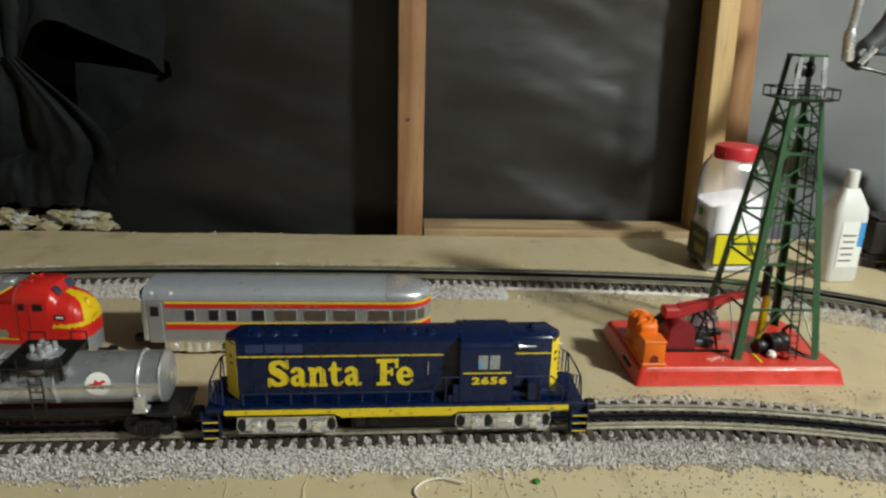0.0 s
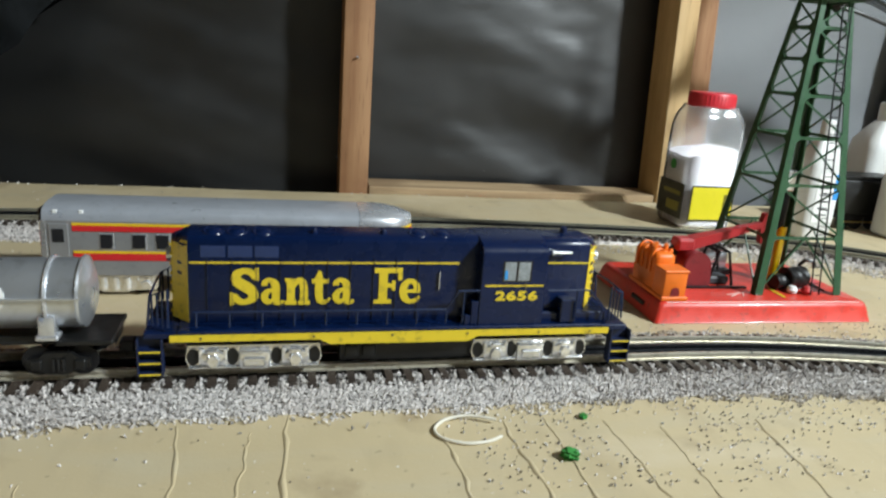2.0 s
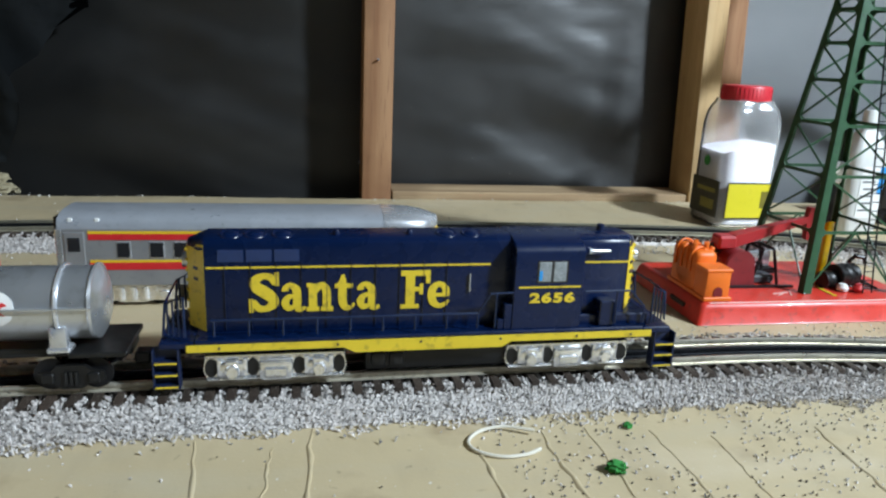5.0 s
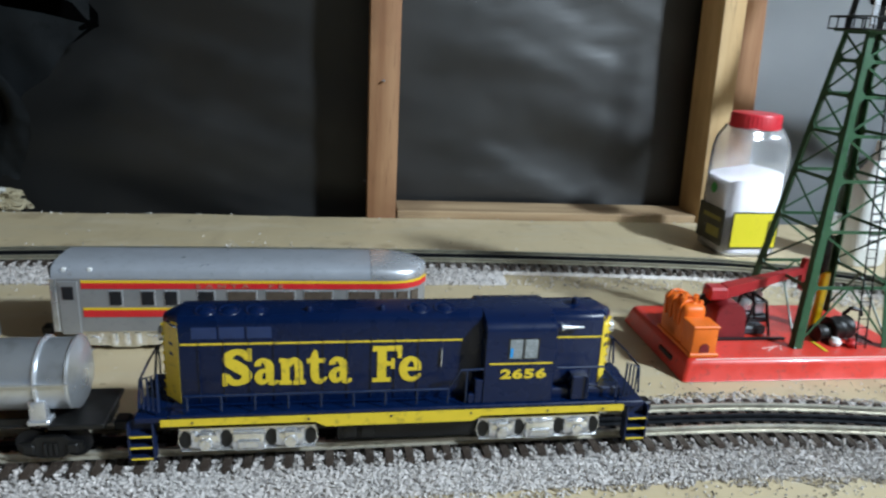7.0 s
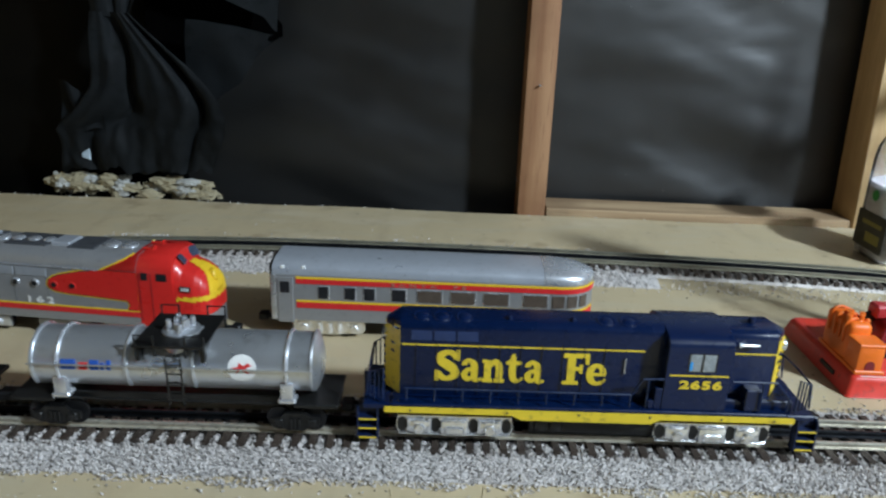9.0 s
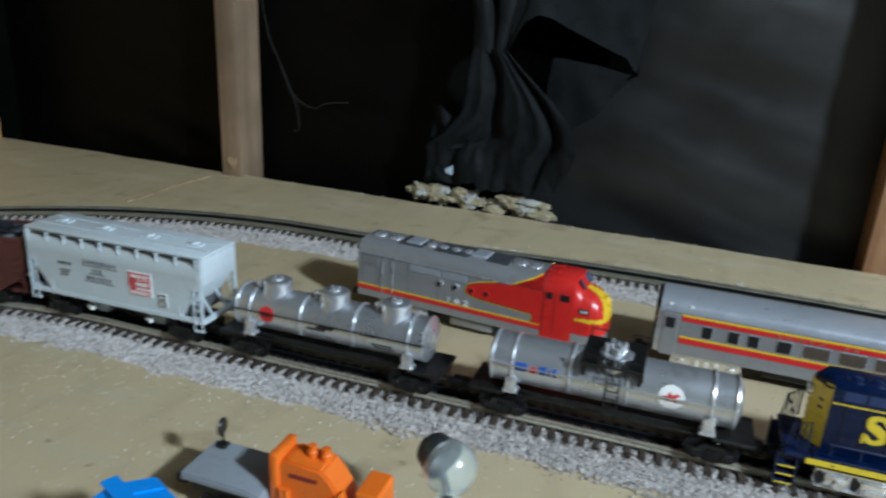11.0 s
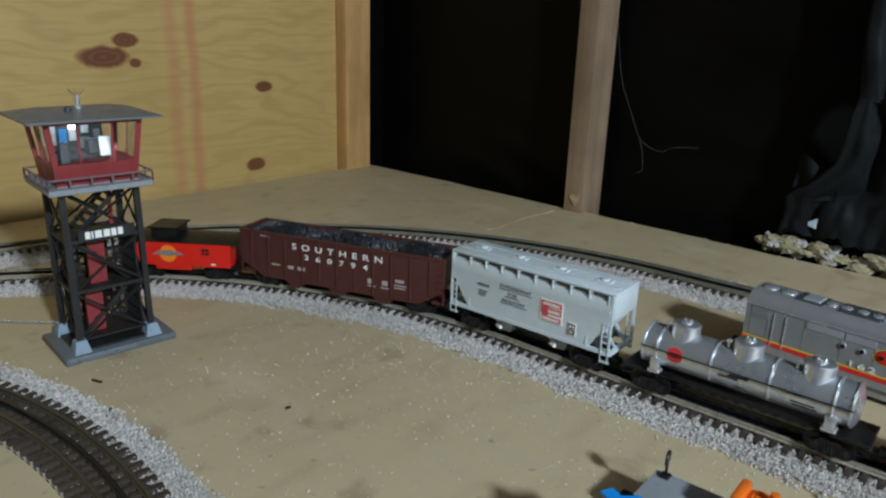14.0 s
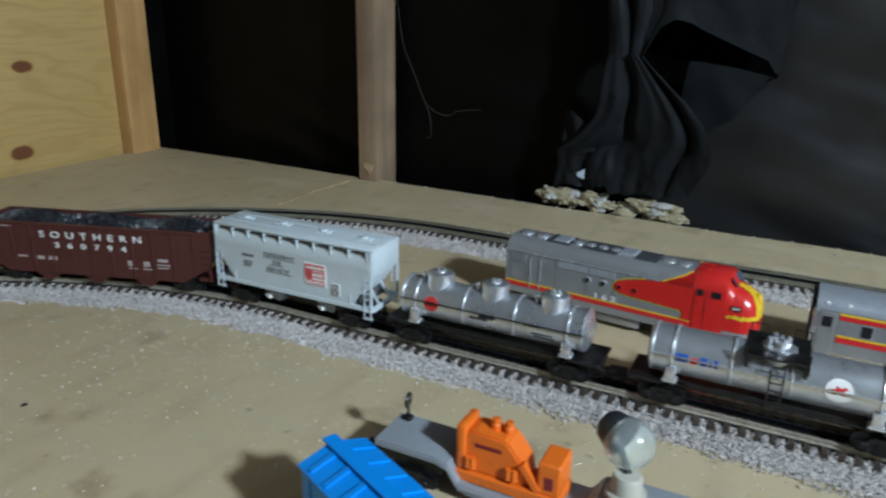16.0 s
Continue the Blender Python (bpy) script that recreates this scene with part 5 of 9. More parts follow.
        box(bm, -0.0062, 0.0062, -0.0008, 0.0008, -0.0056, 0.0056, 0.0008, m=Matrix.Translation((0.1072, s * 0.0120, 0.0868)) @ pose(0, 0, 0, 0, 0, 90 - 18 * s) @ pose(0, 0, 0, -38, 0, 0))
        part("windscreen", bm, screen_blue, cab, "windscreen with a bluish reflection put into its colour")
        for x0, x1 in ((0.0725, 0.0790), (0.0880, 0.0985)):
            part("side_window", B((x0, x1, *sorted((s * (half - 0.0004), s * (half + 0.0006))), 0.0690, 0.0765), bevel=0.0002), dark_window, cab)
        bm = bmesh.new()
        for x in (0.0700, 0.0820):
            box(bm, x, x + 0.0006, *sorted((s * (half - 0.0003), s * (half + 0.0004))), 0.026, 0.0755)
        box(bm, 0.0700, 0.0826, *sorted((s * (half - 0.0003), s * (half + 0.0004))), 0.0750, 0.0756)
        part("door_edge", bm, maroon, cab)
        # red sweep with a yellow edge along the side
        sweep_top = [(x, 0.0592 + (ze - 0.0592) * ((x + 0.0235) / 0.0575) ** 0.44) for x in (-0.0220, -0.018, -0.011, 0.0, 0.012, 0.024, 0.034)]
        outline = [(-0.0240, 0.0570), (-0.0234, 0.0588)] + sweep_top + [(0.0680, ze), (0.0680, 0.0362), (0.0560, 0.0366), (0.0582, 0.0388), (0.0592, 0.0416), (0.0582, 0.0446), (0.0560, 0.0466), (0.036, 0.0478), (0.012, 0.0490), (-0.006, 0.0500), (-0.0165, 0.0516), (-0.0218, 0.0540)]
        for name, grow, lift, material in (("sweep_edge", 0.0019, 0.0004, stripe_yellow), ("sweep_line", 0.0008, 0.0006, black_ink), ("red_sweep", 0.0, 0.0008, red_paint)):
            pts = []
            n = len(outline)
            for k, (x, z) in enumerate(outline):
                (xa, za), (xb, zb) = outline[k - 1], outline[(k + 1) % n]
                d = Vector((xb - xa, zb - za)).normalized()
                pts.append((min(x - d.y * grow, 0.0680), max(min(z + d.x * grow, ze - 0.0002), 0.0358)))
            bm = bmesh.new()
            plate(bm, pts, *sorted((s * (half - 0.0006), s * (half + lift))))
            part(name, bm, material, e)
        for name, za, zb, material, x1 in (("red_stripe", 0.0290, 0.0345, stripe_red, 0.0680), ("yellow_stripe", 0.0345, 0.0362, stripe_yellow, 0.0680)):
            part(name, B((-0.170, x1, *sorted((s * (half - 0.0004), s * (half + 0.0005))), za, zb)), material, e)
        for k, x in enumerate((-0.057, -0.037, -0.017, 0.002)):
            bm = bmesh.new()
            rod(bm, (x, s * half, 0.0580), (x, s * (half + 0.0016), 0.0580), 0.0040, 16, 0.0036)
            f = part("porthole", bm, silver_bright if k < 2 else red_paint, e)
            bm = bmesh.new()
            rod(bm, (x, s * half, 0.0580), (x, s * (half + 0.0020), 0.0580), 0.0026, 14)
            part("glass", bm, dark_window, f)
        part("filter_panel", B((-0.098, -0.058, *sorted((s * half, s * (half + 0.0008))), 0.0655, 0.0740), bevel=0.0003), silver_roof, e)
        part("filter_panel", B((-0.056, -0.024, *sorted((s * half, s * (half + 0.0008))), 0.0655, 0.0740), bevel=0.0003), silver_roof, e)
        part("eave_ridge", B((-0.169, 0.030, *sorted((s * (half - 0.0004), s * (half + 0.0010))), ze - 0.0012, ze + 0.0002), bevel=0.0003), silver_bright, e)
        bm = bmesh.new()
        for x0, x1, za, zb in ((-0.1640, -0.1420, 0.0380, 0.0610), (-0.1640, -0.1420, 0.0635, 0.0745)):
            for b in ((x0, x0 + 0.0006, za, zb), (x1 - 0.0006, x1, za, zb), (x0, x1, za, za + 0.0006), (x0, x1, zb - 0.0006, zb)):
                box(bm, b[0], b[1], *sorted((s * (half - 0.0003), s * (half + 0.0003))), b[2], b[3])
        part("door_outline", bm, seam_grey, e)
        for x in (-0.1010, -0.0600, -0.0250):
            part("panel_seam", B((x, x + 0.0006, *sorted((s * (half - 0.0003), s * (half + 0.0003))), 0.0375, 0.0755)), seam_grey, e)
        for x in (-0.136, -0.122):
            part("grab_rail", B((x, x + 0.0010, *sorted((s * half, s * (half + 0.0012))), 0.030, 0.071)), silver_bright, e)
        part("end_louvre", B((-0.163, -0.141, *sorted((s * half, s * (half + 0.0006))), 0.0640, 0.0740), bevel=0.0003), silver_body, e)
    # red paint carried over the roof, its edge slanting back up the shoulder
    bm = bmesh.new()
    rows = []
    for y, z in roof[1:-1]:
        start = 0.034 + 0.030 * min(1.0, (z - ze) / 0.014)
        lift = 1.0 + 0.0006 / half
        rows.append([(start + (0.0680 - start) * k / 4, y * lift, z + 0.0006) for k in range(5)])
    grid(bm, rows, 0.0005)
    part("red_roof", bm, red_paint, e, "red roof paint")
    for s in (-1, 1):
        bm = bmesh.new()
        tube(bm, [(0.034 + 0.030 * min(1.0, (z - ze) / 0.014) - 0.0010, s * abs(y) * 1.012, z + 0.0006) for y, z in roof[1:5]], 0.0010, 6)
        part("roof_edge_line", bm, stripe_yellow, e)
    lettering("road_number", "162", 0.0270, 0.0070, white_ink, e, side_pose(-0.0330, -half - 0.0010, 0.0405), bold=0.02, spacing=1.35)
    # roof fittings
    for x in (-0.156, -0.134):
        bm = bmesh.new()
        lathe(bm, [(0.0090, 0.0), (0.0090, 0.0022), (0.0070, 0.0032), (0.0005, 0.0034)], 20, Matrix.Translation((x, 0, zt - 0.0010)))
        part("roof_fan", bm, silver_bright, e)
    for x0, x1 in ((-0.122, -0.090), (-0.074, -0.030), (-0.008, 0.020)):
        part("roof_grille", B((x0, x1, -0.0165, 0.0165, zt - 0.0024, zt + 0.0006), bevel=0.0005), rubber, e, "dark roof grille")
    for x in (-0.104, -0.018):
        part("roof_hatch", B((x - 0.010, x + 0.010, -0.012, 0.012, zt - 0.003, zt + 0.0025), bevel=0.0012), silver_roof, e)
    for x in (-0.084, -0.068, -0.051, -0.035):
        bm = bmesh.new()
        lathe(bm, [(0.0066, 0.0), (0.0066, 0.0026), (0.0050, 0.0036), (0.0005, 0.0040)], 16, Matrix.Translation((x, -0.002, zt - 0.001)))
        part("roof_vent", bm, silver_bright, e)
    for x in (0.030, 0.048):
        bm = bmesh.new()
        lathe(bm, [(0.0085, 0.0), (0.0085, 0.0018), (0.0060, 0.0028), (0.0005, 0.003)], 20, Matrix.Translation((x, 0, zt - 0.0008)))
        part("roof_fan", bm, silver_bright, e)
    for s in (-1, 1):
        bm = bmesh.new()
        lathe(bm, [(0.0005, 0.0), (0.0012, 0.0), (0.0014, 0.008), (0.0036, 0.013), (0.0005, 0.0132)], 12, Matrix.Translation((0.066, s * 0.009, zt + 0.0012)) @ pose(0, 0, 0, 0, 90, 0))
        part("horn", bm, red_paint, cab)
    for x in (-0.108, 0.060):
        bm = bmesh.new()
        box(bm, x - 0.006, x + 0.006, -0.023, 0.023, 0.008, 0.017)
        for s in (-1, 1):
            box(bm, x - 0.034, x + 0.034, *sorted((s * 0.022, s * 0.0265)), 0.005, 0.0185, 0.0018, 2)
            for a in (-0.021, 0.021):
                rod(bm, (x + a, s * 0.026, 0.0105), (x + a, s * 0.0292, 0.0105), 0.005, 12, 0.0038)
            box(bm, x - 0.008, x + 0.008, *sorted((s * 0.026, s * 0.0288)), 0.004, 0.0170, 0.0014, 2)
        t = part("truck", bm, silver, e, "silver truck sideframe")
        for a in (-0.021, 0.021):
            bm = bmesh.new()
            for s in (-1, 1):
                lathe(bm, [(0.003, -0.003), (0.0100, -0.003), (0.0100, 0.003), (0.003, 0.003)], 18, Matrix.Translation((x + a, s * 0.0165, 0.0100)) @ pose(0, 0, 0, 90, 0, 0))
            rod(bm, (x + a, -0.0165, 0.0100), (x + a, 0.0165, 0.0100), 0.0031, 8)
            part("wheelset", bm, black_metal, t)
    part("fuel_tank", B((-0.045, 0.010, -0.026, 0.026, 0.006, 0.0205), bevel=0.003, segments=2), silver_body, e)
    coupler(e, 0.134, 1, 0.010)
    coupler(e, -0.170, -1, 0.010)
    return e


def tank_shell(R, zc, x0, x1, crown=0.006, n=28):
    prof = [(0.0005, x0 - crown), (R * 0.55, x0 - crown * 0.75), (R * 0.85, x0 - crown * 0.35), (R, x0), (R, x1), (R * 0.85, x1 + crown * 0.35), (R * 0.55, x1 + crown * 0.75), (0.0005, x1 + crown)]
    bm = bmesh.new()
    lathe(bm, prof, n, Matrix.Translation((0, 0, zc)) @ pose(0, 0, 0, 0, 90, 0))
    return bm


def tank_underframe(e, L, half=0.0245):
    part("frame", B((-L / 2, L / 2, -half * 0.45, half * 0.45, 0.0165, 0.0225), (-L / 2, -L / 2 + 0.034, -half, half, 0.0205, 0.0240), (L / 2 - 0.034, L / 2, -half, half, 0.0205, 0.0240), bevel=0.0007), black_plastic, e)
    bm = bmesh.new()
    for s in (-1, 1):
        rod(bm, (-L / 2 + 0.03, s * half * 0.8, 0.0215), (L / 2 - 0.03, s * half * 0.8, 0.0215), 0.0011, 6)
    part("side_rod", bm, black_plastic, e)
    for s in (-1, 1):
        journal_truck(e, s * (L / 2 - 0.033))
        coupler(e, s * L / 2, s)


def handrail(e, R, zc, x0, x1, material):
    for s in (-1, 1):
        bm = bmesh.new()
        rod(bm, (x0, s * (R + 0.0022), zc + 0.004), (x1, s * (R + 0.0022), zc + 0.004), 0.0008, 6)
        part("handrail", bm, material, e)


def saddle(e, x, R, zc, material, feet=True):
    """Strap round the tank with a foot each side."""
    bm = bmesh.new()
    ring = []
    for k in range(25):
        a = radians(-40 + 260 * k / 24)
        ring.append((x, (R + 0.0006) * math.cos(a), zc + (R + 0.0006) * math.sin(a)))
    tube(bm, ring, 0.0014, 6)
    if feet:
        for s in (-1, 1):
            box(bm, x - 0.0052, x + 0.0052, *sorted((s * 0.0150, s * 0.0235)), 0.0238, zc - 0.008, 0.0018, 2)
            box(bm, x - 0.0068, x + 0.0068, *sorted((s * 0.0130, s * 0.0245)), 0.0238, 0.0275, 0.001)
    part("saddle" if feet else "strap", bm, material, e)


def three_dome_tank(m):
    e = thing("three_dome_tank_car", m, "silver toy tank car with three domes on black frame", "tank car")
    R, zc = 0.0222, 0.0485
    top = zc + R - 0.0005
    part("tank", tank_shell(R, zc, -0.103, 0.103), silver, e)
    for x in (-0.0655, 0.0, 0.0665):
        bm = bmesh.new()
        lathe(bm, [(0.0180, -0.012), (0.0160, -0.005), (0.0146, -0.0015), (0.0143, 0.0078), (0.0150, 0.0082), (0.0150, 0.0096), (0.0136, 0.0110), (0.0062, 0.0122), (0.0005, 0.0124)], 24, Matrix.Translation((x, 0, top)))
        d = part("dome", bm, silver, e)
        bm = bmesh.new()
        lathe(bm, [(0.0062, 0.0), (0.0060, 0.0022), (0.0005, 0.0028)], 14, Matrix.Translation((x, 0, top + 0.0112)))
        part("hatch", bm, silver_bright, d)
        for k in range(3):
            a = 2.1 * k + 0.6
            bm = bmesh.new()
            rod(bm, (x + 0.0038 * math.cos(a), 0.0038 * math.sin(a), top + 0.012), (x + 0.0038 * math.cos(a), 0.0038 * math.sin(a), top + 0.0155), 0.0009, 6)
            part("bolt", bm, silver_bright, d)
        bm = bmesh.new()
        rod(bm, (x - 0.0185, -0.004, top - 0.003), (x - 0.0185, -0.004, top + 0.006), 0.0016, 8)
        box(bm, x - 0.0210, x - 0.0160, -0.0062, -0.0018, top + 0.0058, top + 0.0088, 0.0006)
        part("valve", bm, silver_bright, e)
    for x in (-0.0870, 0.0870):
        saddle(e, x, R, zc, silver_bright)
    for x in (-0.029, 0.029, -0.1025, 0.1025):
        saddle(e, x, R, zc, silver, False)
    handrail(e, R, zc, -0.104, 0.104, black_metal)
    # round red emblem and worn black lettering, as plain shapes
    bm = bmesh.new()
    patch(bm, -0.0665, 0.0085, R, zc, 0.0020)
    part("round_emblem", bm, red_ink, e, "round red emblem")
    for dz, w in ((0.002, 0.010), (-0.0015, 0.008)):
        bm = bmesh.new()
        wrap_bar(bm, -0.0665 - w / 2, -0.0665 + w / 2, 0.0020 + dz - 0.0008, 0.0020 + dz + 0.0008, R + 0.0006, zc)
        part("emblem_bar", bm, maroon, e)
    for x0, x1, za, zb in ((0.046, 0.060, 0.0015, 0.0035), (0.050, 0.072, -0.0065, -0.0050), (0.052, 0.074, -0.0100, -0.0085), (-0.020, 0.0, -0.004, -0.0015)):
        bm = bmesh.new()
        wrap_bar(bm, x0, x1, za, zb, R + 0.0005, zc)
        part("worn_lettering", bm, rubber, e)
    bm = bmesh.new()
    wrap_bar(bm, -0.009, 0.010, 0.000, 0.0016, R + 0.002, zc)
    part("placard_holder", bm, black_metal, e)
    tank_underframe(e, 0.246)
    return e


def wrap_bar(bm, x0, x1, z0, z1, R, zc):
    """A bar laid on the curved near side of a tank, at heights z0 to z1 over its axis."""
    a0, a1 = math.asin(z0 / R), math.asin(z1 / R)
    rows = []
    for k in range(4):
        a = a0 + (a1 - a0) * k / 3
        rows.append([(x0, -R * math.cos(a), zc + R * math.sin(a)), (x1, -R * math.cos(a), zc + R * math.sin(a)),
                     (x1, -(R - 0.0008) * math.cos(a), zc + (R - 0.0008) * math.sin(a)), (x0, -(R - 0.0008) * math.cos(a), zc + (R - 0.0008) * math.sin(a))])
    loft(bm, rows)


def patch(bm, x, r, R, zc, dz, lift=0.0003, shape=None):
    """A disc (or an outline of (u, v)) laid on the curved near side of a tank."""
    pts = shape or [(r * math.cos(6.283 * k / 28), r * math.sin(6.283 * k / 28)) for k in range(28)]
    rings = []
    for k, rr in ((1.0, R - 0.0008), (1.0, R + lift), (0.66, R + lift), (0.33, R + lift), (0.04, R + lift)):
        rings.append([(x + u * k, -rr * math.cos((dz + v * k) / R), zc + rr * math.sin((dz + v * k) / R)) for u, v in pts])
    loft(bm, rings)


def single_dome_tank(m):
    e = thing("single_dome_tank_car", m, "silver toy tank car with black dome platform and white disc emblem", "tank car")
    R, zc = 0.0232, 0.0490
    top = zc + R - 0.0022
    part("tank", tank_shell(R, zc, -0.106, 0.106), silver, e)
    for x in (-0.0860, 0.0860):
        saddle(e, x, R, zc, silver_bright)
    for x in (-0.034, 0.016, -0.1050, 0.1050):
        saddle(e, x, R, zc, silver, False)
    handrail(e, R, zc, -0.107, 0.107, silver)
    # dome, its platform and rails
    bm = bmesh.new()
    lathe(bm, [(0.0200, -0.012), (0.0185, -0.003), (0.0150, 0.0), (0.0145, 0.0035), (0.0080, 0.0050), (0.0005, 0.0052)], 24, Matrix.Translation((0.002, 0, top)))
    d = part("dome", bm, silver, e)
    rng = random.Random(5)
    for k in range(9):
        a, rr = 0.7 * k, 0.0045 + 0.0045 * (k % 2)
        bm = bmesh.new()
        px, py = 0.002 + rr * math.cos(a), rr * math.sin(a)
        rod(bm, (px, py, top + 0.004), (px, py, top + 0.0095 + rng.uniform(0, 0.003)), 0.0026, 8, 0.0020)
        part("valve", bm, silver_bright, d)
    bm = bmesh.new()
    box(bm, -0.026, 0.028, -0.0285, 0.0285, top + 0.0004, top + 0.0026, 0.0004)
    for q in (-1, 1):
        for x in (-0.024, 0.024):
            box(bm, x, x + 0.003, *sorted((q * 0.014, q * 0.0270)), top - 0.0110, top + 0.0008)
    part("platform", bm, black_plastic, e, "black dome platform")
    for s in (-1, 1):
        for sx in (-1, 1):
            bm = bmesh.new()
            x0 = 0.002 + sx * 0.0255
            tube(bm, [(x0, s * 0.0275, top - 0.007), (x0, s * 0.0275, top + 0.0105), (x0 - sx * 0.014, s * 0.0275, top + 0.0105), (x0 - sx * 0.014, s * 0.0275, top - 0.007)], 0.0009, 6)
            part("platform_rail", bm, black_plastic, e)
        bm = bmesh.new()
        for sx in (-1, 1):
            rod(bm, (0.004 + sx * 0.0055, s * 0.0280, 0.0225), (0.004 + sx * 0.0055, s * 0.0290, top - 0.007), 0.0008, 6)
        for k in range(6):
            z = 0.027 + 0.0075 * k
            rod(bm, (0.004 - 0.0055, s * 0.0283, z), (0.004 + 0.0055, s * 0.0283, z), 0.0007, 6)
        part("ladder", bm, black_plastic, e)
    bm = bmesh.new()
    patch(bm, 0.0530, 0.0108, R, zc, 0.0040)
    disc = part("round_emblem", bm, white_ink, e, "round white emblem with a red mark")
    mark = [(-0.0080, 0.0005), (-0.0030, 0.0010), (-0.0020, 0.0045), (0.0010, 0.0020), (0.0045, 0.0042), (0.0075, 0.0022), (0.0042, 0.0012), (0.0030, -0.0015), (0.0055, -0.0040), (0.0022, -0.0028), (-0.0010, -0.0012), (-0.0045, -0.0042), (-0.0032, -0.0010)]
    bm = bmesh.new()
    patch(bm, 0.0530, 0, R, zc, 0.0040, 0.0007, mark)
    part("red_mark", bm, red_ink, disc)
    for k, (x0, x1) in enumerate(((-0.0830, -0.0720), (-0.0695, -0.0630), (-0.0610, -0.0545), (-0.0530, -0.0505), (-0.0485, -0.0455))):
        bm = bmesh.new()
        wrap_bar(bm, x0, x1, -0.0005, 0.0072 if k in (0, 2, 4) else 0.0052, R + 0.0005, zc)
        part("emblem_bar", bm, red_ink if k == 1 else blue_ink, e)
    tank_underframe(e, 0.250)
    return e


def bars(e, rows, y, material, name="lettering_bar"):
    """Small unreadable writing as plain bars on a side."""
    for x0, x1, z0, z1 in rows:
        part(name, B((x0, x1, y - 0.0005, y + 0.0004, z0, z1)), material, e)


faded_red = paint("faded_red_print", (0.58, 0.075, 0.085), 0.6, vary=0.12, bump=0.0)


# the car's grey, darkened to stand for shade in its end openings
grey_car_shade = paint("shaded_grey_plastic", (0.10, 0.105, 0.11), 0.6, vary=0.2, bump=0.1)


def covered_hopper(m):
    e = thing("covered_hopper_car", m, "light grey toy covered hopper car with red and white emblem", "hopper car")
    h, L = 0.0300, 0.236
    z0, z1 = 0.0255, 0.0940
    # rounded body between slope sheets
    sec = [(-h, 0.0320), (-h * 1.02, 0.050), (-h * 1.02, 0.0770), (-h * 1.05, 0.0795), (-h * 0.97, z1 - 0.001), (-h * 0.90, z1 + 0.005), (h * 0.90, z1 + 0.005), (h * 0.97, z1 - 0.001), (h * 1.05, 0.0795), (h * 1.02, 0.0770), (h * 1.02, 0.050), (h, 0.0320), (h * 0.55, 0.0280), (-h * 0.55, 0.0280)]
    bm = bmesh.new()
    loft(bm, [[(x, y, max(z, lo)) for y, z in sec] for x, lo in ((-0.113, 0.0690), (-0.088, 0.028), (0.088, 0.028), (0.113, 0.0690))])
    part("body", bm, grey_car, e)
    part("roof", B((-L / 2, L / 2, -h * 0.97, h * 0.97, z1 + 0.0045, z1 + 0.0085), bevel=0.0018, segments=2), grey_car, e)
    for s in (-1, 1):
        for k in range(9):
            x = -0.1065 + 0.0245 * k
            # black slot plate; its thick end draws the rib's shadow
            bm = bmesh.new()
            plate(bm, [(x, z1 + 0.0040), (x, z1 + 0.0026), (x + 0.0145, z1 + 0.0016), (x + 0.0160, z1 - 0.0008), (x + 0.0190, z1 - 0.0014), (x + 0.0190, z1 + 0.0040)], *sorted((s * 0.0286, s * 0.0306)))
            part("roof_slot", bm, black_ink, e, "dark slot under the roof edge, rib shadow drawn in its thick end")
            bm = bmesh.new()
            plate(bm, [(x + 0.0195, z1 + 0.0046), (x + 0.0195, z1 - 0.0060), (x + 0.0212, z1 - 0.0060), (x + 0.0212, z1 + 0.0046)], *sorted((s * 0.0290, s * 0.0309)))
            part("roof_bracket", bm, grey_car, e)
        part("side_sill", B((-L / 2 + 0.002, L / 2 - 0.002, *sorted((s * 0.0270, s * 0.0305)), z0 + 0.0015, z0 + 0.0070), bevel=0.0006), grey_car, e)
        for sx in (-1, 1):
            x = sx * (L / 2 - 0.0035)
            part("corner_post", B((x - 0.0016, x + 0.0016, *sorted((s * 0.0285, s * 0.0305)), z0 + 0.004, z1 + 0.005)), grey_car, e)
            xa, xb = sorted((sx * (L / 2 - 0.022), sx * (L / 2 - 0.004)))
            part("end_brace", B((*sorted((sx * (L / 2 - 0.0335), sx * (L / 2 - 0.0305))), *sorted((s * 0.0280, s * 0.0308)), z0 + 0.006, z0 + 0.0185), bevel=0.0005), grey_car, e)
            bm = bmesh.new()
            lx = sx * (L / 2 - 0.0075)
            for q in (-0.0045, 0.0045):
                rod(bm, (lx + q, s * 0.0312, z0 - 0.006), (lx + q, s * 0.0312, z1 - 0.030), 0.0007, 6)
            for k in range(7):
                z = z0 - 0.005 + 0.0075 * k
                rod(bm, (lx - 0.0045, s * 0.0312, z), (lx + 0.0045, s * 0.0312, z), 0.0007, 6)
            part("ladder", bm, grey_car, e)
            part("step", B((lx - 0.0058, lx + 0.0058, *sorted((s * 0.0285, s * 0.0312)), z0 - 0.0075, z0 - 0.0058), bevel=0.0003), grey_car, e)
    for sx in (-1, 1):
        xa, xb = sorted((sx * 0.1135, sx * 0.1175))
        part("end_sheet", B((xa, xb, -0.0284, 0.0284, 0.0700, z1 + 0.0046), bevel=0.0010, segments=2), grey_car, e)
        # added backing plate that paints the shade behind the end opening
        part("end_bulkhead", B((*sorted((sx * 0.0960, sx * 0.0980)), -0.0262, 0.0262, 0.0300, 0.0520)), grey_car_shade, e)
        for y in (-0.012, 0.012):
            bm = bmesh.new()
            bar(bm, (sx * 0.1150, y, z0 + 0.005), (sx * 0.1000, y, 0.052), 0.0016, 0.0030)
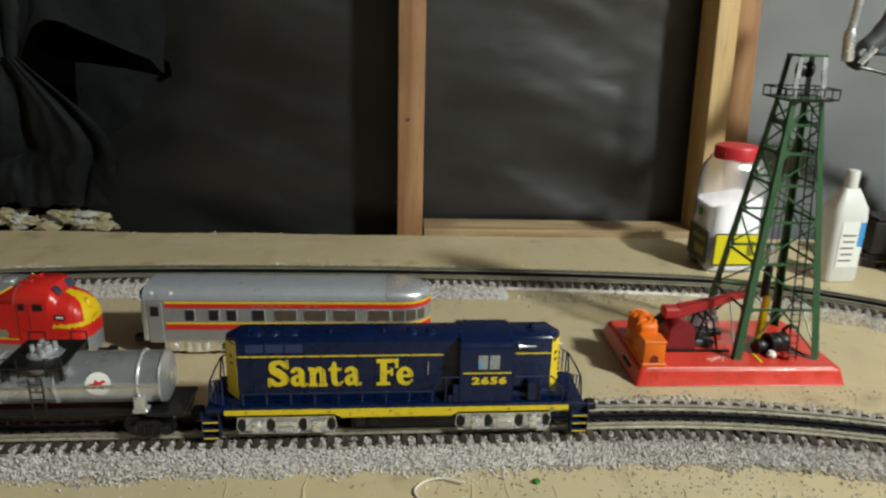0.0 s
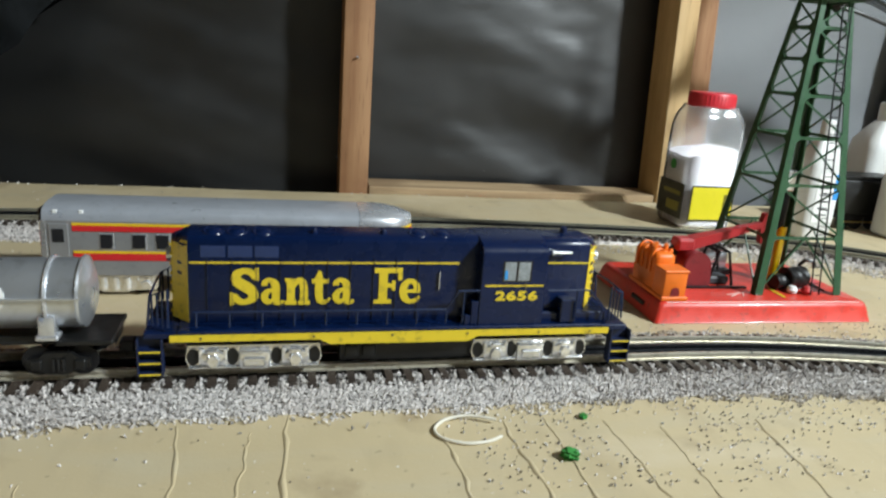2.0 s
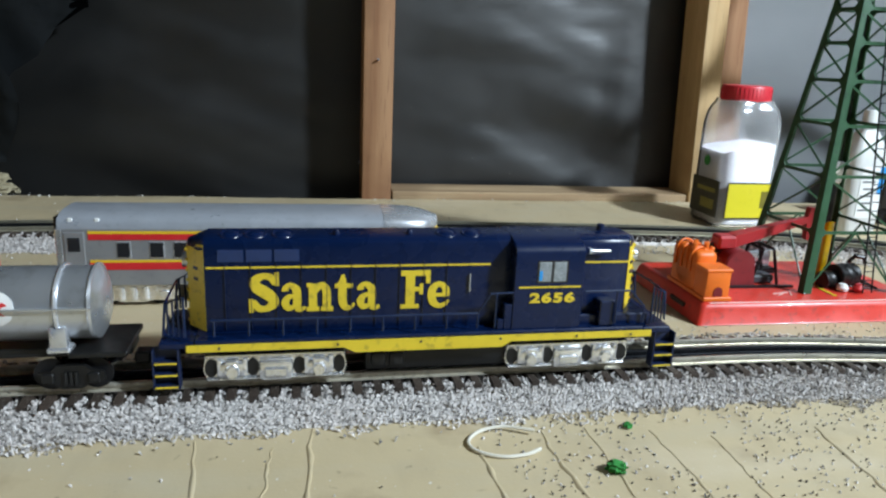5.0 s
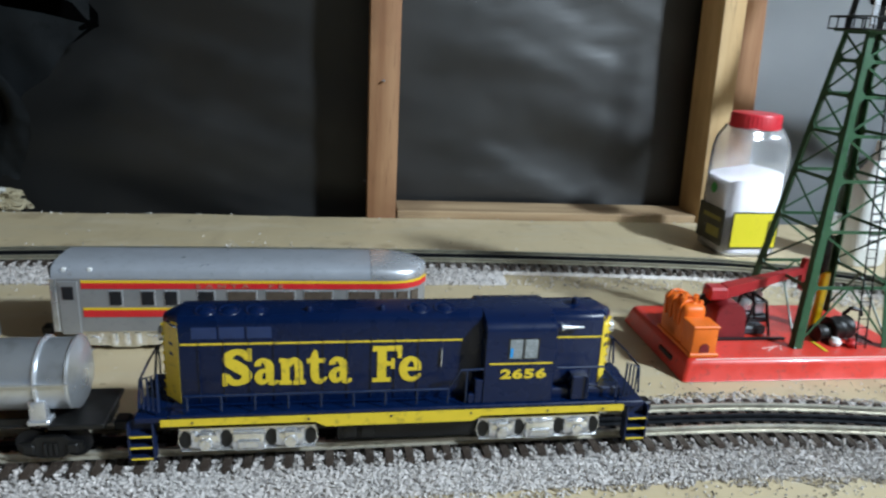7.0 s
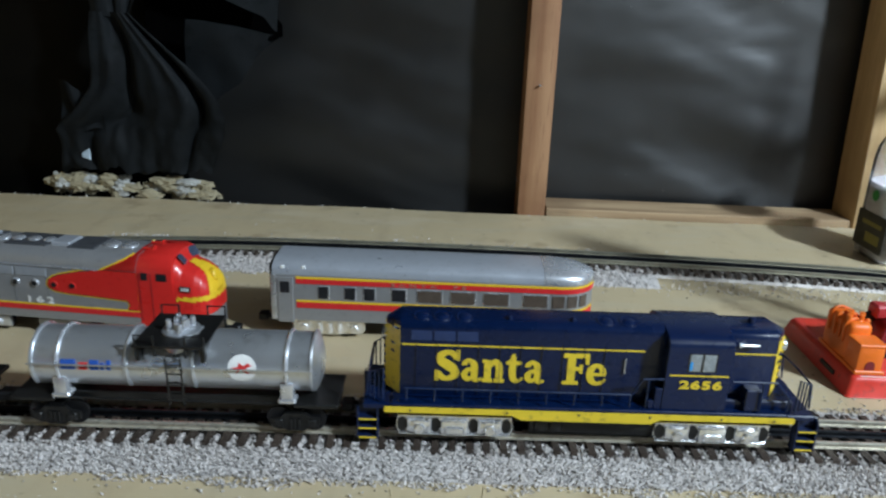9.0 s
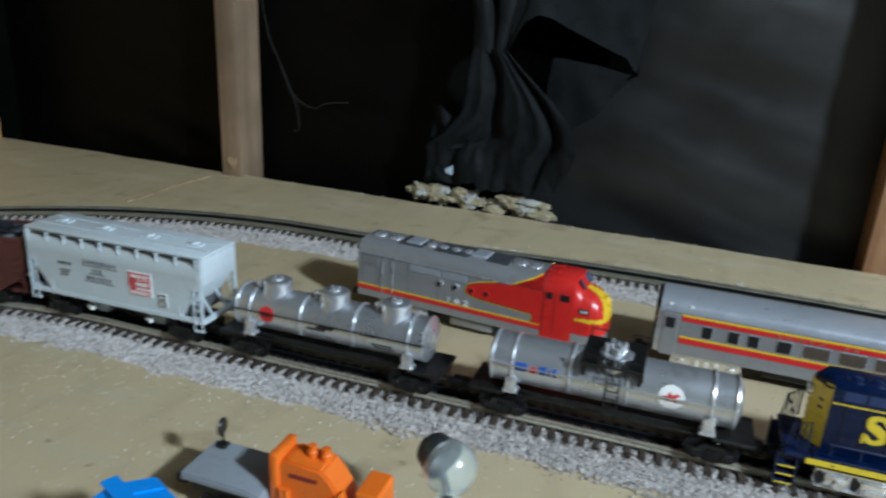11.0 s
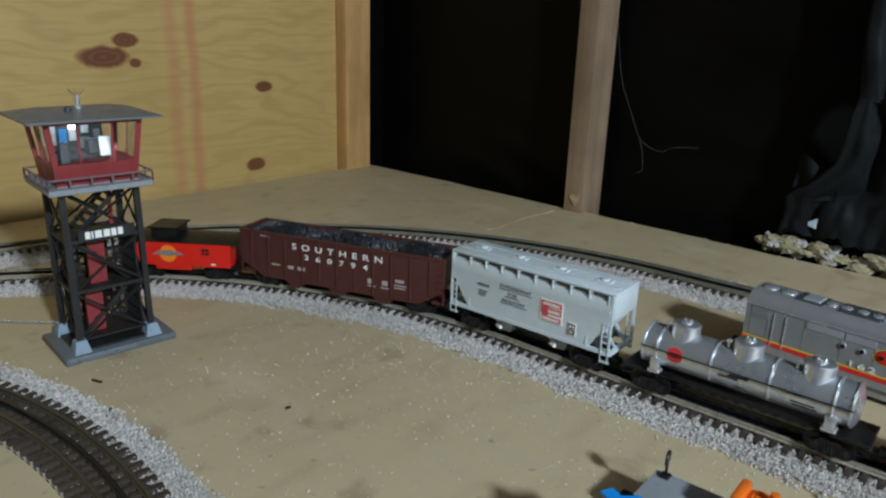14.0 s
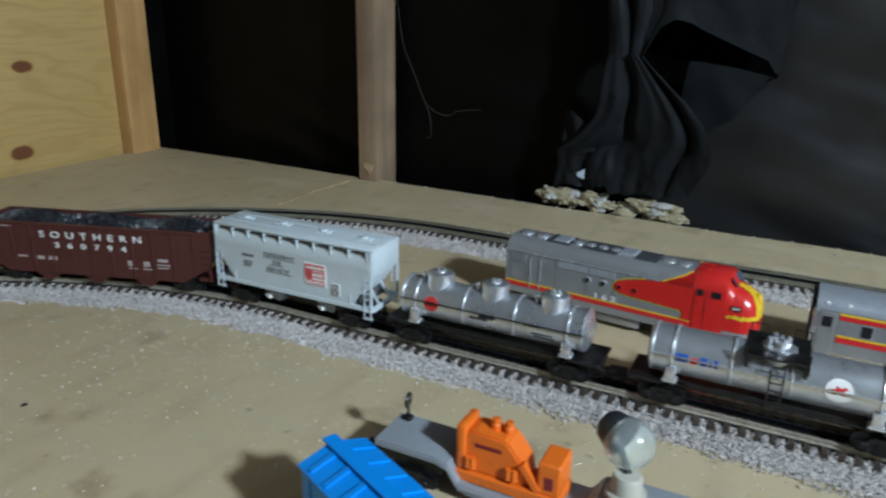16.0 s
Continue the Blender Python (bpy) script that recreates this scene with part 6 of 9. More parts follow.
            bar(bm, (sx * 0.1150, y, z0 + 0.004), (sx * 0.1150, y, 0.071), 0.0016, 0.0022)
            part("end_strut", bm, grey_car, e)
        part("end_sill", B((*sorted((sx * 0.1120, sx * 0.1175)), -0.0285, 0.0285, z0 + 0.001, z0 + 0.0062), bevel=0.0006), grey_car, e)
    for x in (-0.088, -0.030, 0.030, 0.088):
        bm = bmesh.new()
        box(bm, x - 0.010, x + 0.010, -0.005, 0.005, z1 + 0.0085, z1 + 0.0105, 0.0006)
        lathe(bm, [(0.0055, 0.0), (0.005, 0.002), (0.0005, 0.0026)], 14, Matrix.Translation((x, 0, z1 + 0.0103)))
        part("roof_hatch", bm, grey_car, e)
    part("running_board", B((-L / 2 + 0.004, L / 2 - 0.004, -0.0145, -0.0105, z1 + 0.0086, z1 + 0.0096), bevel=0.0003), grey_car, e)
    part("running_board", B((-L / 2 + 0.004, L / 2 - 0.004, 0.0105, 0.0145, z1 + 0.0086, z1 + 0.0096), bevel=0.0003), grey_car, e)
    for x in (-0.040, 0.040):
        bm = bmesh.new()
        loft(bm, [[(x - 0.020, -0.020, 0.029), (x + 0.020, -0.020, 0.029), (x + 0.020, 0.020, 0.029), (x - 0.020, 0.020, 0.029)], [(x - 0.006, -0.007, 0.004), (x + 0.006, -0.007, 0.004), (x + 0.006, 0.007, 0.004), (x - 0.006, 0.007, 0.004)]])
        o = part("outlet", bm, grey_car, e)
        bm = bmesh.new()
        rod(bm, (x - 0.006, -0.0200, 0.0150), (x + 0.002, -0.0235, 0.0150), 0.0026, 10)
        rod(bm, (x - 0.006, -0.0200, 0.0150), (x - 0.002, -0.0040, 0.0150), 0.0016, 8)
        part("outlet_gate", bm, white_ink, o)
    # emblem and writing
    part("emblem_panel", B((0.0225, 0.0535, -0.0314, -0.0300, 0.0465, 0.0735)), white_ink, e, "red and white square emblem")
    part("emblem_field", B((0.0240, 0.0520, -0.0318, -0.0312, 0.0565, 0.0723)), faded_red, e, "faded red square print")
    part("emblem_field", B((0.0250, 0.0515, -0.0318, -0.0312, 0.0477, 0.0535)), faded_red, e, "faded red square print")
    bm = bmesh.new()
    bmesh.ops.create_circle(bm, cap_ends=True, segments=18, radius=0.0050, matrix=Matrix.Translation((0.0300, -0.0320, 0.0580)) @ Matrix.Rotation(math.pi / 2, 4, "X"))
    part("emblem_dot", bm, faded_red, e)
    for x0, x1, za, zb, n in ((0.0270, 0.0508, 0.0670, 0.0705, 8), (0.0345, 0.0508, 0.0580, 0.0623, 5), (0.0262, 0.0505, 0.0487, 0.0523, 8)):
        w = (x1 - x0) / n
        for k in range(n):
            part("emblem_bar", B((x0 + k * w, x0 + (k + 0.62) * w, -0.0322, -0.0314, za, zb)), white_ink, e)
    part("emblem_bar", B((0.0345, 0.0515, -0.0322, -0.0314, 0.0645, 0.0653)), white_ink, e)
    lettering("slogan", "EXPRESSWAY", 0.046, 0.0050, ink_grey, e, side_pose(-0.0145, -0.0310, 0.0735), bold=0.0, spacing=1.1)
    lettering("slogan", "FOR", 0.013, 0.0050, ink_grey, e, side_pose(-0.0185, -0.0310, 0.0645), bold=0.0, spacing=1.1)
    lettering("slogan", "INDUSTRY", 0.035, 0.0050, ink_grey, e, side_pose(-0.0165, -0.0310, 0.0555), bold=0.0, spacing=1.1)
    bars(e, ((-0.0385, 0.0095, 0.0694, 0.0697), (-0.0300, -0.0080, 0.0607, 0.0610), (-0.0370, 0.0040, 0.0515, 0.0518),
             (-0.0720, -0.0540, 0.0660, 0.0690), (-0.0700, -0.0560, 0.0590, 0.0602), (-0.0700, -0.0580, 0.0560, 0.0572), (-0.0700, -0.0600, 0.0530, 0.0542),
             ), -0.0310, ink_grey)
    bars(e, ((0.0615, 0.0725, 0.0390, 0.0540),), -0.0310, white_ink)
    bars(e, ((0.0627, 0.0713, 0.0471, 0.0529), (0.0627, 0.0713, 0.0401, 0.0459)), -0.0314, black_ink)
    bars(e, ((0.0640, 0.0665, 0.0485, 0.0515), (0.0678, 0.0700, 0.0485, 0.0515), (0.0640, 0.0700, 0.0417, 0.0427), (0.0640, 0.0690, 0.0435, 0.0443)), -0.0317, white_ink)
    for s in (-1, 1):
        journal_truck(e, s * 0.083)
        coupler(e, s * 0.112, s)
    part("centre_sill", B((-0.112, 0.112, -0.006, 0.006, 0.012, 0.0295)), black_plastic, e)
    return e


faded_print = paint("faded_white_print", (0.42, 0.34, 0.33), 0.6, vary=0.2, bump=0.0)


def coal_hopper(m):
    e = thing("coal_hopper_car", m, "oxide brown toy hopper car loaded with black coal", "hopper car")
    h, L, z0, z1 = 0.0310, 0.322, 0.0150, 0.0840
    for s in (-1, 1):
        bm = bmesh.new()
        plate(bm, [(-L / 2, z0 + 0.022), (-L / 2 + 0.038, z0), (L / 2 - 0.038, z0), (L / 2, z0 + 0.022), (L / 2, z1), (-L / 2, z1)], *sorted((s * (h - 0.0016), s * h)))
        part("side_panel", bm, oxide, e)
        xa, xb = sorted((s * (L / 2 - 0.003), s * L / 2))
        part("end_panel", B((xa, xb, -h + 0.0018, h - 0.0018, z0 + 0.028, z1 + 0.0003)), oxide, e)
        bm = bmesh.new()
        loft(bm, [[(s * (L / 2 - 0.004), -h + 0.0018, 0.062), (s * (L / 2 - 0.004), h - 0.0018, 0.062), (s * (L / 2 - 0.004), h - 0.0018, 0.059), (s * (L / 2 - 0.004), -h + 0.0018, 0.059)],
                  [(s * 0.104, -h + 0.0018, 0.018), (s * 0.104, h - 0.0018, 0.018), (s * 0.104, h - 0.0018, 0.015), (s * 0.104, -h + 0.0018, 0.015)]])
        part("slope_sheet", bm, oxide, e)
    part("floor_sheet", B((-0.112, 0.112, -h + 0.0018, h - 0.0018, z0, z0 + 0.003)), oxide, e)
    for s in (-1, 1):
        part("top_rail", B((-L / 2, L / 2, *sorted((s * (h - 0.0006), s * (h + 0.0018))), z1 - 0.0038, z1 + 0.0004), bevel=0.0005), oxide, e)
        for k in range(11):
            x = -0.140 + 0.0280 * k
            za = z0 + 0.002 if abs(x) < 0.122 else z0 + 0.016
            part("side_post", B((x - 0.0013, x + 0.0013, *sorted((s * h, s * (h + 0.0022))), za, z1 - 0.0038), bevel=0.0004), oxide, e)
        for x in (-0.070, 0.0, 0.070):
            bm = bmesh.new()
            plate(bm, [(x - 0.022, z0 + 0.002), (x + 0.022, z0 + 0.002), (x + 0.006, z0 - 0.0095), (x - 0.006, z0 - 0.0095)], *sorted((s * 0.012, s * 0.0285)))
            part("hopper_chute", bm, oxide, e)
        for sx in (-1, 1):
            bm = bmesh.new()
            x = sx * (L / 2 - 0.005)
            for k in range(4):
                rod(bm, (x - 0.005, s * (h + 0.0018), 0.033 + 0.009 * k), (x + 0.004, s * (h + 0.0018), 0.033 + 0.009 * k), 0.0008, 6)
            part("grab_iron", bm, oxide, e)
            journal_truck(e, sx * 0.123) if s > 0 else None
            coupler(e, sx * L / 2, sx) if s > 0 else None
            part("corner_brace", B((*sorted((sx * (L / 2 - 0.0022), sx * L / 2)), *sorted((s * (h - 0.0018), s * h)), 0.018, 0.045)), oxide, e)
    part("end_sill", B((-L / 2, -L / 2 + 0.02, -0.026, 0.026, 0.016, 0.021), bevel=0.0005), oxide, e)
    part("end_sill", B((L / 2 - 0.02, L / 2, -0.026, 0.026, 0.016, 0.021), bevel=0.0005), oxide, e)
    # heaped load: three mounds
    rng = np.random.default_rng(9)
    n = 5200
    xs, ys = rng.uniform(-L / 2 + 0.004, L / 2 - 0.004, n), rng.uniform(-h + 0.002, h - 0.002, n)
    hump = 0.0105 * np.abs(np.cos((xs / L) * 3 * math.pi)) ** 1.3 * np.cos(ys / h * 1.45) ** 0.7
    zs = z1 - 0.006 + hump + rng.uniform(-0.0012, 0.0012, n)
    bm = bmesh.new()
    rows = []
    for i in range(61):
        x = -L / 2 + 0.004 + (L - 0.008) * i / 60
        rows.append([bm.verts.new((x, -h + 0.002 + (2 * h - 0.004) * j / 12, z1 - 0.0075 + 0.0105 * abs(math.cos(x / L * 3 * math.pi)) ** 1.3 * math.cos((-1 + j / 6) * 1.40) ** 0.7)) for j in range(13)])
    for a, b in zip(rows, rows[1:]):
        for j in range(12):
            bm.faces.new((a[j], b[j], b[j + 1], a[j + 1]))
    load = part("coal_bed", bm, coal, e, "heap of black coal")
    g = grains("coal_load", list(zip(xs, ys, zs)), rng.uniform(0.0009, 0.0021, n), coal, "shiny black coal lumps", "coal", 9)
    for key in ("category", "kind"):
        if key in g:
            del g[key]
    g["kind"] = "stuff"
    g.parent = e
    lettering("name_lettering", "SOUTHERN", 0.142, 0.0090, white_ink, e, side_pose(0.0005, -h - 0.0031, 0.0700), bold=0.012, spacing=1.9)
    lettering("car_number", "360794", 0.100, 0.0080, white_ink, e, side_pose(-0.0005, -h - 0.0031, 0.0560), bold=0.010, spacing=2.3)
    bars(e, ((-0.128, -0.108, 0.0800, 0.0812), (-0.126, -0.110, 0.0770, 0.0782), (-0.108, -0.094, 0.0360, 0.0380), (-0.080, -0.071, 0.0340, 0.0385), (-0.064, -0.052, 0.0340, 0.0390),
             (0.048, 0.054, 0.0330, 0.0400), (0.048, 0.060, 0.0290, 0.0305), (0.070, 0.078, 0.0330, 0.0400), (0.068, 0.080, 0.0290, 0.0305), (0.090, 0.103, 0.0410, 0.0450), (0.088, 0.106, 0.0360, 0.0375), (0.088, 0.104, 0.0320, 0.0335)), -h - 0.0004, faded_print)
    return e


def caboose(m):
    e = thing("caboose", m, "bright red toy caboose with black roof and cupola", "caboose")
    L, h, z0, z1 = 0.150, 0.0300, 0.0140, 0.0575
    part("body", B((-L / 2, L / 2, -h, h, z0 + 0.006, z1), (-L / 2 + 0.036, L / 2 - 0.060, -h + 0.0006, h - 0.0006, z0, z0 + 0.008), bevel=0.001), caboose_red, e)
    bm = bmesh.new()
    sec = [(-h * 1.07, z1 - 0.0005), (-h * 0.6, z1 + 0.0058), (0, z1 + 0.0075), (h * 0.6, z1 + 0.0058), (h * 1.07, z1 - 0.0005)]
    loft(bm, [[(x, y, z) for y, z in sec] for x in (-L / 2 - 0.014, L / 2 + 0.014)])
    part("roof", bm, black_plastic, e, "black roof")
    part("cupola", B((-0.046, -0.008, -0.022, 0.022, z1 + 0.002, z1 + 0.0175), bevel=0.002, segments=2), black_plastic, e, "black cupola")
    part("cupola_roof", B((-0.050, -0.004, -0.025, 0.025, z1 + 0.0172, z1 + 0.0200), bevel=0.001), black_plastic, e)
    bm = bmesh.new()
    rows = [(-0.018 + 0.0130 * math.cos(6.283 * k / 28), 0.0395 + 0.0130 * math.sin(6.283 * k / 28)) for k in range(28)]
    plate(bm, rows, -h - 0.0008, -h + 0.0002)
    part("round_emblem", bm, orange_ink, e, "orange disc with silver wings")
    bm = bmesh.new()
    plate(bm, [(-0.042, 0.0375), (-0.034, 0.0425), (-0.024, 0.0445), (-0.018, 0.0455), (-0.012, 0.0445), (-0.002, 0.0425), (0.006, 0.0375), (-0.004, 0.0380), (-0.018, 0.0360), (-0.032, 0.0380)], -h - 0.0014, -h)
    part("emblem_wings", bm, silver, e)
    part("window", B((0.0330, 0.0435, -h - 0.0008, -h, 0.0395, 0.0490), bevel=0.0004), dark_window, e)
    part("window_bar", B((0.0378, 0.0386, -h - 0.0016, -h, 0.0400, 0.0490), (0.0335, 0.0430, -h - 0.0016, -h, 0.0440, 0.0448)), caboose_red, e)
    bars(e, ((0.046, 0.053, 0.0245, 0.0265),), -h - 0.0003, white_ink)
    for s in (-1, 1):
        part("end_platform", B((*sorted((s * L / 2, s * (L / 2 + 0.013))), -h, h, 0.0190, 0.0225), bevel=0.0006), black_plastic, e)
        bm = bmesh.new()
        x = s * (L / 2 + 0.012)
        for y in (-0.024, -0.012, 0.012, 0.024):
            rod(bm, (x, y, 0.022), (x, y, 0.040), 0.0008, 6)
        rod(bm, (x, -0.024, 0.040), (x, 0.024, 0.040), 0.0009, 6)
        part("end_railing", bm, black_plastic, e)
        journal_truck(e, s * 0.052)
        coupler(e, s * (L / 2 + 0.01), s)
    return e


road_switcher(front_line.stand(front_line.nearest(0.0153, 0.63), 0.095))
observation_car(pose(-0.111, 0.8165, 0, 0, 0, 0.5))
warbonnet(pose(-0.462, 0.7915, 0, 0, 0, -4))
three_dome_tank(front_line.stand(front_line.nearest(-0.575, 0.611), 0.09))
single_dome_tank(front_line.stand(front_line.nearest(-0.300, 0.62), 0.09))
covered_hopper(front_line.stand(front_line.nearest(-0.8263, 0.6028), 0.083) @ Matrix.Diagonal((0.982, 1, 1, 1)))
coal_hopper(front_line.stand(front_line.nearest(-1.1172, 0.5499), 0.123))
caboose(front_line.stand(front_line.nearest(-1.3439, 0.4231), 0.052))


# ---- oil derrick on its red base ----
def oil_derrick(m):
    e = thing("oil_derrick", m, "green toy oil derrick and pump on a red tin base", "oil derrick")
    bm = bmesh.new()
    # base: flared tin box; local origin at its near left bottom corner
    def base_ring(inset, z, r):
        pts = []
        for cx, cy, q in ((0.239, 0.142, 0), (0, 0.142, 1), (0, 0, 2), (0.239, 0, 3)):
            sx, sy = (1 if cx else -1), (1 if cy else -1)
            for k in range(5):
                t = math.pi / 2 * (q + k / 4)
                pts.append((cx - sx * (inset + r) + r * math.cos(t), cy - sy * (inset + r) + r * math.sin(t), z))
        return pts

    loft(bm, [base_ring(i, z, r) for i, z, r in ((0.0010, 0.0, 0.003), (0.0, 0.0008, 0.004), (0.0006, 0.0016, 0.004), (0.0040, 0.0145, 0.0045), (0.0050, 0.0172, 0.005),
                                                  (0.0066, 0.0190, 0.005), (0.0088, 0.0198, 0.005), (0.0115, 0.0200, 0.005))])
    base = part("base", bm, red_base, e, "chipped red tin base")
    bm = bmesh.new()
    tube(bm, [(0.013, 0.0073, 0.0191), (0.120, 0.0073, 0.0193), (0.2260, 0.0073, 0.0191)], 0.0007, 6)
    part("worn_edge", bm, paint_worn, base, "pale worn edge")
    part("side_slot", B((0.0008, 0.0050, 0.030, 0.056, 0.0075, 0.0115), bevel=0.0004), black_ink, base)
    bm = bmesh.new()
    for a, b in (((0.088, 0.026), (0.106, 0.030)), ((0.090, 0.020), (0.104, 0.031)), ((0.104, 0.021), (0.110, 0.032))):
        bar(bm, (*a, 0.0204), (*b, 0.0204), 0.0009, 0.0006)
    part("scratch_mark", bm, paint_worn, base)
    # tower
    c, cy = 0.168, 0.0735
    feet, top = 0.0495, 0.0175
    z0, z1 = 0.0202, 0.305

    def leg(sx, sy, z):
        u = (z - z0) / (z1 - z0)
        hw = feet + (top - feet) * u
        return Vector((c + sx * hw, cy + sy * hw, z))

    tower = thing("tower", Matrix(), "", "")
    tower.parent = e
    for key in ("label", "category"):
        if key in tower:
            del tower[key]
    levels = [0.0202, 0.078, 0.130, 0.176, 0.216, 0.250, 0.280, 0.305]
    for sx in (-1, 1):
        for sy in (-1, 1):
            bm = bmesh.new()
            w, t = 0.0085, 0.0012
            a, b = leg(sx, sy, z0), leg(sx, sy, z1)
            k = 0.62
            p, q = a, b
            loft(bm, [[p, p + Vector((-sx * w, 0, 0)), p + Vector((-sx * w, -sy * t, 0)), p + Vector((-sx * t, -sy * t, 0)), p + Vector((-sx * t, -sy * w, 0)), p + Vector((0, -sy * w, 0))],
                      [q, q + Vector((-sx * w * k, 0, 0)), q + Vector((-sx * w * k, -sy * t, 0)), q + Vector((-sx * t, -sy * t, 0)), q + Vector((-sx * t, -sy * w * k, 0)), q + Vector((0, -sy * w * k, 0))]])
            part("leg", bm, green, tower)
    faces = (((-1, -1), (1, -1), (0, -1, 0)), ((-1, 1), (1, 1), (0, 1, 0)), ((-1, -1), (-1, 1), (-1, 0, 0)), ((1, -1), (1, 1), (1, 0, 0)))
    for (a, b, nrm) in faces:
        for i, (za, zb) in enumerate(zip(levels, levels[1:])):
            la, lb, ua, ub = leg(*a, za), leg(*b, za), leg(*a, zb), leg(*b, zb)
            inset = -Vector(nrm) * 0.0012
            bm = bmesh.new()
            bar(bm, ua + inset, ub + inset, 0.0010, 0.0030)
            part("girt", bm, green, tower)
            pairs = ((la, ub), (lb, ua)) if i % 2 == 0 else ((lb, ua), (la, ub))
            if i == 0:
                mid = (ua + ub) / 2
                pairs = ((la, mid), (lb, mid))
            else:
                pairs = pairs[:1]
            for p, q in pairs:
                bm = bmesh.new()
                bar(bm, p + inset, q + inset, 0.0009, 0.0019, Vector(nrm).cross(q - p))
                part("diagonal", bm, green, tower)
            if i:
                for p, q in ((la, lb), (lb, la)):
                    d = (q - p).normalized()
                    up = (ua - la).normalized() if p is la else (ub - lb).normalized()
                    bm = bmesh.new()
                    o = Vector(nrm) * 0.0002
                    loft(bm, [[p + up * 0.012 + o, p - up * 0.011 + o, p + d * 0.012 + o], [p + up * 0.012 + inset, p - up * 0.011 + inset, p + d * 0.012 + inset]])
                    part("gusset", bm, green, tower)
    # ladder up the near side
    bm = bmesh.new()
    la, lb = Vector((c + 0.010, cy - 0.054, 0.022)), Vector((c + 0.004, cy - 0.0205, 0.300))
    off = Vector((0.0095, 0, 0))
    rod(bm, la, lb, 0.0008, 6), rod(bm, la + off, lb + off, 0.0008, 6)
    for k in range(34):
        p = la.lerp(lb, (k + 0.5) / 34)
        rod(bm, p, p + off, 0.0005, 5)
    part("ladder", bm, black_metal, tower)
    # gallery and crown
    zg = 0.305
    part("gallery_floor", B((c - 0.0240, c + 0.0240, cy - 0.0225, cy + 0.0225, zg, zg + 0.0016)), green, e)
    bm = bmesh.new()
    g = 0.029
    for z in (zg + 0.002, zg + 0.0125):
        tube(bm, [(c - g, cy - 0.024, z), (c + g, cy - 0.024, z)], 0.0008, 6)
        tube(bm, [(c - g, cy + 0.024, z), (c + g, cy + 0.024, z)], 0.0008, 6)
        tube(bm, [(c - g, cy - 0.024, z), (c - g, cy + 0.024, z)], 0.0008, 6)
        tube(bm, [(c + g, cy - 0.024, z), (c + g, cy + 0.024, z)], 0.0008, 6)
    for k in range(8):
        x = c - g + 2 * g * k / 7
        for y in (-0.024, 0.024):
            rod(bm, (x, cy + y, zg + 0.002), (x, cy + y, zg + 0.0125), 0.0007, 5)
    part("gallery_rail", bm, black_metal, e)
    for sx in (-1, 1):
        for sy in (-1, 1):
            bm = bmesh.new()
            bar(bm, (c + sx * 0.0160, cy + sy * 0.0160, zg + 0.0016), (c + sx * 0.0125, cy + sy * 0.0125, 0.3500), 0.0052, 0.0016, (0, 1, 0))
            part("crown_leg", bm, silver_bright if sy < 0 else black_metal, e)
    part("crown_block", B((c - 0.0150, c + 0.0150, cy - 0.0145, cy + 0.0145, 0.3498, 0.3520), bevel=0.0005), green, e)
    for x in (-0.005, 0.005):
        bm = bmesh.new()
        rod(bm, (c + x - 0.0015, cy, 0.336), (c + x + 0.0015, cy, 0.336), 0.0085, 16)
        part("pulley", bm, black_metal, e)
    # drill string, block and cables inside the tower
    bm = bmesh.new()
    for dx in (-0.0035, 0.0035):
        rod(bm, (c + dx, cy, 0.130), (c + dx, cy, 0.336), 0.0006, 5)
    part("cable", bm, black_metal, e)
    part("travelling_block", B((c - 0.006, c + 0.006, cy - 0.005, cy + 0.005, 0.118, 0.140), bevel=0.0015), silver_bright, e)
    bm = bmesh.new()
    lathe(bm, [(0.0020, 0.076), (0.0048, 0.080), (0.0048, 0.112), (0.0030, 0.120), (0.0008, 0.121)], 14, Matrix.Translation((c, cy, 0)))
    part("drill_head", bm, black_metal, e)
    bm = bmesh.new()
    rod(bm, (c - 0.001, cy - 0.006, 0.0205), (c + 0.003, cy - 0.002, 0.080), 0.0048, 16)
    part("oil_tube", bm, oil_yellow, e, "yellow bubbling tube")
    part("yellow_line", B((c - 0.022, c - 0.0185, 0.018, 0.040, 0.0202, 0.0207)), yellow, base)
    # motor on the near left corner
    mo = part("motor_block", B((0.0085, 0.0325, 0.0095, 0.0315, 0.0202, 0.0490), bevel=0.0022, segments=2), orange, e, "orange plastic motor unit")
    bm = bmesh.new()
    box(bm, 0.0085, 0.0310, 0.0315, 0.0770, 0.0202, 0.0600, 0.0055, 3)
    part("motor_body", bm, orange, mo)
    for k in range(5):
        bm = bmesh.new()
        rod(bm, (0.0115 + 0.0038 * k, 0.0420 + 0.006 * (k % 3), 0.0590), (0.0115 + 0.0038 * k, 0.0420 + 0.006 * (k % 3), 0.0655), 0.0025, 8)
        part("cylinder_head", bm, orange, mo)
    bm = bmesh.new()
    rod(bm, (0.0335, 0.0530, 0.0390), (0.0085, 0.0530, 0.0390), 0.0140, 20)
    part("flywheel", bm, orange, mo)
    bm = bmesh.new()
    plate(bm, [(0.0165, 0.0250)] + [(0.0208 + 0.0043 * math.cos(radians(a)), 0.0292 + 0.0043 * math.sin(radians(a))) for a in range(180, -1, -30)] + [(0.0251, 0.0250)], 0.0088, 0.0098)
    part("opening", bm, maroon, mo)
    part("skid", B((0.0072, 0.0350, 0.0082, 0.0785, 0.0200, 0.0240), bevel=0.0008), orange, mo)
